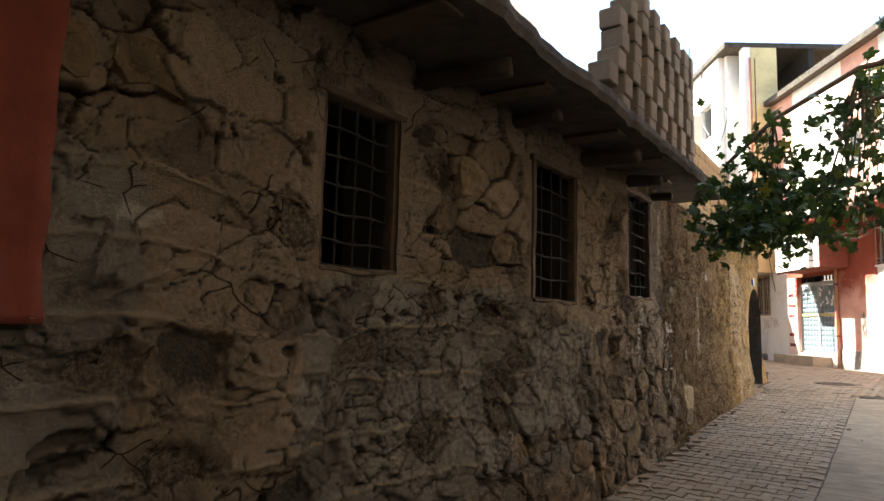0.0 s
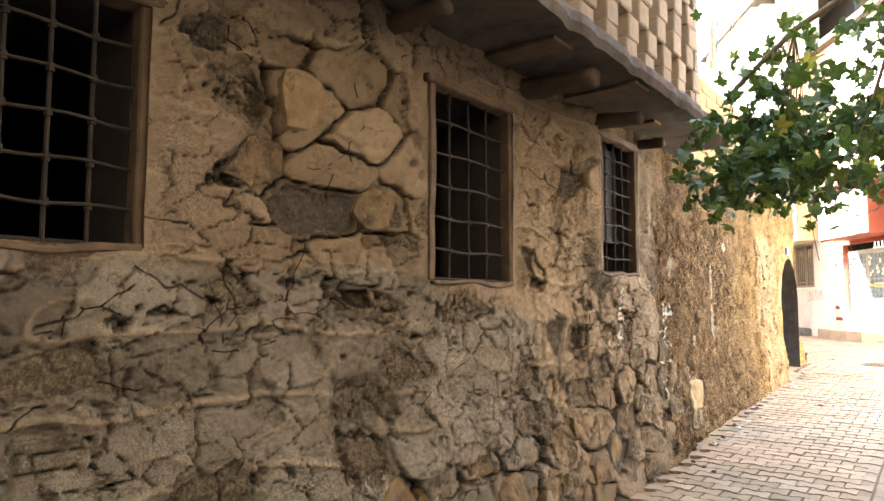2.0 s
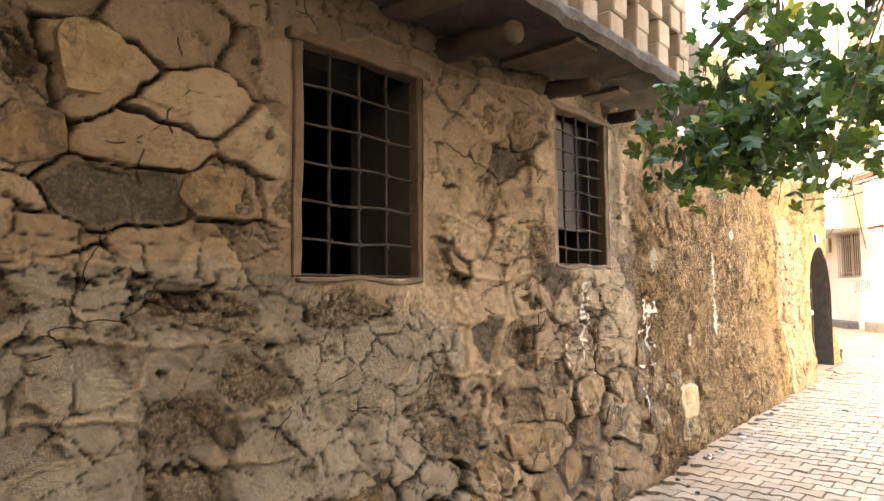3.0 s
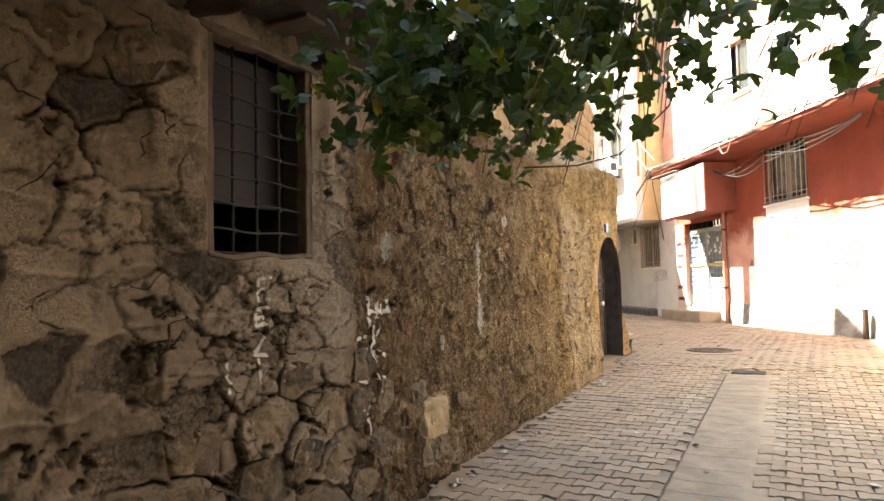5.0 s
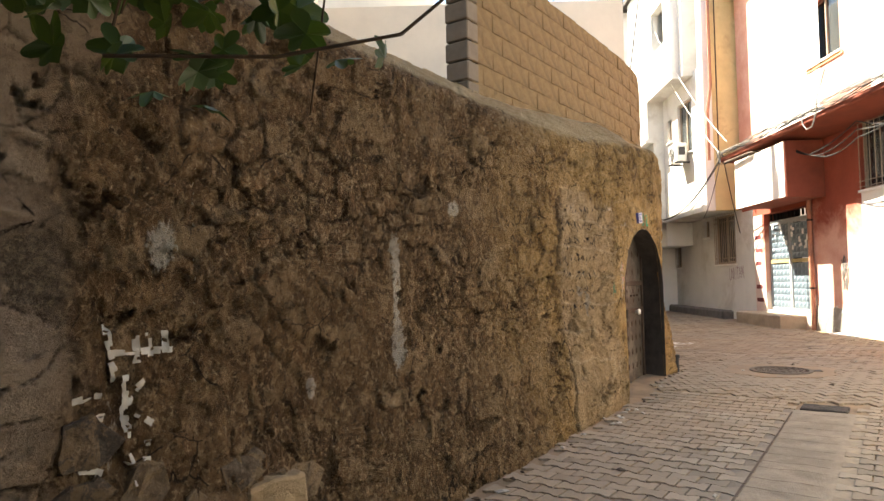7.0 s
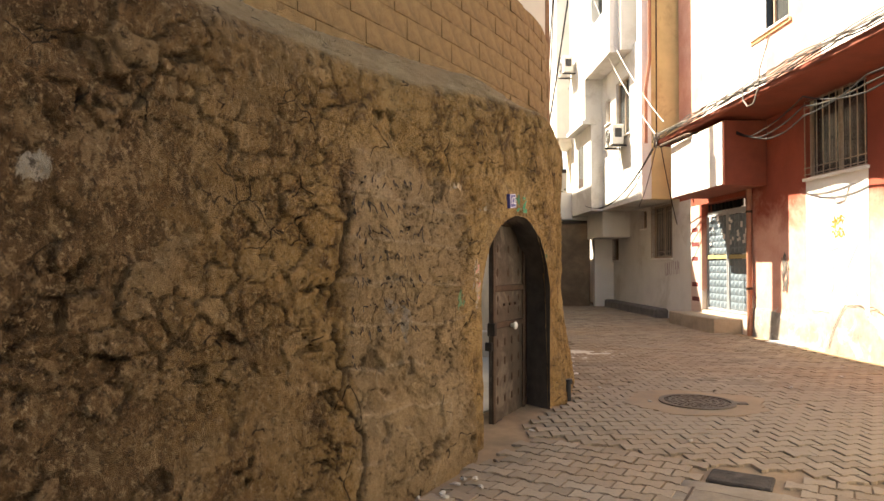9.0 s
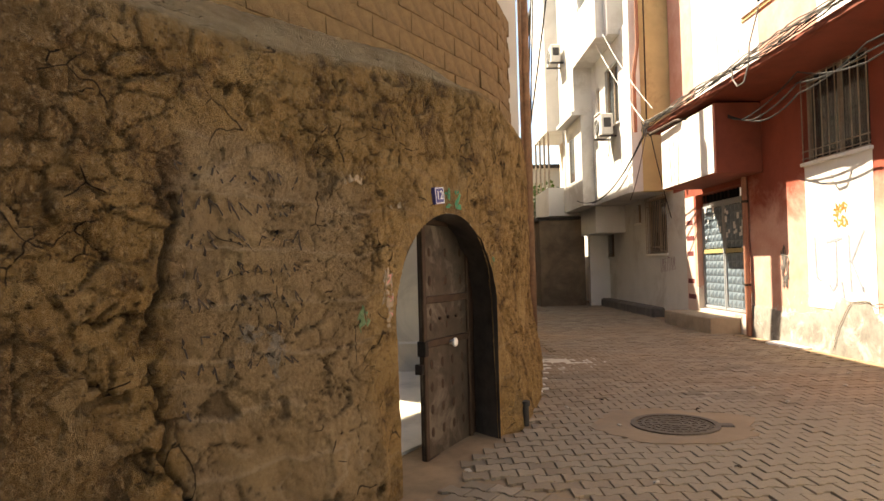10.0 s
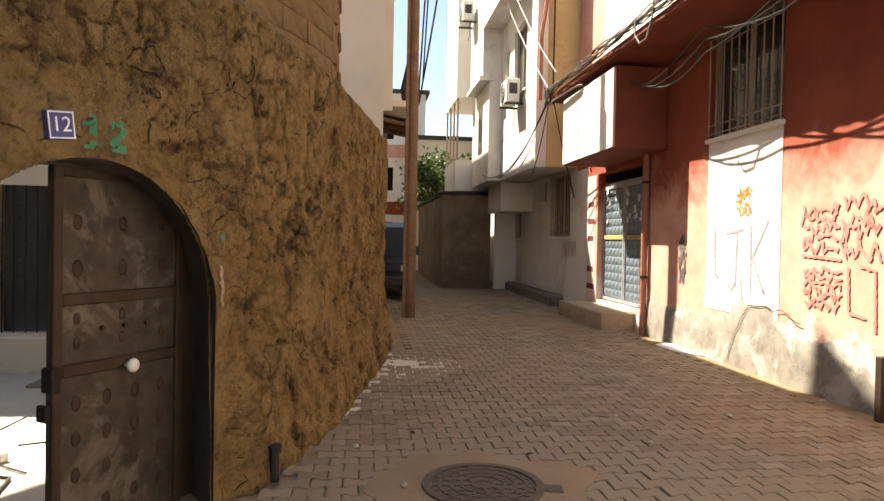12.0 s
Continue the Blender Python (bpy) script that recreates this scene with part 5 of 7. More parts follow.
wall_mark("painted_letter", [[(7.43, 0.93), (7.54, 0.94)], [(7.45, 0.83), (7.55, 0.86), (7.46, 0.76), (7.55, 0.75)], [(7.46, 0.68), (7.54, 0.66), (7.47, 0.58)], [(7.44, 0.5), (7.55, 0.52)], [(7.5, 0.48), (7.5, 0.3)]], 0.024, M["limewhite"], LETTERS)
wall_mark("painted_number", [[(14.29, 2.08), (14.335, 2.13), (14.335, 2.0)], [(14.29, 2.0), (14.38, 2.0)], [(14.42, 2.1), (14.47, 2.13), (14.5, 2.09), (14.42, 2.0), (14.51, 2.0)]], 0.034, M["green"], "green spray-painted house number twelve above the doorway")
wall_mark("painted_patch", [[(13.22, 1.28), (13.29, 1.26), (13.2, 1.22), (13.31, 1.2), (13.22, 1.16)]], 0.06, M["oldgreen"], "faded green spray-paint patch beside the doorway")
wall_mark("painted_patch", [[(15.2, 1.62), (15.25, 1.58), (15.2, 1.54)]], 0.03, M["oldgreen"], "faded green spray-paint patch beside the doorway")
wall_mark("painted_patch", [[(13.53, 1.54), (13.54, 1.14)], [(13.57, 1.5), (13.57, 1.2)]], 0.035, M["palescar"], "white daub beside the doorway")
wall_mark("painted_patch", [[(15.24, 1.42), (15.22, 1.18)]], 0.035, M["palescar"], "white daub beside the doorway")
wall_mark("painted_number", [[(13.53, 1.48), (13.57, 1.49), (13.53, 1.43), (13.58, 1.425)], [(13.53, 1.35), (13.58, 1.34), (13.54, 1.3)], [(13.54, 1.24), (13.58, 1.22)]], 0.012, M["redspray"], "small red brushed numbers on the white daub")
wall_mark("painted_number", [[(15.21, 1.4), (15.25, 1.4), (15.22, 1.35)], [(15.2, 1.32), (15.24, 1.32), (15.22, 1.26)]], 0.012, M["redspray"], "small red brushed numbers on the white daub")
wall_mark("painted_patch", [[(13.13, 2.08), (13.2, 2.11), (13.3, 2.09)], [(13.6, 1.93), (13.66, 1.96), (13.72, 1.97)]], 0.05, M["palescar"], "pale plaster scar beside the arch")

rng = random.Random(40)
scratch = []
for k in range(64):
    y, z = 11.95 + 0.09 * (k % 9) + rng.uniform(-0.02, 0.02), 2.0 - 0.16 * (k // 9) + rng.uniform(-0.02, 0.02)
    scratch.append([(y, z), (y + rng.uniform(-0.03, 0.05), z + rng.uniform(0.03, 0.08)), (y + rng.uniform(0.02, 0.07), z + rng.uniform(-0.05, 0.05))])
wall_mark("scratched_scrawl", scratch, 0.011, M["darktimber"], "scratched scrawl in the smoothed plaster patch")


def text_mesh(body, size, depth):
    cu = bpy.data.curves.new("writing", "FONT")
    cu.body, cu.size, cu.extrude, cu.align_x, cu.align_y = body, size, depth, "CENTER", "CENTER"
    ob = bpy.data.objects.new("writing", cu)
    me = bpy.data.meshes.new_from_object(ob)
    bpy.data.objects.remove(ob)
    bm = bmesh.new()
    bm.from_mesh(me)
    return bm


def number_plate():
    p = thing("number_plate", pose(-2.182, 14.17, 2.066, 90, 0, 90) @ pose(0, 0, 0, 0, 0, 7) @ Matrix.Diagonal((0.84, 0.84, 1, 1)), "blue enamel house number plate above the doorway", "sign")
    part("plate", one_box((-0.075, -0.075, -0.03), (0.075, 0.075, 0.02), 0.004), M["plateblue"], p)
    bm = bmesh.new()
    for lo, hi in (((-0.07, -0.07), (0.07, -0.063)), ((-0.07, 0.063), (0.07, 0.07)), ((-0.07, -0.063), (-0.063, 0.063)), ((0.063, -0.063), (0.07, 0.063))):
        box(bm, (*lo, 0.02), (*hi, 0.0225))
    part("border", bm, M["letter"], p, "thin white border")
    part("numeral", text_mesh("12", 0.11, 0.0015), M["letter"], p, "white numeral twelve").location = (0, 0, 0.022)


number_plate()


# ---- iron door in the archway ----
def iron_door():
    W, H = 0.81, 1.95
    d = thing("door", pose(-2.5, 15.12, -0.03, 0, 0, 183), "rusty sheet-iron door leaf standing ajar in the archway", "door")
    # local: x out of the leaf's back, y from hinge to free edge
    part("leaf", one_box((-0.008, 0, 0), (0.008, W, H)), M["rust"], d, "stained sheet iron")
    for name, lo, hi in (("stile", (0, 0), (0.05, H)), ("stile", (W - 0.05, 0), (W, H)), ("rail", (0.05, 0), (W - 0.05, 0.05)), ("rail", (0.05, 0.92), (W - 0.05, 0.98)), ("rail", (0.05, 1.27), (W - 0.05, 1.33)), ("rail", (0.05, H - 0.05), (W - 0.05, H))):
        part(name, one_box((-0.03, lo[0], lo[1]), (0.024, hi[0], hi[1]), 0.006), M["rustframe"], d)
    bm = bmesh.new()
    bmesh.ops.create_uvsphere(bm, u_segments=12, v_segments=8, radius=0.038, matrix=pose(-0.075, 0.39, 0.93) @ Matrix.Diagonal((0.6, 1, 1, 1)))
    rod(bm, (-0.075, 0.39, 0.93), (-0.03, 0.39, 0.93), 0.018, 8)
    part("knob", bm, M["plastic"], d, "pale round knob", True)
    for z, n, r in ((1.68, 3, 0.035), (1.45, 3, 0.04), (1.2, 3, 0.028), (1.08, 3, 0.028), (0.78, 4, 0.036), (0.6, 4, 0.036), (0.42, 4, 0.036), (0.24, 4, 0.036)):
        for k in range(n):
            y = 0.14 + (W - 0.28) * k / (n - 1)
            bm = bmesh.new()
            bmesh.ops.create_uvsphere(bm, u_segments=10, v_segments=6, radius=1.0, matrix=pose(-0.008, y, z) @ Matrix.Diagonal((0.008, r * 0.75, r * 1.15, 1)))
            part("boss", bm, M["rustframe"], d, "pressed oval boss", True)
    for k in range(3):
        part("stud", one_rod((-0.028, 0.25 + 0.14 * k, 1.14), (-0.008, 0.25 + 0.14 * k, 1.14), 0.014, 8), M["rustframe"], d)
    part("bolt", one_box((-0.05, W - 0.03, 0.86), (0.03, W + 0.02, 0.98), 0.006), M["iron"], d)
    part("lock", one_box((-0.02, W, 0.72), (0.05, W + 0.03, 0.8), 0.006), M["iron"], d)
    f = thing("door_frame", pose(-2.53, 15.15, -0.02), "dark iron door post in the archway", "door frame")
    part("post", one_box((-0.03, -0.02, 0), (0.03, 0.16, 1.9), 0.004), M["rustframe"], f)


iron_door()


def drain_stub():
    d = thing("drain_pipe", pose(-2.2, 15.62, 0.05), "short black drain pipe stub at the foot of the wall", "pipe")
    part("pipe", one_rod((0, 0, -0.02), (0, 0, 0.18), 0.035, 12), M["blackcable"], d)
    part("collar", one_rod((0, 0, 0.17), (0, 0, 0.215), 0.048, 12), M["blackcable"], d)


drain_stub()


# ---- courtyard behind the archway ----
def courtyard():
    floor = one_box((-9.0, 12.6, -0.3), (-2.7, 20.0, 0.045))
    setting(obj("floor_courtyard", floor, M["courtwall"]), "pale swept cement floor of the courtyard", "floor")
    bm = panel(17.55, 17.85, 0.0, 6.6, -0.2, 3.6, [(3.35, 4.0, 0.5, 2.1), (4.5, 5.15, 0.5, 2.1)])
    m = HM @ Matrix(((0, 1, 0, 0), (1, 0, 0, 0), (0, 0, 1, 0), (0, 0, 0, 1)))
    setting(obj("wall_courtyard", bm, M["courtwall"], m), "peeling cream limewashed courtyard wall", "wall")
    setting(obj("trim_courtyard", one_box((0.0, 17.52, 0.44), (6.6, 17.548, 0.47)), M["white"], HM), "raised white band along the courtyard wall", "trim")
    for u in (3.675, 4.825):
        w = thing("window", HM @ pose(u, 17.6, 0.5), "courtyard window with a scrolled iron grille", "window", "courtyard windows")
        part("glass", one_box((-0.32, 0.1, 0), (0.32, 0.12, 1.6)), M["glass"], w)
        for x in (-0.325, 0.285):
            part("frame_post", one_box((x, -0.06, 0), (x + 0.04, 0.1, 1.6)), M["frame"], w)
        for k in range(5):
            x = -0.24 + 0.12 * k
            part("bar", one_rod((x, -0.03, 0), (x, -0.03, 1.6), 0.008, 6), M["iron"], w)
        for r in range(7):
            for k in range(4):
                c = (-0.18 + 0.12 * k, 0.15 + 0.21 * r)
                pts = [(c[0] + (0.045 - 0.002 * i) * math.cos(i * 0.5 + (k % 2) * 3.1), -0.035, c[1] + (0.06 - 0.003 * i) * math.sin(i * 0.5)) for i in range(14)]
                part("scroll", tube(pts, 0.004, 4), M["iron"], w)
    pts = [(-4.2, 15.2, 0.06), (-4.0, 15.5, 0.06), (-4.4, 15.9, 0.06), (-4.9, 15.7, 0.06), (-4.6, 15.2, 0.06), (-4.0, 14.9, 0.06), (-3.6, 14.9, 0.06)]
    tagged(obj("cable", tube(pts, 0.008, 5), M["blackcable"]), "black cable lying in loops on the courtyard floor", "cable")
    pts = [(-3.2, 14.4, 0.06), (-3.6, 14.8, 0.06), (-3.9, 14.7, 0.06), (-4.0, 14.4, 0.06)]
    tagged(obj("cable", tube(pts, 0.012, 5), M["blackcable"]), "black cable lying on the courtyard floor", "cable")
    loops = [(4.12, 17.5, 2.3), (4.3, 17.49, 1.9), (4.2, 17.49, 1.6), (4.12, 17.5, 1.55), (4.25, 17.49, 1.3), (4.12, 17.5, 1.25), (4.3, 17.48, 1.18), (4.25, 17.48, 1.3), (4.15, 17.5, 1.2), (4.25, 17.49, 0.95), (4.1, 17.5, 0.75)]
    tagged(obj("cable", tube(loops, 0.01, 5), M["cable"], HM), "grey cable hanging in loops on the courtyard wall", "cable")
    tagged(obj("box", one_box((-4.25, 14.75, 0.045), (-3.95, 15.0, 0.11), 0.01), M["plastic"]), "small white box on the courtyard floor", "box")
    tagged(obj("board", one_box((4.0, 16.9, 0.045), (4.7, 17.25, 0.075), 0.004), M["frame"], HM), "flat board lying on the courtyard floor", "board")


courtyard()

# ---- things on the far side ----
def stroke(points, width, x, thick=0.003):
    """A flat painted line on the house front along points (y, z), at depth x."""
    vs, fs = [], []
    P = [Vector((p[0], p[1])) for p in points]
    fine = []
    for a, b in zip(P, P[1:]):
        n = max(2, int((b - a).length / 0.04))
        fine += [a.lerp(b, k / n) for k in range(n)]
    fine.append(P[-1])
    for i, p in enumerate(fine):
        d = (fine[min(i + 1, len(fine) - 1)] - fine[max(i - 1, 0)]).normalized()
        n = Vector((-d.y, d.x)) * width * (0.5 + 0.18 * math.sin(i * 2.7))
        for q in (p - n, p + n):
            vs.append((x - thick, q.x, q.y))
    for i in range(len(fine) - 1):
        fs.append((2 * i, 2 * i + 1, 2 * i + 3, 2 * i + 2))
    return vs, fs


def front_mark(name, strokes, width, mat, label, x=None):
    t = thing(name, HM, label, "graffiti")
    for s in strokes:
        part("stroke", stroke(s, width, FRONT - 0.008 if x is None else x), mat, t)


def scrawl(y0, y1, z0, z1, lines, seed):
    rng = random.Random(seed)
    out = []
    for k in range(lines):
        z = z0 + (z1 - z0) * (k + 0.5) / lines
        s, n = [], 15
        for i in range(n):
            f = i / (n - 1)
            s.append((y1 + (y0 - y1) * f + rng.uniform(-0.03, 0.03), z + rng.uniform(-1, 1) * (z1 - z0) / lines * 0.75))
        out.append(s)
    return out


front_mark("graffiti_red", scrawl(16.12, 16.67, 1.55, 2.05, 5, 1) + scrawl(15.57, 16.07, 1.5, 2.1, 4, 2) + scrawl(16.07, 16.62, 0.95, 1.4, 6, 3) + [[(15.97, 1.4), (15.95, 0.95), (15.72, 0.92)], [(15.82, 1.42), (15.62, 1.38), (15.6, 0.8)], [(16.67, 1.5), (16.07, 1.47)]], 0.032, M["redspray"], "red sprayed scrawl on the terracotta wall")
front_mark("graffiti_orange", scrawl(17.66, 17.96, 1.98, 2.32, 4, 5), 0.03, M["orange"], "orange sprayed scribble on the white band")
front_mark("graffiti_grey", [[(y - 0.26, z) for y, z in q] for q in ([(18.75, 1.85), (18.72, 1.2), (18.6, 1.15)], [(18.45, 1.75), (18.05, 1.8)], [(18.2, 1.78), (18.22, 1.1), (18.32, 1.0), (18.4, 1.1)], [(17.9, 1.85), (17.88, 1.0)], [(17.55, 1.9), (17.85, 1.45), (17.6, 1.0), (17.62, 1.1)], [(18.1, 1.15), (18.05, 0.9)])], 0.04, M["greyspray"], "pale grey sprayed letters on the white band")
# the word on the white wall, letter by letter, read from the far end to the gate
GLYPH = {"U": [[(0, 1), (0.05, 0.1), (0.5, 0), (0.9, 0.15), (0.95, 1)]], "N": [[(0, 0), (0.05, 1), (0.85, 0), (0.95, 1)]], "T": [[(0, 1), (1, 0.95)], [(0.5, 0.95), (0.52, 0)]],
         "A": [[(0, 0), (0.45, 1), (0.95, 0)], [(0.2, 0.4), (0.75, 0.42)]], "M": [[(0, 0), (0.12, 1), (0.5, 0.3), (0.85, 1), (1, 0)]],
         "2": [[(0, 0.8), (0.4, 1), (0.85, 0.75), (0.05, 0.02), (0.95, 0)]], "8": [[(0.5, 0.52), (0.1, 0.78), (0.5, 1), (0.85, 0.76), (0.5, 0.52), (0.05, 0.25), (0.5, 0), (0.92, 0.24), (0.5, 0.52)]]}


def word(text, y, z, w, h, rise):
    return [[(y - (k * 1.25 + a) * w, z + k * rise + b * h) for a, b in s] for k, q in enumerate(text) for s in GLYPH[q]]


front_mark("graffiti_violet", word("UNUTAMAM", 25.62, 1.22, 0.14, 0.36, 0.012) + word("28", 24.4, 0.88, 0.12, 0.3, 0.0), 0.022, M["violet"], "violet sprayed word and number on the white wall", FRONT + 0.046)
front_mark("paint_scar", scrawl(19.3, 19.5, 1.0, 1.7, 3, 8), 0.03, M["grey"], "dark scraped mark on the terracotta wall")


def pipes():
    p = thing("downpipe", HM @ pose(FRONT - 0.07, 20.62, 0), "dull red downpipe clipped to the house front", "pipe")
    part("pipe", one_rod((0, 0, 0.05), (0, 0, 4.3), 0.055, 12), M["pipe"], p)
    for z in (1.0, 2.6, 3.9):
        part("clip", one_rod((0, 0, z), (0, 0, z + 0.05), 0.064, 12), M["rustframe"], p)
    part("elbow", tube([(0, 0, 4.25), (-0.05, 0, 4.38), (-0.3, 0.1, 4.4), (-0.9, 1.0, 4.42), (-0.95, 2.4, 4.43)], 0.04, 8), M["rustframe"], p)
    q = thing("conduit", HM @ pose(11.15, 24.35, 0), "orange-red conduit rising up the corner of the house", "pipe")
    part("pipe", tube([(0, 0, 4.75), (0.0, 0.0, 6.2), (0.12, 0.02, 7.0), (0.12, 0.02, 11.5)], 0.045, 8), M["pipe"], q)
    part("pipe", one_rod((0.3, 0.05, 4.8), (0.32, 0.05, 11.5), 0.02, 6), M["rustframe"], q)
    post = thing("wall_post", HM @ pose(11.95, 15.36, 0), "rusty square iron post beside the house front", "post")
    part("post", one_box((-0.04, -0.04, 0.0), (0.04, 0.04, 0.62), 0.006), M["rustframe"], post)


pipes()


def cables():
    ex = FRONT - 1.0
    rng = random.Random(9)
    for k in range(9):
        pts = []
        for i in range(40):
            f = i / 39
            pts.append((ex - 0.03 + rng.uniform(-0.025, 0.025), 23.45 - 10.2 * f, 4.66 + 0.05 * (k % 3) + 0.035 * math.sin(f * 21 + k * 1.7) + rng.uniform(-0.015, 0.015)))
        tagged(obj("cable", tube(pts, 0.011, 5), M["cable"] if k % 3 else M["blackcable"], HM), "weathered cable running along the canopy edge", "cable", "canopy cables")
    def run(a, b, drop, r, mat, seed=0, wob=0.0, n=16):
        tagged(obj("cable", tube(sag(a, b, drop, n, wob, seed), r, 5), mat, HM), "thin overhead cable strung between the houses", "cable", "overhead cables")
    run((ex, 23.4, 4.62), (11.0, 28.3, 3.35), 0.35, 0.016, M["blackcable"])
    run((ex, 23.4, 4.55), (10.7, 29.0, 3.5), 0.6, 0.012, M["blackcable"])
    run((ex, 23.3, 4.7), (11.1, 24.8, 3.1), 0.2, 0.012, M["cable"])
    run((ex, 23.3, 4.7), (10.5, 28.0, 9.8), 0.3, 0.011, M["plastic"])
    run((ex, 22.9, 5.0), (10.5, 27.0, 9.6), 0.3, 0.009, M["plastic"])
    run((8.4, 24.3, 4.3), (8.7, 23.6, 11.5), 0.1, 0.02, M["blackcable"])
    run((8.42, 24.2, 4.5), (9.35, 24.0, 11.0), 0.2, 0.022, M["blackcable"])
    run((8.5, 24.2, 5.0), (8.75, 24.0, 11.0), 0.1, 0.018, M["blackcable"])
    run((ex, 23.2, 4.7), (FRONT - 0.05, 24.5, 2.6), 0.1, 0.012, M["blackcable"])
    pts = [(ex - 0.05, 18.9, 4.72), (ex - 0.06, 18.85, 4.5), (ex - 0.06, 18.7, 4.35), (ex - 0.05, 18.5, 4.36), (ex - 0.04, 18.35, 4.6), (ex - 0.04, 18.3, 4.9), (ex - 0.02, 18.0, 5.4)]
    tagged(obj("cable", tube(pts, 0.014, 5), M["cable"], HM), "slack cable loop hanging from the canopy edge", "cable")
    for k in range(3):
        pts = [(FRONT - 0.6, 20.5, 4.4), (FRONT - 0.65, 19.4 - 0.3 * k, 3.95 - 0.08 * k), (FRONT - 0.7, 17.6, 4.25 - 0.16 * k), (FRONT - 0.75, 16.0, 3.9 + 0.12 * k), (FRONT - 0.8, 14.0, 4.3)]
        fine = []
        for a, b in zip(pts, pts[1:]):
            fine += sag(a, b, 0.07, 6)[:-1]
        tagged(obj("cable", tube(fine, 0.012, 5), M["blackcable"], HM), "slack cable slung below the canopy", "cable", "slack cables")
    for k in range(6):
        a = (ex - 0.02, 23.35, 4.66)
        pts = [(a[0] + 0.14 * math.cos(t * 0.7 + k) * (0.4 + 0.1 * k), a[1] + 0.1 * math.sin(t * 0.9 + k), a[2] - 0.05 + 0.16 * math.sin(t * 0.7 + k * 2)) for t in range(10)]
        tagged(obj("cable", tube(pts, 0.01, 4), M["blackcable"] if k % 2 else M["cable"], HM), "tangled cable coil at the canopy corner", "cable", "coiled cables")


cables()


def utility_pole():
    p = thing("utility_pole", HM @ pose(8.22, 23.0, 0.04), "brown timber utility pole", "pole")
    pts = [(0.004 * math.sin(k), 0.004 * math.cos(k * 2), k * 0.5) for k in range(22)]
    part("shaft", tube(pts, 0.11, 12, 0.8), M["wood"], p, "", True)
    part("batten", one_box((-0.15, -0.1, 0), (-0.085, -0.045, 9.0), 0.004), M["wood"], p, "lighter batten")
    e = thing("shed_roof", HM @ pose(7.3, 24.0, 4.0), "ragged timber shed roof by the pole", "roof")
    for k in range(9):
        bm = one_box((0.0, 0.2 * k, 0.0), (1.05 + 0.08 * math.sin(k * 3), 0.2 * k + 0.19, 0.03), 0.004, pose(0, 0, 0.28, 0, 10, 0))
        part("board", bm, M["timber"], e)
    for k in range(3):
        part("rafter", one_rod((0.0, 0.1 + 0.7 * k, 0.2), (0.98, 0.1 + 0.7 * k, 0.02), 0.05, 8), M["wood"], e)
    part("post", one_rod((0.95, 0.4, -4.0), (0.95, 0.4, 0.02), 0.05, 8), M["wood"], e)


utility_pole()


def far_end():
    bm = one_box((9.75, 30.75, -0.2), (11.32, 40.0, 3.02), 0.02)
    setting(obj("wall_far", bm, M["brownwall"], HM), "brown stained rendered wall at the end of the alley", "wall")
    setting(obj("trim_far_coping", one_box((9.7, 30.7, 3.02), (11.34, 40.0, 3.13)), M["slab"], HM), "concrete coping on the far wall", "trim")
    h = thing("house", HM, "distant pink and white apartment house", "house")
    part("wall", panel(46.0, 46.4, -6.0, 10.5, -0.2, 9.5, [(x, x + 1.0, z, z + 1.3) for x in (-4.0, -1.0, 2.0, 5.0, 7.8) for z in (1.2, 4.2, 7.0)]), M["white"], h).matrix_local = Matrix(((0, 1, 0, 0), (1, 0, 0, 0), (0, 0, 1, 0), (0, 0, 0, 1)))
    for z in (2.9, 6.0):
        part("band", one_box((-6.0, 45.95, z), (10.5, 45.996, z + 0.7)), M["pink"], h)
    part("room_back", one_box((-6.0, 47.0, -0.2), (10.5, 47.2, 9.5)), M["room"], h)
    part("roof", one_box((-6.2, 45.8, 9.5), (10.7, 54, 9.7)), M["slab"], h)
    far = thing("house", HM, "distant cream house behind the far wall", "house")
    part("wall", panel(43.0, 43.4, 9.5, 26.0, -0.2, 6.6, [(12.0, 13.2, 3.6, 5.0)]), M["cream"], far).matrix_local = Matrix(((0, 1, 0, 0), (1, 0, 0, 0), (0, 0, 1, 0), (0, 0, 0, 1)))
    part("roof", one_box((9.4, 42.9, 6.6), (26.0, 50.0, 6.8)), M["slab"], far)
    part("window", one_box((12.0, 43.2, 3.6), (13.2, 43.22, 5.0)), M["glass"], far)


far_end()


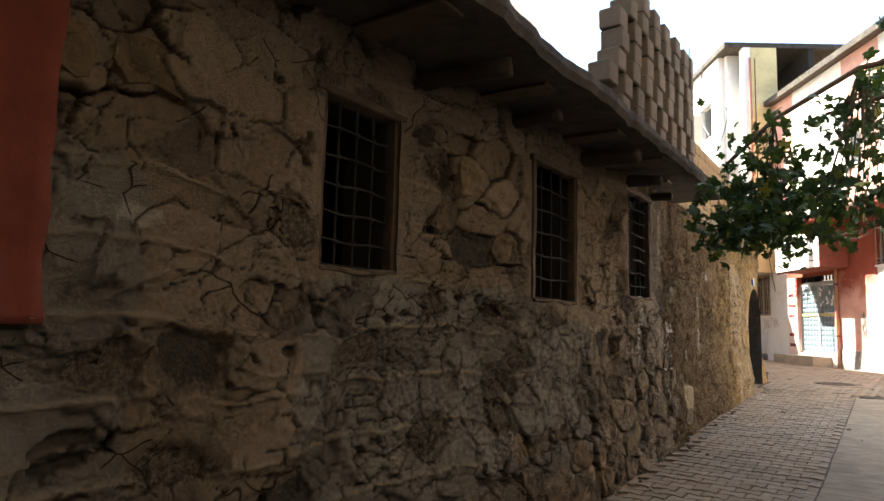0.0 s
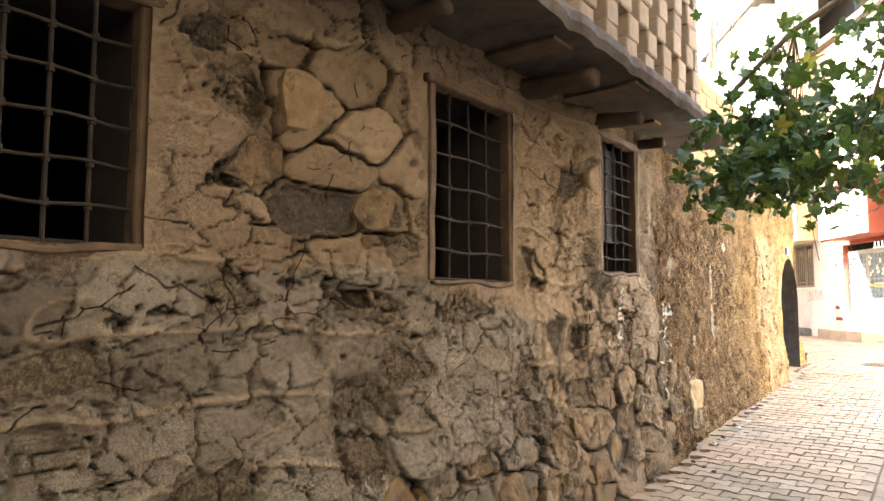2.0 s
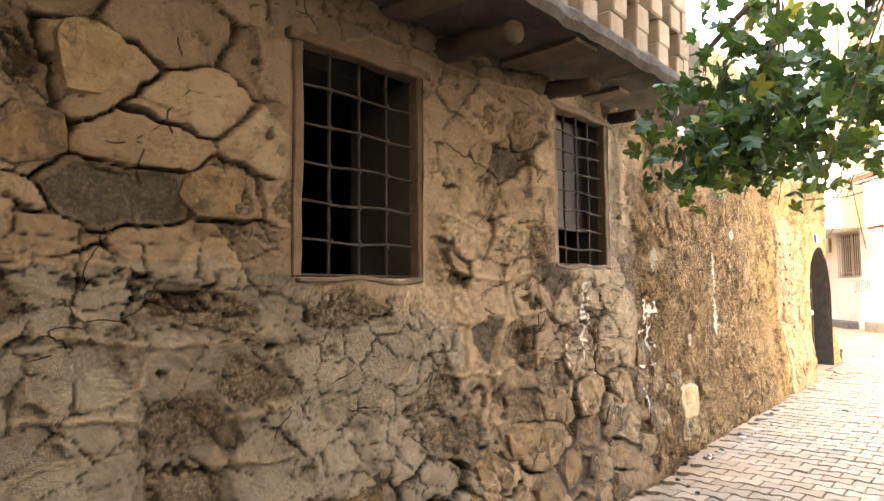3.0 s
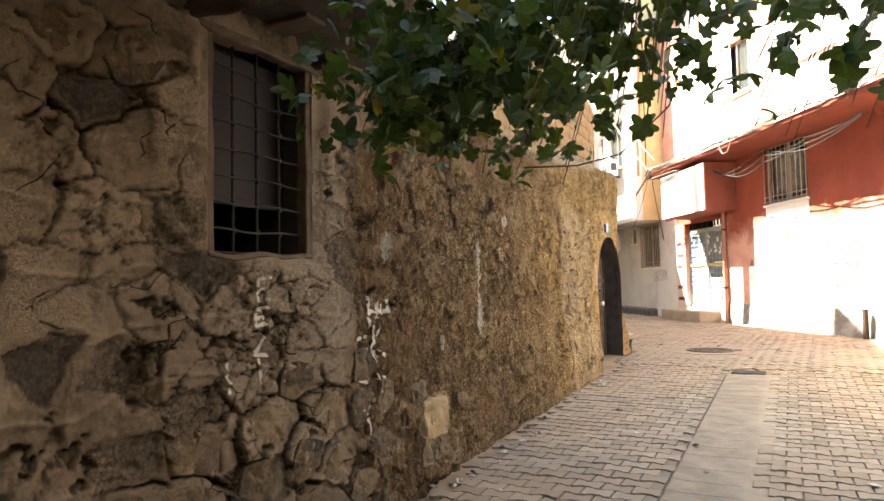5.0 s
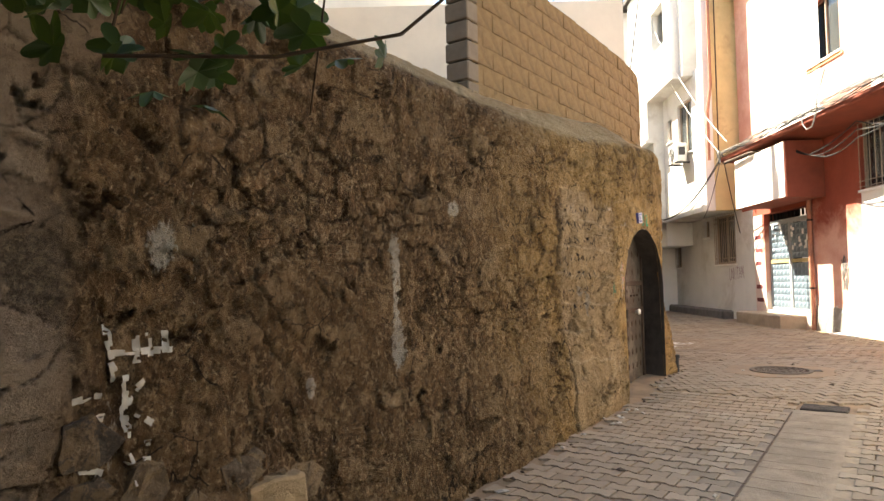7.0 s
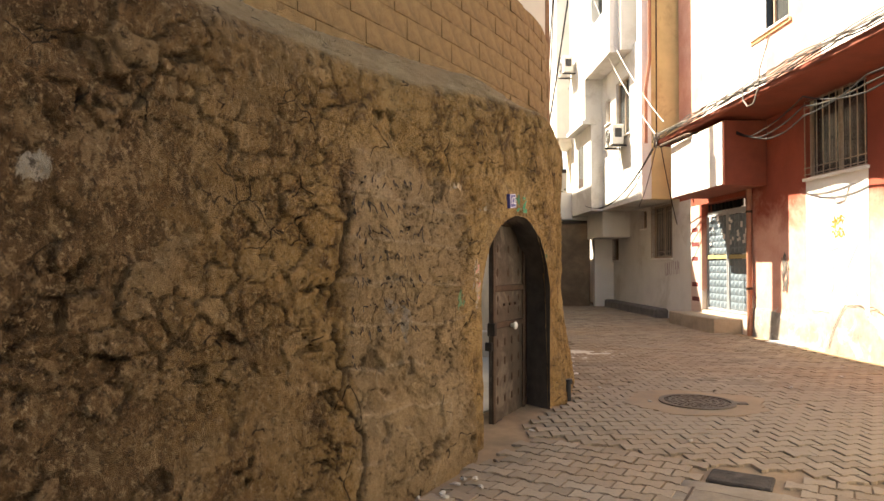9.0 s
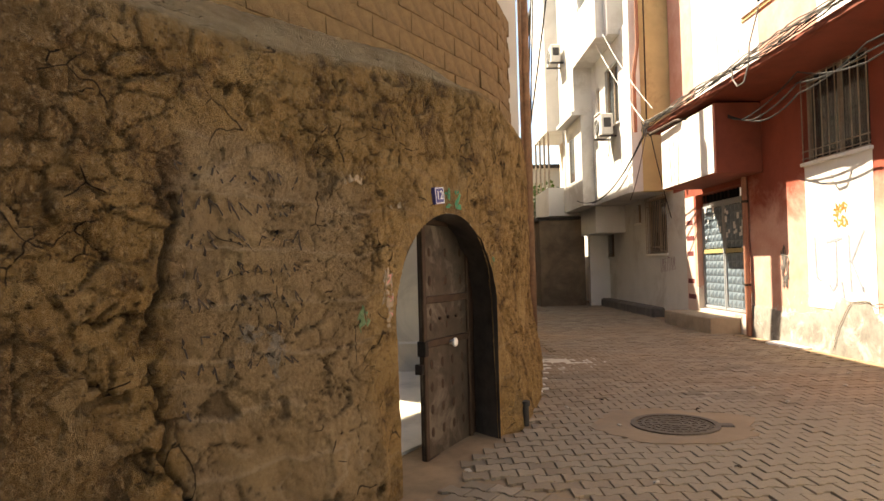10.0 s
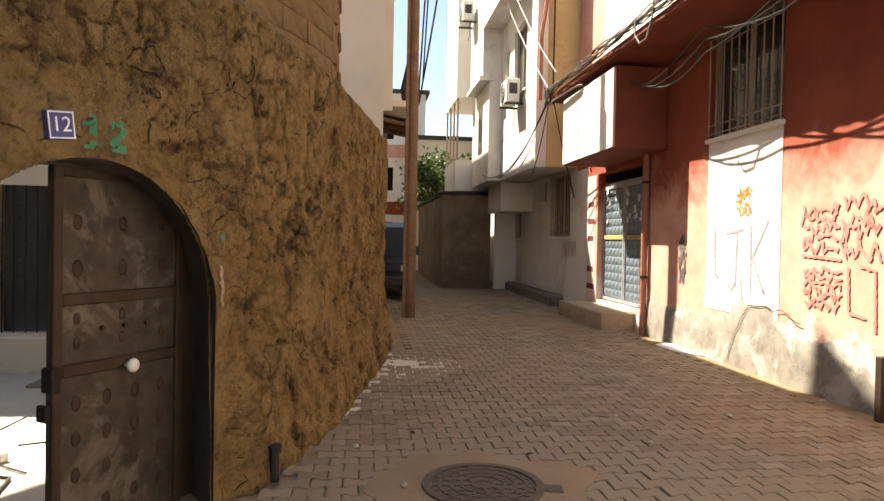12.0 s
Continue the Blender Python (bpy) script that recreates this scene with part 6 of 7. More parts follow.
def van():
    c = thing("van", HM @ pose(7.72, 26.4, 0.05), "dark dusty van parked beside the wall", "van")
    bm = bmesh.new()
    prof = [(0.0, 0.35), (-0.02, 0.75), (0.1, 0.95), (0.75, 1.08), (1.25, 1.85), (1.6, 1.98), (4.2, 1.95), (4.35, 1.7), (4.38, 0.4)]
    rings = []
    for x, k in ((-0.86, 0.97), (-0.8, 1.0), (0.8, 1.0), (0.86, 0.97)):
        rings.append([bm.verts.new((x, y, 0.35 + (z - 0.35) * k)) for y, z in prof])
    for p, q in zip(rings, rings[1:]):
        for k in range(len(prof)):
            j = (k + 1) % len(prof)
            bm.faces.new((p[k], p[j], q[j], q[k]))
    bm.faces.new(rings[0])
    bm.faces.new(rings[-1])
    part("body", bm, M["carpaint"], c)
    part("windscreen", one_box((-0.7, 0, 0), (0.7, 0.012, 0.8), 0, pose(0, 0.79, 1.12, -33, 0, 0)), M["glass"], c)
    part("bumper", one_box((-0.86, -0.1, 0.35), (0.86, 0.06, 0.6), 0.04), M["darkplastic"], c)
    for x in (-0.65, 0.65):
        part("headlight", one_box((x - 0.15, -0.035, 0.72), (x + 0.15, 0.03, 0.88), 0.02), M["plastic"], c)
    for x, s in ((-0.93, -1), (0.93, 1)):
        part("mirror", one_box((x - 0.1, 0.85, 1.12), (x + 0.1, 0.95, 1.36), 0.03), M["darkplastic"], c)
    for x in (-0.78, 0.78):
        for y in (0.75, 3.5):
            wheel = part("tyre", one_rod((x - 0.1, y, 0.32), (x + 0.1, y, 0.32), 0.32, 20), M["blackcable"], c)
            part("rim", one_rod((x - 0.105, y, 0.32), (x + 0.105, y, 0.32), 0.19, 14), M["steel"], wheel)


van()


# ---- lobed leaves, the vine over the lane and a far tree ----
def lobed(size):
    """Outline of a five-lobed leaf in its own plane, stalk at the origin."""
    out = []
    lobes = [(-2.2, 0.7), (-1.15, 0.92), (0.0, 1.05), (1.15, 0.92), (2.2, 0.7)]
    pts = [(0.0, 0.0)]
    for k, (a, r) in enumerate(lobes):
        for da, f in ((-0.36, 0.78), (-0.17, 0.95), (0.0, 1.0), (0.17, 0.95), (0.36, 0.78)):
            pts.append((math.sin(a + da) * r * f * size * 0.56, (0.45 + math.cos(a + da) * r * f * 0.55) * size))
        if k < 4:
            a2 = (a + lobes[k + 1][0]) / 2
            pts.append((math.sin(a2) * 0.58 * size * 0.5, (0.45 + math.cos(a2) * 0.58 * 0.55) * size))
    return pts


def leaf_cloud(places, rng):
    vs, fs = [], []
    for p, size, facing in places:
        pts = lobed(size)
        q = Euler((rng.uniform(-0.6, 0.6) + facing, rng.uniform(-0.7, 0.7), rng.uniform(0, 6.28))).to_matrix()
        k = len(vs)
        curl = rng.uniform(0.5, 1.6)
        vs.append(Vector(p) + q @ Vector((0, size * 0.42, 0.0)))
        for x, y in pts:
            vs.append(Vector(p) + q @ Vector((x, y, -curl * (x * x + 0.5 * (y - 0.4 * size) ** 2) / size)))
        n = len(pts)
        for i in range(n):
            fs.append((k, k + 1 + i, k + 1 + (i + 1) % n))
    return vs, fs


def vine():
    rng = random.Random(21)
    t = thing("vine_tree", pose(2.0, 8.4, float(ground_z(8.4))), "leafy lobed vine tree drooping over the lane", "tree")
    base = Vector((2.0, 8.4, float(ground_z(8.4))))
    part("trunk", tube([(0, 0, 0), (0.05, -0.1, 1.2), (0.0, -0.3, 2.6), (-0.2, -0.6, 3.9)], 0.11, 10, 0.6), M["bark"], t, "", True)
    limbs = [[(1.8, 7.8, 3.5), (0.9, 7.2, 3.7), (-0.1, 6.9, 3.5), (-0.8, 6.8, 3.1), (-1.2, 6.7, 2.7)],
             [(1.8, 7.8, 3.5), (1.1, 7.5, 3.5), (0.3, 7.4, 3.4), (-0.4, 7.2, 3.2)],
             [(1.8, 7.8, 3.5), (1.5, 7.1, 3.6), (1.2, 6.5, 3.4)]]
    places = []
    for l in limbs:
        part("limb", tube([Vector(p) - base for p in l], 0.035, 7, 0.5), M["bark"], t, "", True)
    def bottom(x):
        return float(np.interp(x, (-1.35, -1.1, -0.7, -0.3, 0.1, 0.6, 1.2, 1.8), (1.95, 1.76, 1.66, 1.72, 1.84, 1.8, 1.85, 2.0)))
    tips = [(-1.3, 6.45, 1.88), (-1.1, 6.6, 1.85), (-0.95, 6.5, 1.74), (-0.8, 6.6, 1.7), (-0.62, 6.5, 1.66), (-0.5, 6.75, 1.72), (-0.75, 6.9, 1.85), (-1.0, 7.0, 2.1), (-1.15, 7.1, 2.4), (-0.9, 6.8, 2.3), (-1.2, 6.6, 2.5), (-0.6, 7.0, 2.2)]
    tips += [(rng.uniform(-0.35, 0.62), rng.uniform(6.7, 7.4), 1.84 + abs(rng.gauss(0, 0.2))) for k in range(24)]
    for k in range(62):
        x = rng.uniform(-1.4, -0.3) if k < 22 else rng.uniform(-0.4, 1.9)
        tips.append((x, rng.uniform(6.3, 7.5), bottom(x) + abs(rng.gauss(0, 0.36))))
    for k, tip in enumerate(tips):
        l = limbs[0] if tip[0] < 0.4 or k % 2 else limbs[1 + k % 2]
        a = Vector(min(l, key=lambda p: abs(p[0] - tip[0] - 0.3) + 0.3 * abs(p[1] - tip[1])))
        b = Vector(tip)
        if a.z < b.z + 0.2:
            a.z = b.z + 0.5
        mid = (a + b) / 2 + Vector((0.1, 0.05, 0.15))
        pts = [a * (1 - f) ** 2 + mid * 2 * f * (1 - f) + b * f * f for f in np.linspace(0, 1, 9)]
        part("twig", tube([p - base for p in pts], 0.005, 5, 0.45), M["bark"], t)
        dense = 34 if k < 12 else 20 if tip[0] < -0.35 else 15
        for i in range(dense):
            f = rng.uniform(0.25, 1.0) if i else 1.0
            p = pts[min(8, int(f * 8))] + Vector((rng.gauss(0, 0.13), rng.gauss(0, 0.13), rng.gauss(0, 0.09)))
            if -0.5 < p.x < 1.0 and p.z < 1.78:
                p.z = 1.8 + rng.uniform(0, 0.15)
            p.z = max(p.z, 1.64)
            if p.y > 7.25 and p.z < 2.7:
                continue
            if p.z > 2.45 and rng.random() < 0.7:
                continue
            places.append((p - base, rng.uniform(0.075, 0.145), rng.choice((0.4, 1.1, 1.5, 2.0))))
    for k in range(150):
        places.append((Vector((rng.gauss(-1.0, 0.24), rng.gauss(6.5, 0.17), max(1.7, rng.gauss(1.98, 0.13)))) - base, rng.uniform(0.08, 0.15), rng.choice((0.4, 1.1, 1.5, 2.0))))
    for k in range(230):
        places.append((Vector((max(-1.35, rng.gauss(-0.9, 0.28)), rng.uniform(6.45, 7.45), rng.uniform(1.84, 2.6))) - base, rng.uniform(0.09, 0.16), rng.choice((0.4, 1.1, 1.5, 2.0))))
    # extra leaves above the view, added to keep skylight off the wall
    for k in range(560):
        p = Vector((rng.uniform(-0.1, 1.6), rng.uniform(6.6, 9.2), rng.uniform(3.3, 4.1)))
        if p.y < 7.2 and p.x < 0.3:
            continue
        p.z -= 0.25 * abs(p.y - 7.4) * rng.random()
        places.append((p - base, rng.uniform(0.1, 0.17), rng.choice((0.2, 0.6, 1.1, 1.6))))
    ob = part("foliage", leaf_cloud(places, rng), M["leaf"], t, "dark green lobed leaves with a few yellowing")
    ob["kind"] = "stuff"
    pts = [(-0.72, 6.85, 1.75), (-0.55, 7.1, 1.78), (-0.4, 7.3, 1.85), (-0.2, 7.5, 2.1), (-0.1, 7.55, 2.5), (0.0, 7.4, 3.2)]
    part("twig", tube([Vector(p) - base for p in pts], 0.004, 6, 1.2), M["bark"], t)


vine()


def far_tree():
    rng = random.Random(5)
    t = thing("tree", HM @ pose(10.6, 41.2, 0.0), "leafy green tree above the far wall", "tree")
    part("trunk", tube([(0, 0, 0), (0.05, 0, 1.5), (0, 0.1, 3.2)], 0.16, 8, 0.6), M["bark"], t, "", True)
    places = []
    for k in range(26):
        a, r = rng.uniform(0, 6.28), rng.uniform(0.2, 1.5)
        tip = Vector((r * math.cos(a), r * math.sin(a), rng.uniform(3.2, 5.6) - 0.3 * r))
        part("limb", tube([(0, 0.1, 2.6), (tip.x * 0.5, tip.y * 0.5, tip.z * 0.75 + 0.4), tip], 0.035, 5, 0.3), M["bark"], t)
        for i in range(70):
            places.append((tip + Vector((rng.gauss(0, 0.32), rng.gauss(0, 0.32), rng.gauss(0, 0.25))), rng.uniform(0.12, 0.24), rng.uniform(0, 2)))
    part("foliage", leaf_cloud(places, rng), M["leaf"], t)["kind"] = "stuff"


far_tree()


def plinth_crack():
    line = [(18.02, 0.1), (18.0, 0.24), (17.9, 0.46), (17.78, 0.64), (17.7, 0.75), (17.62, 0.86), (17.47, 0.85), (17.28, 0.87), (17.1, 0.84), (16.96, 0.87), (16.8, 0.8), (16.54, 0.71)]
    rng = random.Random(6)
    pts = []
    for (a, b), (c, d) in zip(line, line[1:]):
        pts += [(a + (c - a) * k / 3 + rng.uniform(-0.014, 0.014), b + (d - b) * k / 3 + rng.uniform(-0.012, 0.012)) for k in range(3)]
    v, f = stroke(pts, 0.013, FRONT - 0.058)
    v = [(x + 0.034 * min(z / 0.85, 1), y, z) for x, y, z in v]
    tagged(obj("wall_crack", (v, f), M["darklitter"], HM), "dark open crack in the crumbling plaster plinth", "crack")
    # white sheet in place of the sunlit strip at the wall's foot
    sheet("pavement_spill", blob(12.0, 19.2, 0.26, 0.55, 7.0), 0.064, M["white"], "pale patch that stands for sunlight on the paving", "spill", 0.03, HM)


# ---- manhole, channel, apron, litter ----
MH = Vector((8.08, 14.03, 0.0))


def disc(bm, r0, r1, z0, z1, n=40):
    for k in range(n):
        a, b = 2 * math.pi * k / n, 2 * math.pi * (k + 1) / n
        p = [(r0 * math.cos(a), r0 * math.sin(a)), (r1 * math.cos(a), r1 * math.sin(a)), (r1 * math.cos(b), r1 * math.sin(b)), (r0 * math.cos(b), r0 * math.sin(b))]
        top = [bm.verts.new((*q, z1)) for q in p]
        low = [bm.verts.new((*q, z0)) for q in p]
        bm.faces.new(top)
        bm.faces.new((low[1], low[2], top[2], top[1]))
        if r0:
            bm.faces.new((low[0], low[3], top[3], top[0]))


def manhole():
    m = thing("manhole_cover", HM @ pose(MH.x, MH.y, 0.058), "round rusted cast-iron manhole cover with raised rings", "manhole cover")
    bm = bmesh.new()
    disc(bm, 0.335, 0.385, -0.02, 0.012)
    part("frame", bm, M["castiron"], m)
    bm = bmesh.new()
    disc(bm, 0.001, 0.328, -0.02, 0.002)
    lid = part("lid", bm, M["castiron"], m)
    for r in (0.06, 0.13, 0.2, 0.27):
        bm = bmesh.new()
        disc(bm, r, r + 0.018, 0.0, 0.009)
        part("ring", bm, M["castiron"], lid)
    for r, n in ((0.1, 8), (0.165, 12), (0.24, 18), (0.302, 26)):
        for k in range(n):
            a = 2 * math.pi * k / n
            part("rib", one_box((r - 0.022, -0.009, 0.0), (r + 0.022, 0.009, 0.008), 0, pose(0, 0, 0, 0, 0, math.degrees(a))), M["castiron"], lid)
    part("hinge", one_box((0.37, -0.06, -0.01), (0.5, 0.05, 0.012), 0.01, pose(0, 0, 0, 0, 0, -12)), M["castiron"], m)


manhole()


def sheet(name, outline, z, mat, label, cat, thick=0.03, m=None):
    bm = bmesh.new()
    f = bm.faces.new([bm.verts.new((x, y, z if z is not None else float(ground_z(y)) + 0.004)) for x, y in outline])
    r = bmesh.ops.extrude_face_region(bm, geom=[f])
    bmesh.ops.translate(bm, verts=[v for v in r["geom"] if isinstance(v, bmesh.types.BMVert)], vec=(0, 0, -thick))
    return setting(obj(name, bm, mat, m), label, cat)


def blob(cx, cy, rx, ry, seed, n=48):
    out = []
    for k in range(n):
        a = 2 * math.pi * k / n
        f = 1 + 0.28 * noise.noise(Vector((math.cos(a) * 1.6, math.sin(a) * 1.6, seed))) + 0.1 * noise.noise(Vector((math.cos(a) * 7, math.sin(a) * 7, seed)))
        out.append((cx + rx * f * math.cos(a), cy + ry * f * math.sin(a)))
    return out


plinth_crack()
edge = blob(MH.x, MH.y, 0.72, 0.62, 2.0)
sheet("pavement_apron", edge, 0.056, M["apron"], "dusty cement apron round the manhole cover", "pavement", 0.05, HM)


def channel():
    ys = spaced(-8.0, 13.64, 0.06)
    prof = [(-0.68, -0.03), (-0.67, -0.006), (-0.5, -0.004), (-0.4, 0.0), (-0.32, -0.003), (-0.2, 0.0), (-0.05, 0.0), (0.12, -0.006), (0.13, -0.03)]
    vs, fs = [], []
    for y in ys:
        for k, (x, z) in enumerate(prof):
            w = 0.012 * noise.noise(Vector((0, y * 1.1, 0)))
            h = 0.008 * noise.noise(Vector((x * 4, y * 5, 1))) if 2 < k < 7 else 0
            vs.append((x + w, float(y), float(ground_z(y)) + z + h))
    n = len(prof)
    for i in range(len(ys) - 1):
        for k in range(n - 1):
            a = i * n + k
            fs.append((a, a + 1, a + n + 1, a + n))
    bm = bmesh.new()
    for i, y in enumerate(np.arange(-3.0, 13.4, 0.3)):
        w = 0.012 * noise.noise(Vector((0, y * 1.1, 0)))
        bm.faces.new([bm.verts.new((-0.512 + w + q, float(y) + r, float(ground_z(y + r)) + 0.0065)) for q, r in ((-0.009, 0), (0.009, 0), (0.009, 0.29), (-0.009, 0.29))])
    rng = random.Random(17)
    y = -2.6
    while y < 13.5:
        xs = np.linspace(-0.492, -0.055, 7)
        zig = [y + 0.04 * noise.noise(Vector((x * 5, y, 3))) for x in xs]
        for p, q, u, v in zip(xs, xs[1:], zig, zig[1:]):
            g = 0.003 + 0.004 * rng.random()
            bm.faces.new([bm.verts.new((a, b + c, float(ground_z(b)) + 0.0105)) for a, b, c in ((p, u, -g), (q, v, -g), (q, v, g), (p, u, g))])
        y += rng.uniform(0.14, 0.4)
    setting(obj("pavement_groove", bm, M["darklitter"]), "dark dirt-filled joint beside the gutter", "joint")
    setting(obj("pavement_channel", (vs, fs), M["channel"], None, True), "cracked cement gutter channel down the lane", "gutter")
    bm = one_box((-0.47, 13.66, -0.03), (-0.06, 13.95, 0.024), 0.01)
    setting(obj("pavement_grate", bm, M["slab"]), "dark cement cover at the end of the gutter", "cover")


channel()


def paver_shape(gap=0.005):
    h = [(-0.1, -0.0825), (-0.066, -0.0825), (-0.034, -0.0575), (0.034, -0.0575), (0.066, -0.0825), (0.1, -0.0825)]
    pts = h + [(-x, -y) for x, y in h]
    return [(x - math.copysign(gap, x), y - math.copysign(gap, y)) for x, y in pts]


def pavers():
    shape = paver_shape()
    n = len(shape)
    rng = random.Random(8)
    near, rest = [], []
    c, s = math.cos(radians(TURN)), math.sin(radians(TURN))
    def place(x, y, ang):
        g = float(ground_z(y)) + rng.gauss(0, 0.0022) + 0.012 * (noise.noise(Vector((x * 0.8, y * 0.8, 0))))
        spot = (x, y, g, ang + rng.gauss(0, 0.012), rng.gauss(0, 0.012), rng.gauss(0, 0.012))
        inside = 14.6 < y < 17.4 and -1.9 < x < 0.9 and len(near) < 300
        (near if inside else rest).append(spot)
    for j in range(-20, 102):
        y = j * 0.14
        if y > 14.05:
            break
        for i in range(-12, 14):
            x = i * 0.2 + (0.1 if j % 2 else 0)
            if x < float(wall_x(y)) + 0.2 + 0.1 * noise.noise(Vector((0, y, 5))) or -0.6 < x < 0.04 or x > 1.55:
                continue
            if y < 2.5 and x < -0.8:
                continue
            place(x, y, 0.0)
    for j in range(40, 240):
        v = j * 0.14
        for i in range(25, 62):
            u = i * 0.2 + (0.1 if j % 2 else 0)
            x, y = c * u - s * v, s * u + c * v
            if y < 14.12 or u > 11.75 or x > 2.6 or u < 7.95 and y > 20.3:
                continue
            if y < 20.4 and x < float(wall_x(y)) + 0.18 + 0.12 * noise.noise(Vector((0, y, 5))):
                continue
            if ((u - MH.x) / 0.6) ** 2 + ((v - MH.y) / 0.52) ** 2 < 1 or -0.6 < x < 0.02 and y < 14.05:
                continue
            place(x, y, radians(TURN))
    me = bpy.data.meshes.new("paver")
    low = [(x, y, -0.03) for x, y in shape]
    rim = [(x, y, -0.003) for x, y in shape]
    top = [(x * 0.97, y * 0.965, 0.001) for x, y in shape]
    faces = [tuple(range(2 * n, 3 * n))] + [(k, (k + 1) % n, n + (k + 1) % n, n + k) for k in range(n)] + [(n + k, n + (k + 1) % n, 2 * n + (k + 1) % n, 2 * n + k) for k in range(n)]
    me.from_pydata(low + rim + top, [], faces)
    me.materials.append(M["paver"])
    road = setting(new("pavement_lane"), "lane paved with dusty interlocking concrete pavers", "pavement")
    for x, y, z, a, p, q in near:
        o = new("paver", me)
        o.location, o.rotation_euler, o.parent = (x, y, z), (p, q, a), road
    V = np.array(low + rim + top)
    vs, fs = [], []
    for k, (x, y, z, a, p, q) in enumerate(rest):
        R = np.array(Euler((p, q, a)).to_matrix())
        vs.append(V @ R.T + (x, y, z))
        b = k * 3 * n
        fs += [tuple(i + b for i in f) for f in faces]
    m2 = bpy.data.meshes.new("paving_field")
    m2.from_pydata(np.concatenate(vs).tolist(), [], fs)
    m2.materials.append(M["paver"])
    o = tagged(new("paving_field", m2), kind="stuff")
    o.parent = road


def litter():
    rng = random.Random(17)
    spots = [(-1.95, 8.2), (-1.8, 8.5), (-1.9, 9.3), (-1.75, 8.9), (-1.5, 8.3), (-0.45, 9.9), (-0.3, 9.2), (-2.0, 12.4), (-1.9, 13.3), (-2.0, 14.2), (-2.1, 16.4), (-1.9, 16.9), (-1.4, 15.9), (-0.9, 23.4), (-0.6, 23.0), (0.5, 21.6), (0.9, 20.9), (-0.3, 15.1), (0.3, 18.8), (1.1, 19.9), (-4.4, 24.4)]
    spots += [(float(wall_x(y)) + 0.24 + abs(rng.gauss(0, 0.12)), y) for y in (rng.uniform(5.5, 13.2) for _ in range(34))]
    spots += [(rng.uniform(-1.6, 0.9), rng.uniform(8.0, 22.0)) for _ in range(16)]
    for k, (x, y) in enumerate(spots):
        size = rng.uniform(0.45, 1.1)
        bm = bmesh.new()
        n = rng.randint(5, 7)
        ring = [bm.verts.new((size * rng.uniform(0.6, 1.2) * 0.045 * math.cos(6.28 * i / n), size * rng.uniform(0.5, 1.1) * 0.03 * math.sin(6.28 * i / n), rng.uniform(0, 0.012))) for i in range(n)]
        c = bm.verts.new((0, 0, 0.018))
        for i in range(n):
            bm.faces.new((ring[i], ring[(i + 1) % n], c))
        r = bmesh.ops.extrude_face_region(bm, geom=bm.faces[:])
        bmesh.ops.translate(bm, verts=[v for v in r["geom"] if isinstance(v, bmesh.types.BMVert)], vec=(0, 0, -0.006))
        dark = k % 3 == 2
        tagged(obj("leaf_scrap" if dark else "paper_scrap", bm, M["darklitter" if dark else "litter"], pose(x, y, float(ground_z(y)) + 0.012, 0, 0, rng.uniform(0, 360))), "dry curled leaf on the paving" if dark else "crumpled pale paper scrap on the paving", "litter", "litter")


litter()


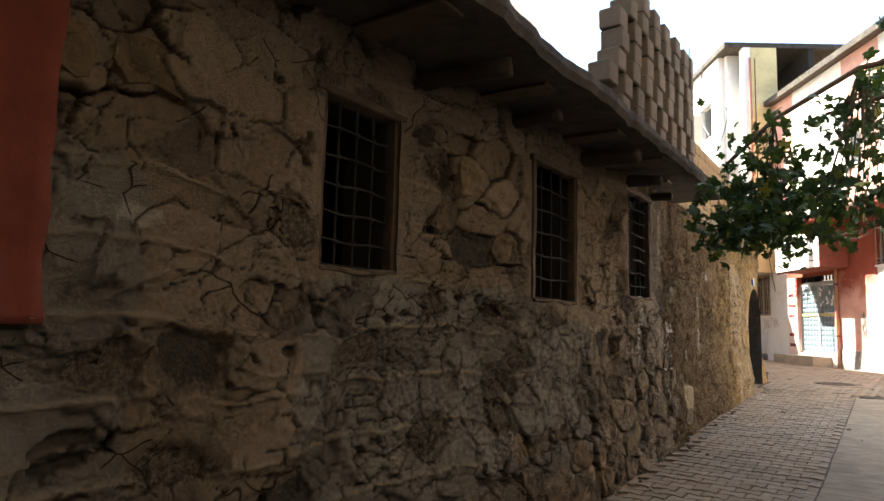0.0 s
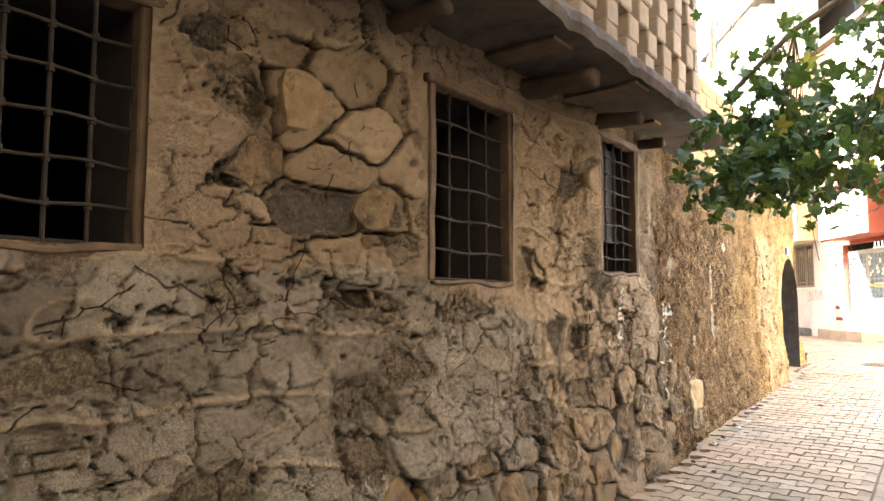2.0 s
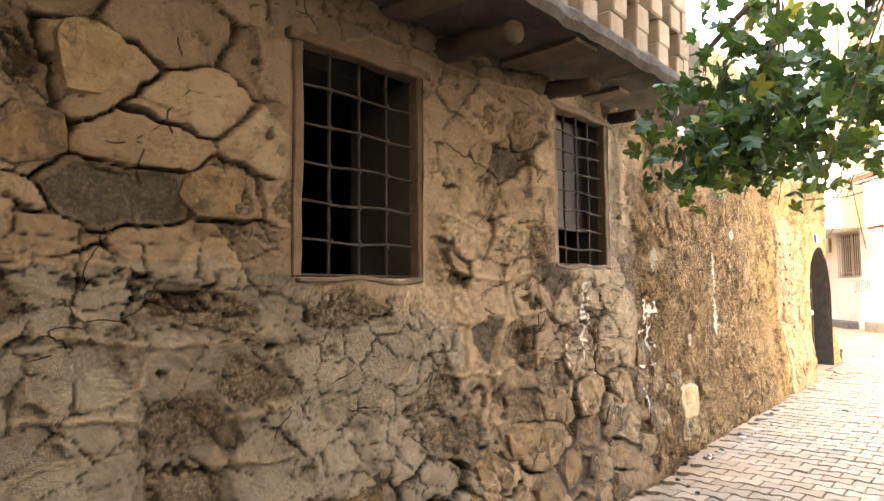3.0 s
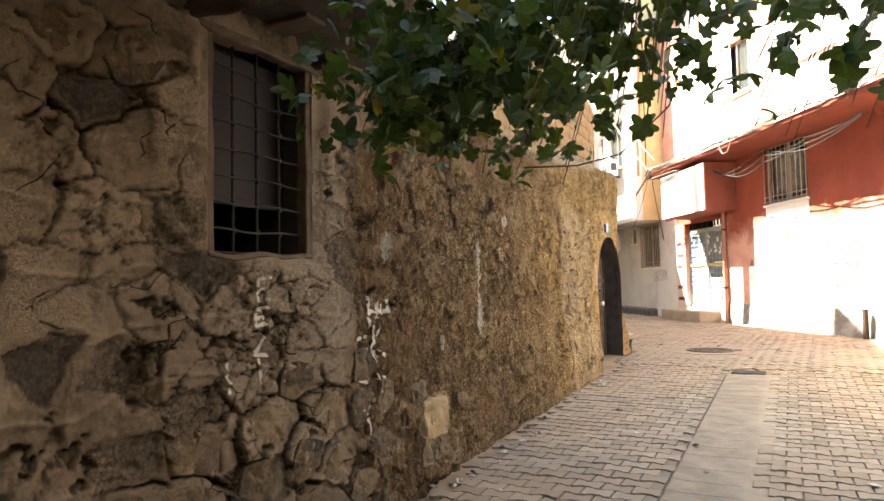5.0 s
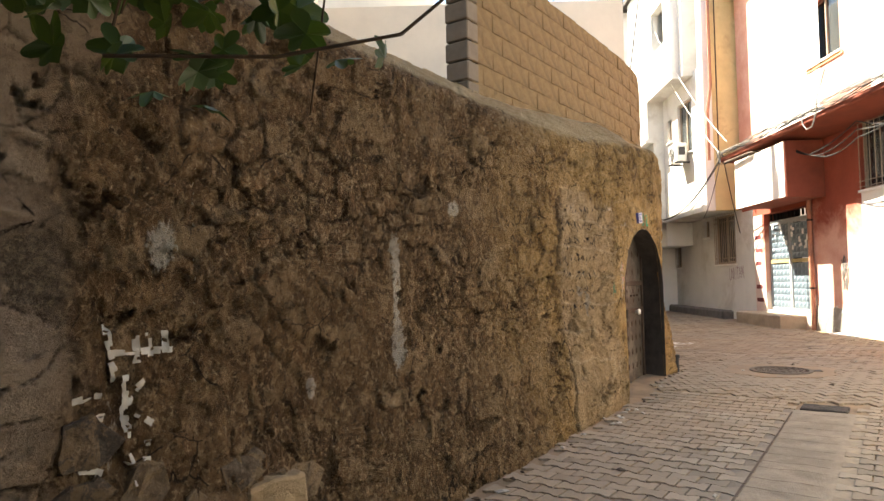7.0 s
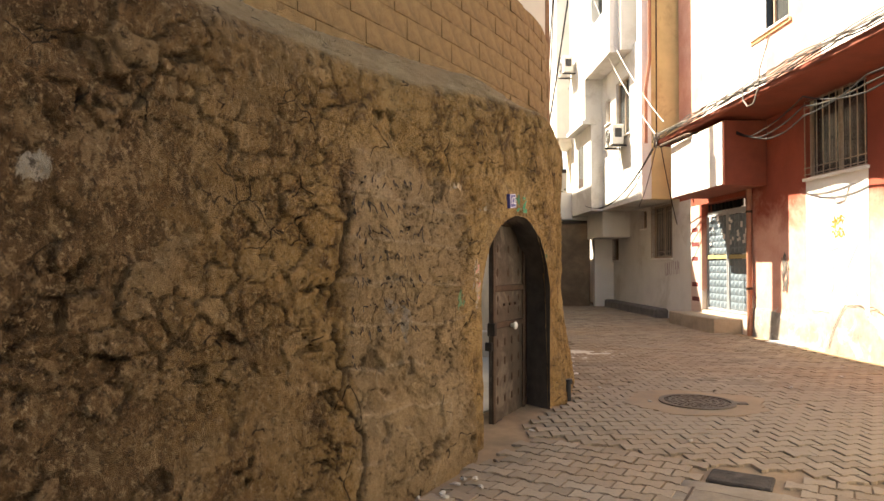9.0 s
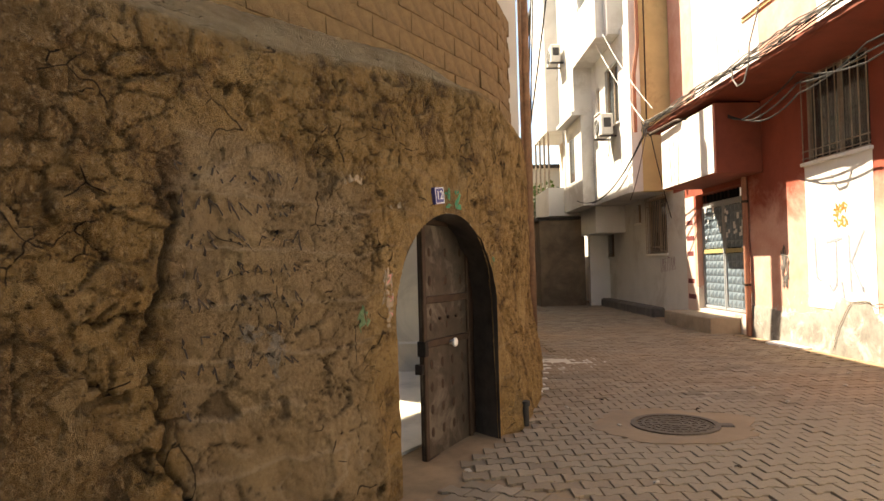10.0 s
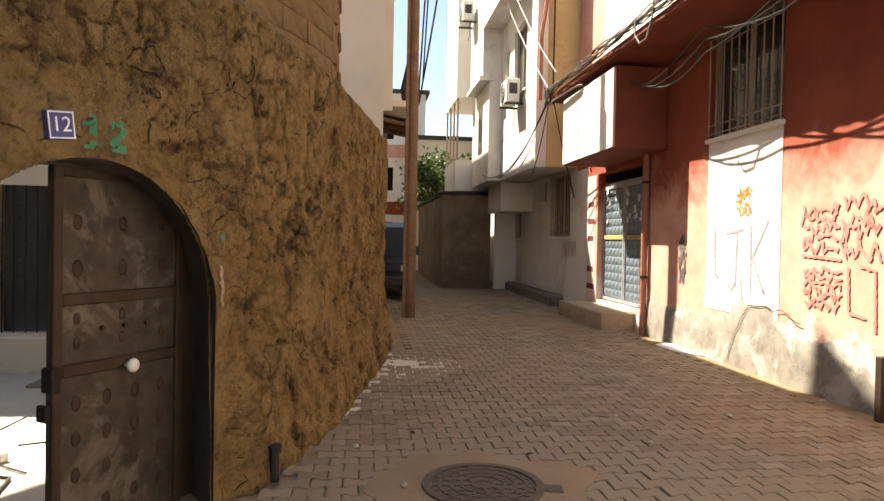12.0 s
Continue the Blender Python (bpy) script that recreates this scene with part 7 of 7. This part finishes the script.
# ---- rubble stones in the old wall ----
def stones():
    I, J = (q.ravel().astype(float) for q in np.meshgrid(np.arange(2, 34), np.arange(-3, 12), indexing="ij"))
    U, V = stone_seed(I, J)
    bare = zones(U, V)[0]
    ok = (bare > 0.5) & (lattice(I, J, 19) < np.where(V > 1.2, 0.22, 0.85)) & (U < 8.6) & (V > ground_z(U) + 0.1) & (V < 2.45) & (near_openings(U, V) < 0.05)
    order = [k for k in np.argsort(-bare) if ok[k]][:290]
    rng = random.Random(12)
    n = 11
    rays, lifts = [], []
    for k in order:
        i, j, u, v = I[k], J[k], U[k], V[k]
        di, dj = (q.ravel() for q in np.meshgrid(np.arange(-2, 3), np.arange(-1, 2), indexing="ij"))
        far = (di != 0) | (dj != 0)
        su, sv = stone_seed(i + di[far], j + dj[far])
        ex, ez = su - u, (sv - v) * 1.6
        pts = []
        for q in range(n):
            a = 2 * math.pi * (q + rng.uniform(-0.35, 0.35)) / n
            du, dv = math.cos(a), math.sin(a)
            dot = du * ex + dv * 1.6 * ez
            r = min(0.21, float(np.min(np.where(dot > 1e-6, (ex * ex + ez * ez) / 2 / np.maximum(dot, 1e-6), 9)))) * rng.uniform(0.74, 1.02)
            pts.append((du * r, dv * r))
        rays.append(pts)
        lifts.append(rng.uniform(0.004, 0.02))
    R = np.array(rays)
    scale = np.array([1.0, 0.88, 0.5])
    Y = U[order][:, None, None] + R[:, None, :, 0] * scale[None, :, None]
    Z = V[order][:, None, None] + R[:, None, :, 1] * scale[None, :, None]
    base = wall_x(Y) + relief(Y, Z)[0]
    heart = wall_x(U[order]) + relief(U[order], V[order])[0]
    fs = [(q * n + k, q * n + (k + 1) % n, (q + 1) * n + (k + 1) % n, (q + 1) * n + k) for q in range(2) for k in range(n)] + [(2 * n + k, 2 * n + (k + 1) % n, 3 * n) for k in range(n)]
    for s, k in enumerate(order):
        vs = []
        for q, h in enumerate((None, 0.75, 1.0)):
            for m in range(n):
                out = -0.03 if h is None else h * lifts[s]
                vs.append((0.5 * (base[s, q, m] + heart[s]) + out + rng.uniform(-0.01, 0.01), Y[s, q, m], Z[s, q, m]))
        vs.append((heart[s] + lifts[s] * rng.uniform(0.8, 1.2), U[k], V[k]))
        o = obj("stone", (vs, fs), M["stone"])
        o.parent = wall_b if U[k] > LEDGE_Y else wall_a


def pale_block():
    """A pale squared stone set low in the yard wall."""
    bm = one_box((-0.16, -0.16, -0.14), (0.014, 0.18, 0.14), 0.015)
    bmesh.ops.subdivide_edges(bm, edges=[e for e in bm.edges if e.calc_length() > 0.1], cuts=4, use_grid_fill=True)
    for v in bm.verts:
        v.co += Vector((noise.noise(v.co * 7), noise.noise(v.co * 6 + Vector((3, 0, 0))), noise.noise(v.co * 6 + Vector((0, 5, 0))))) * 0.035
    o = obj("stone", bm, M["palestone"], pose(float(wall_x(8.35)) + float(relief(np.array([8.35]), np.array([0.3]))[0][0]), 8.35, 0.29))
    o.parent = wall_b
    tagged(o, "pale ochre squared stone")


stones()
pale_block()
pavers()
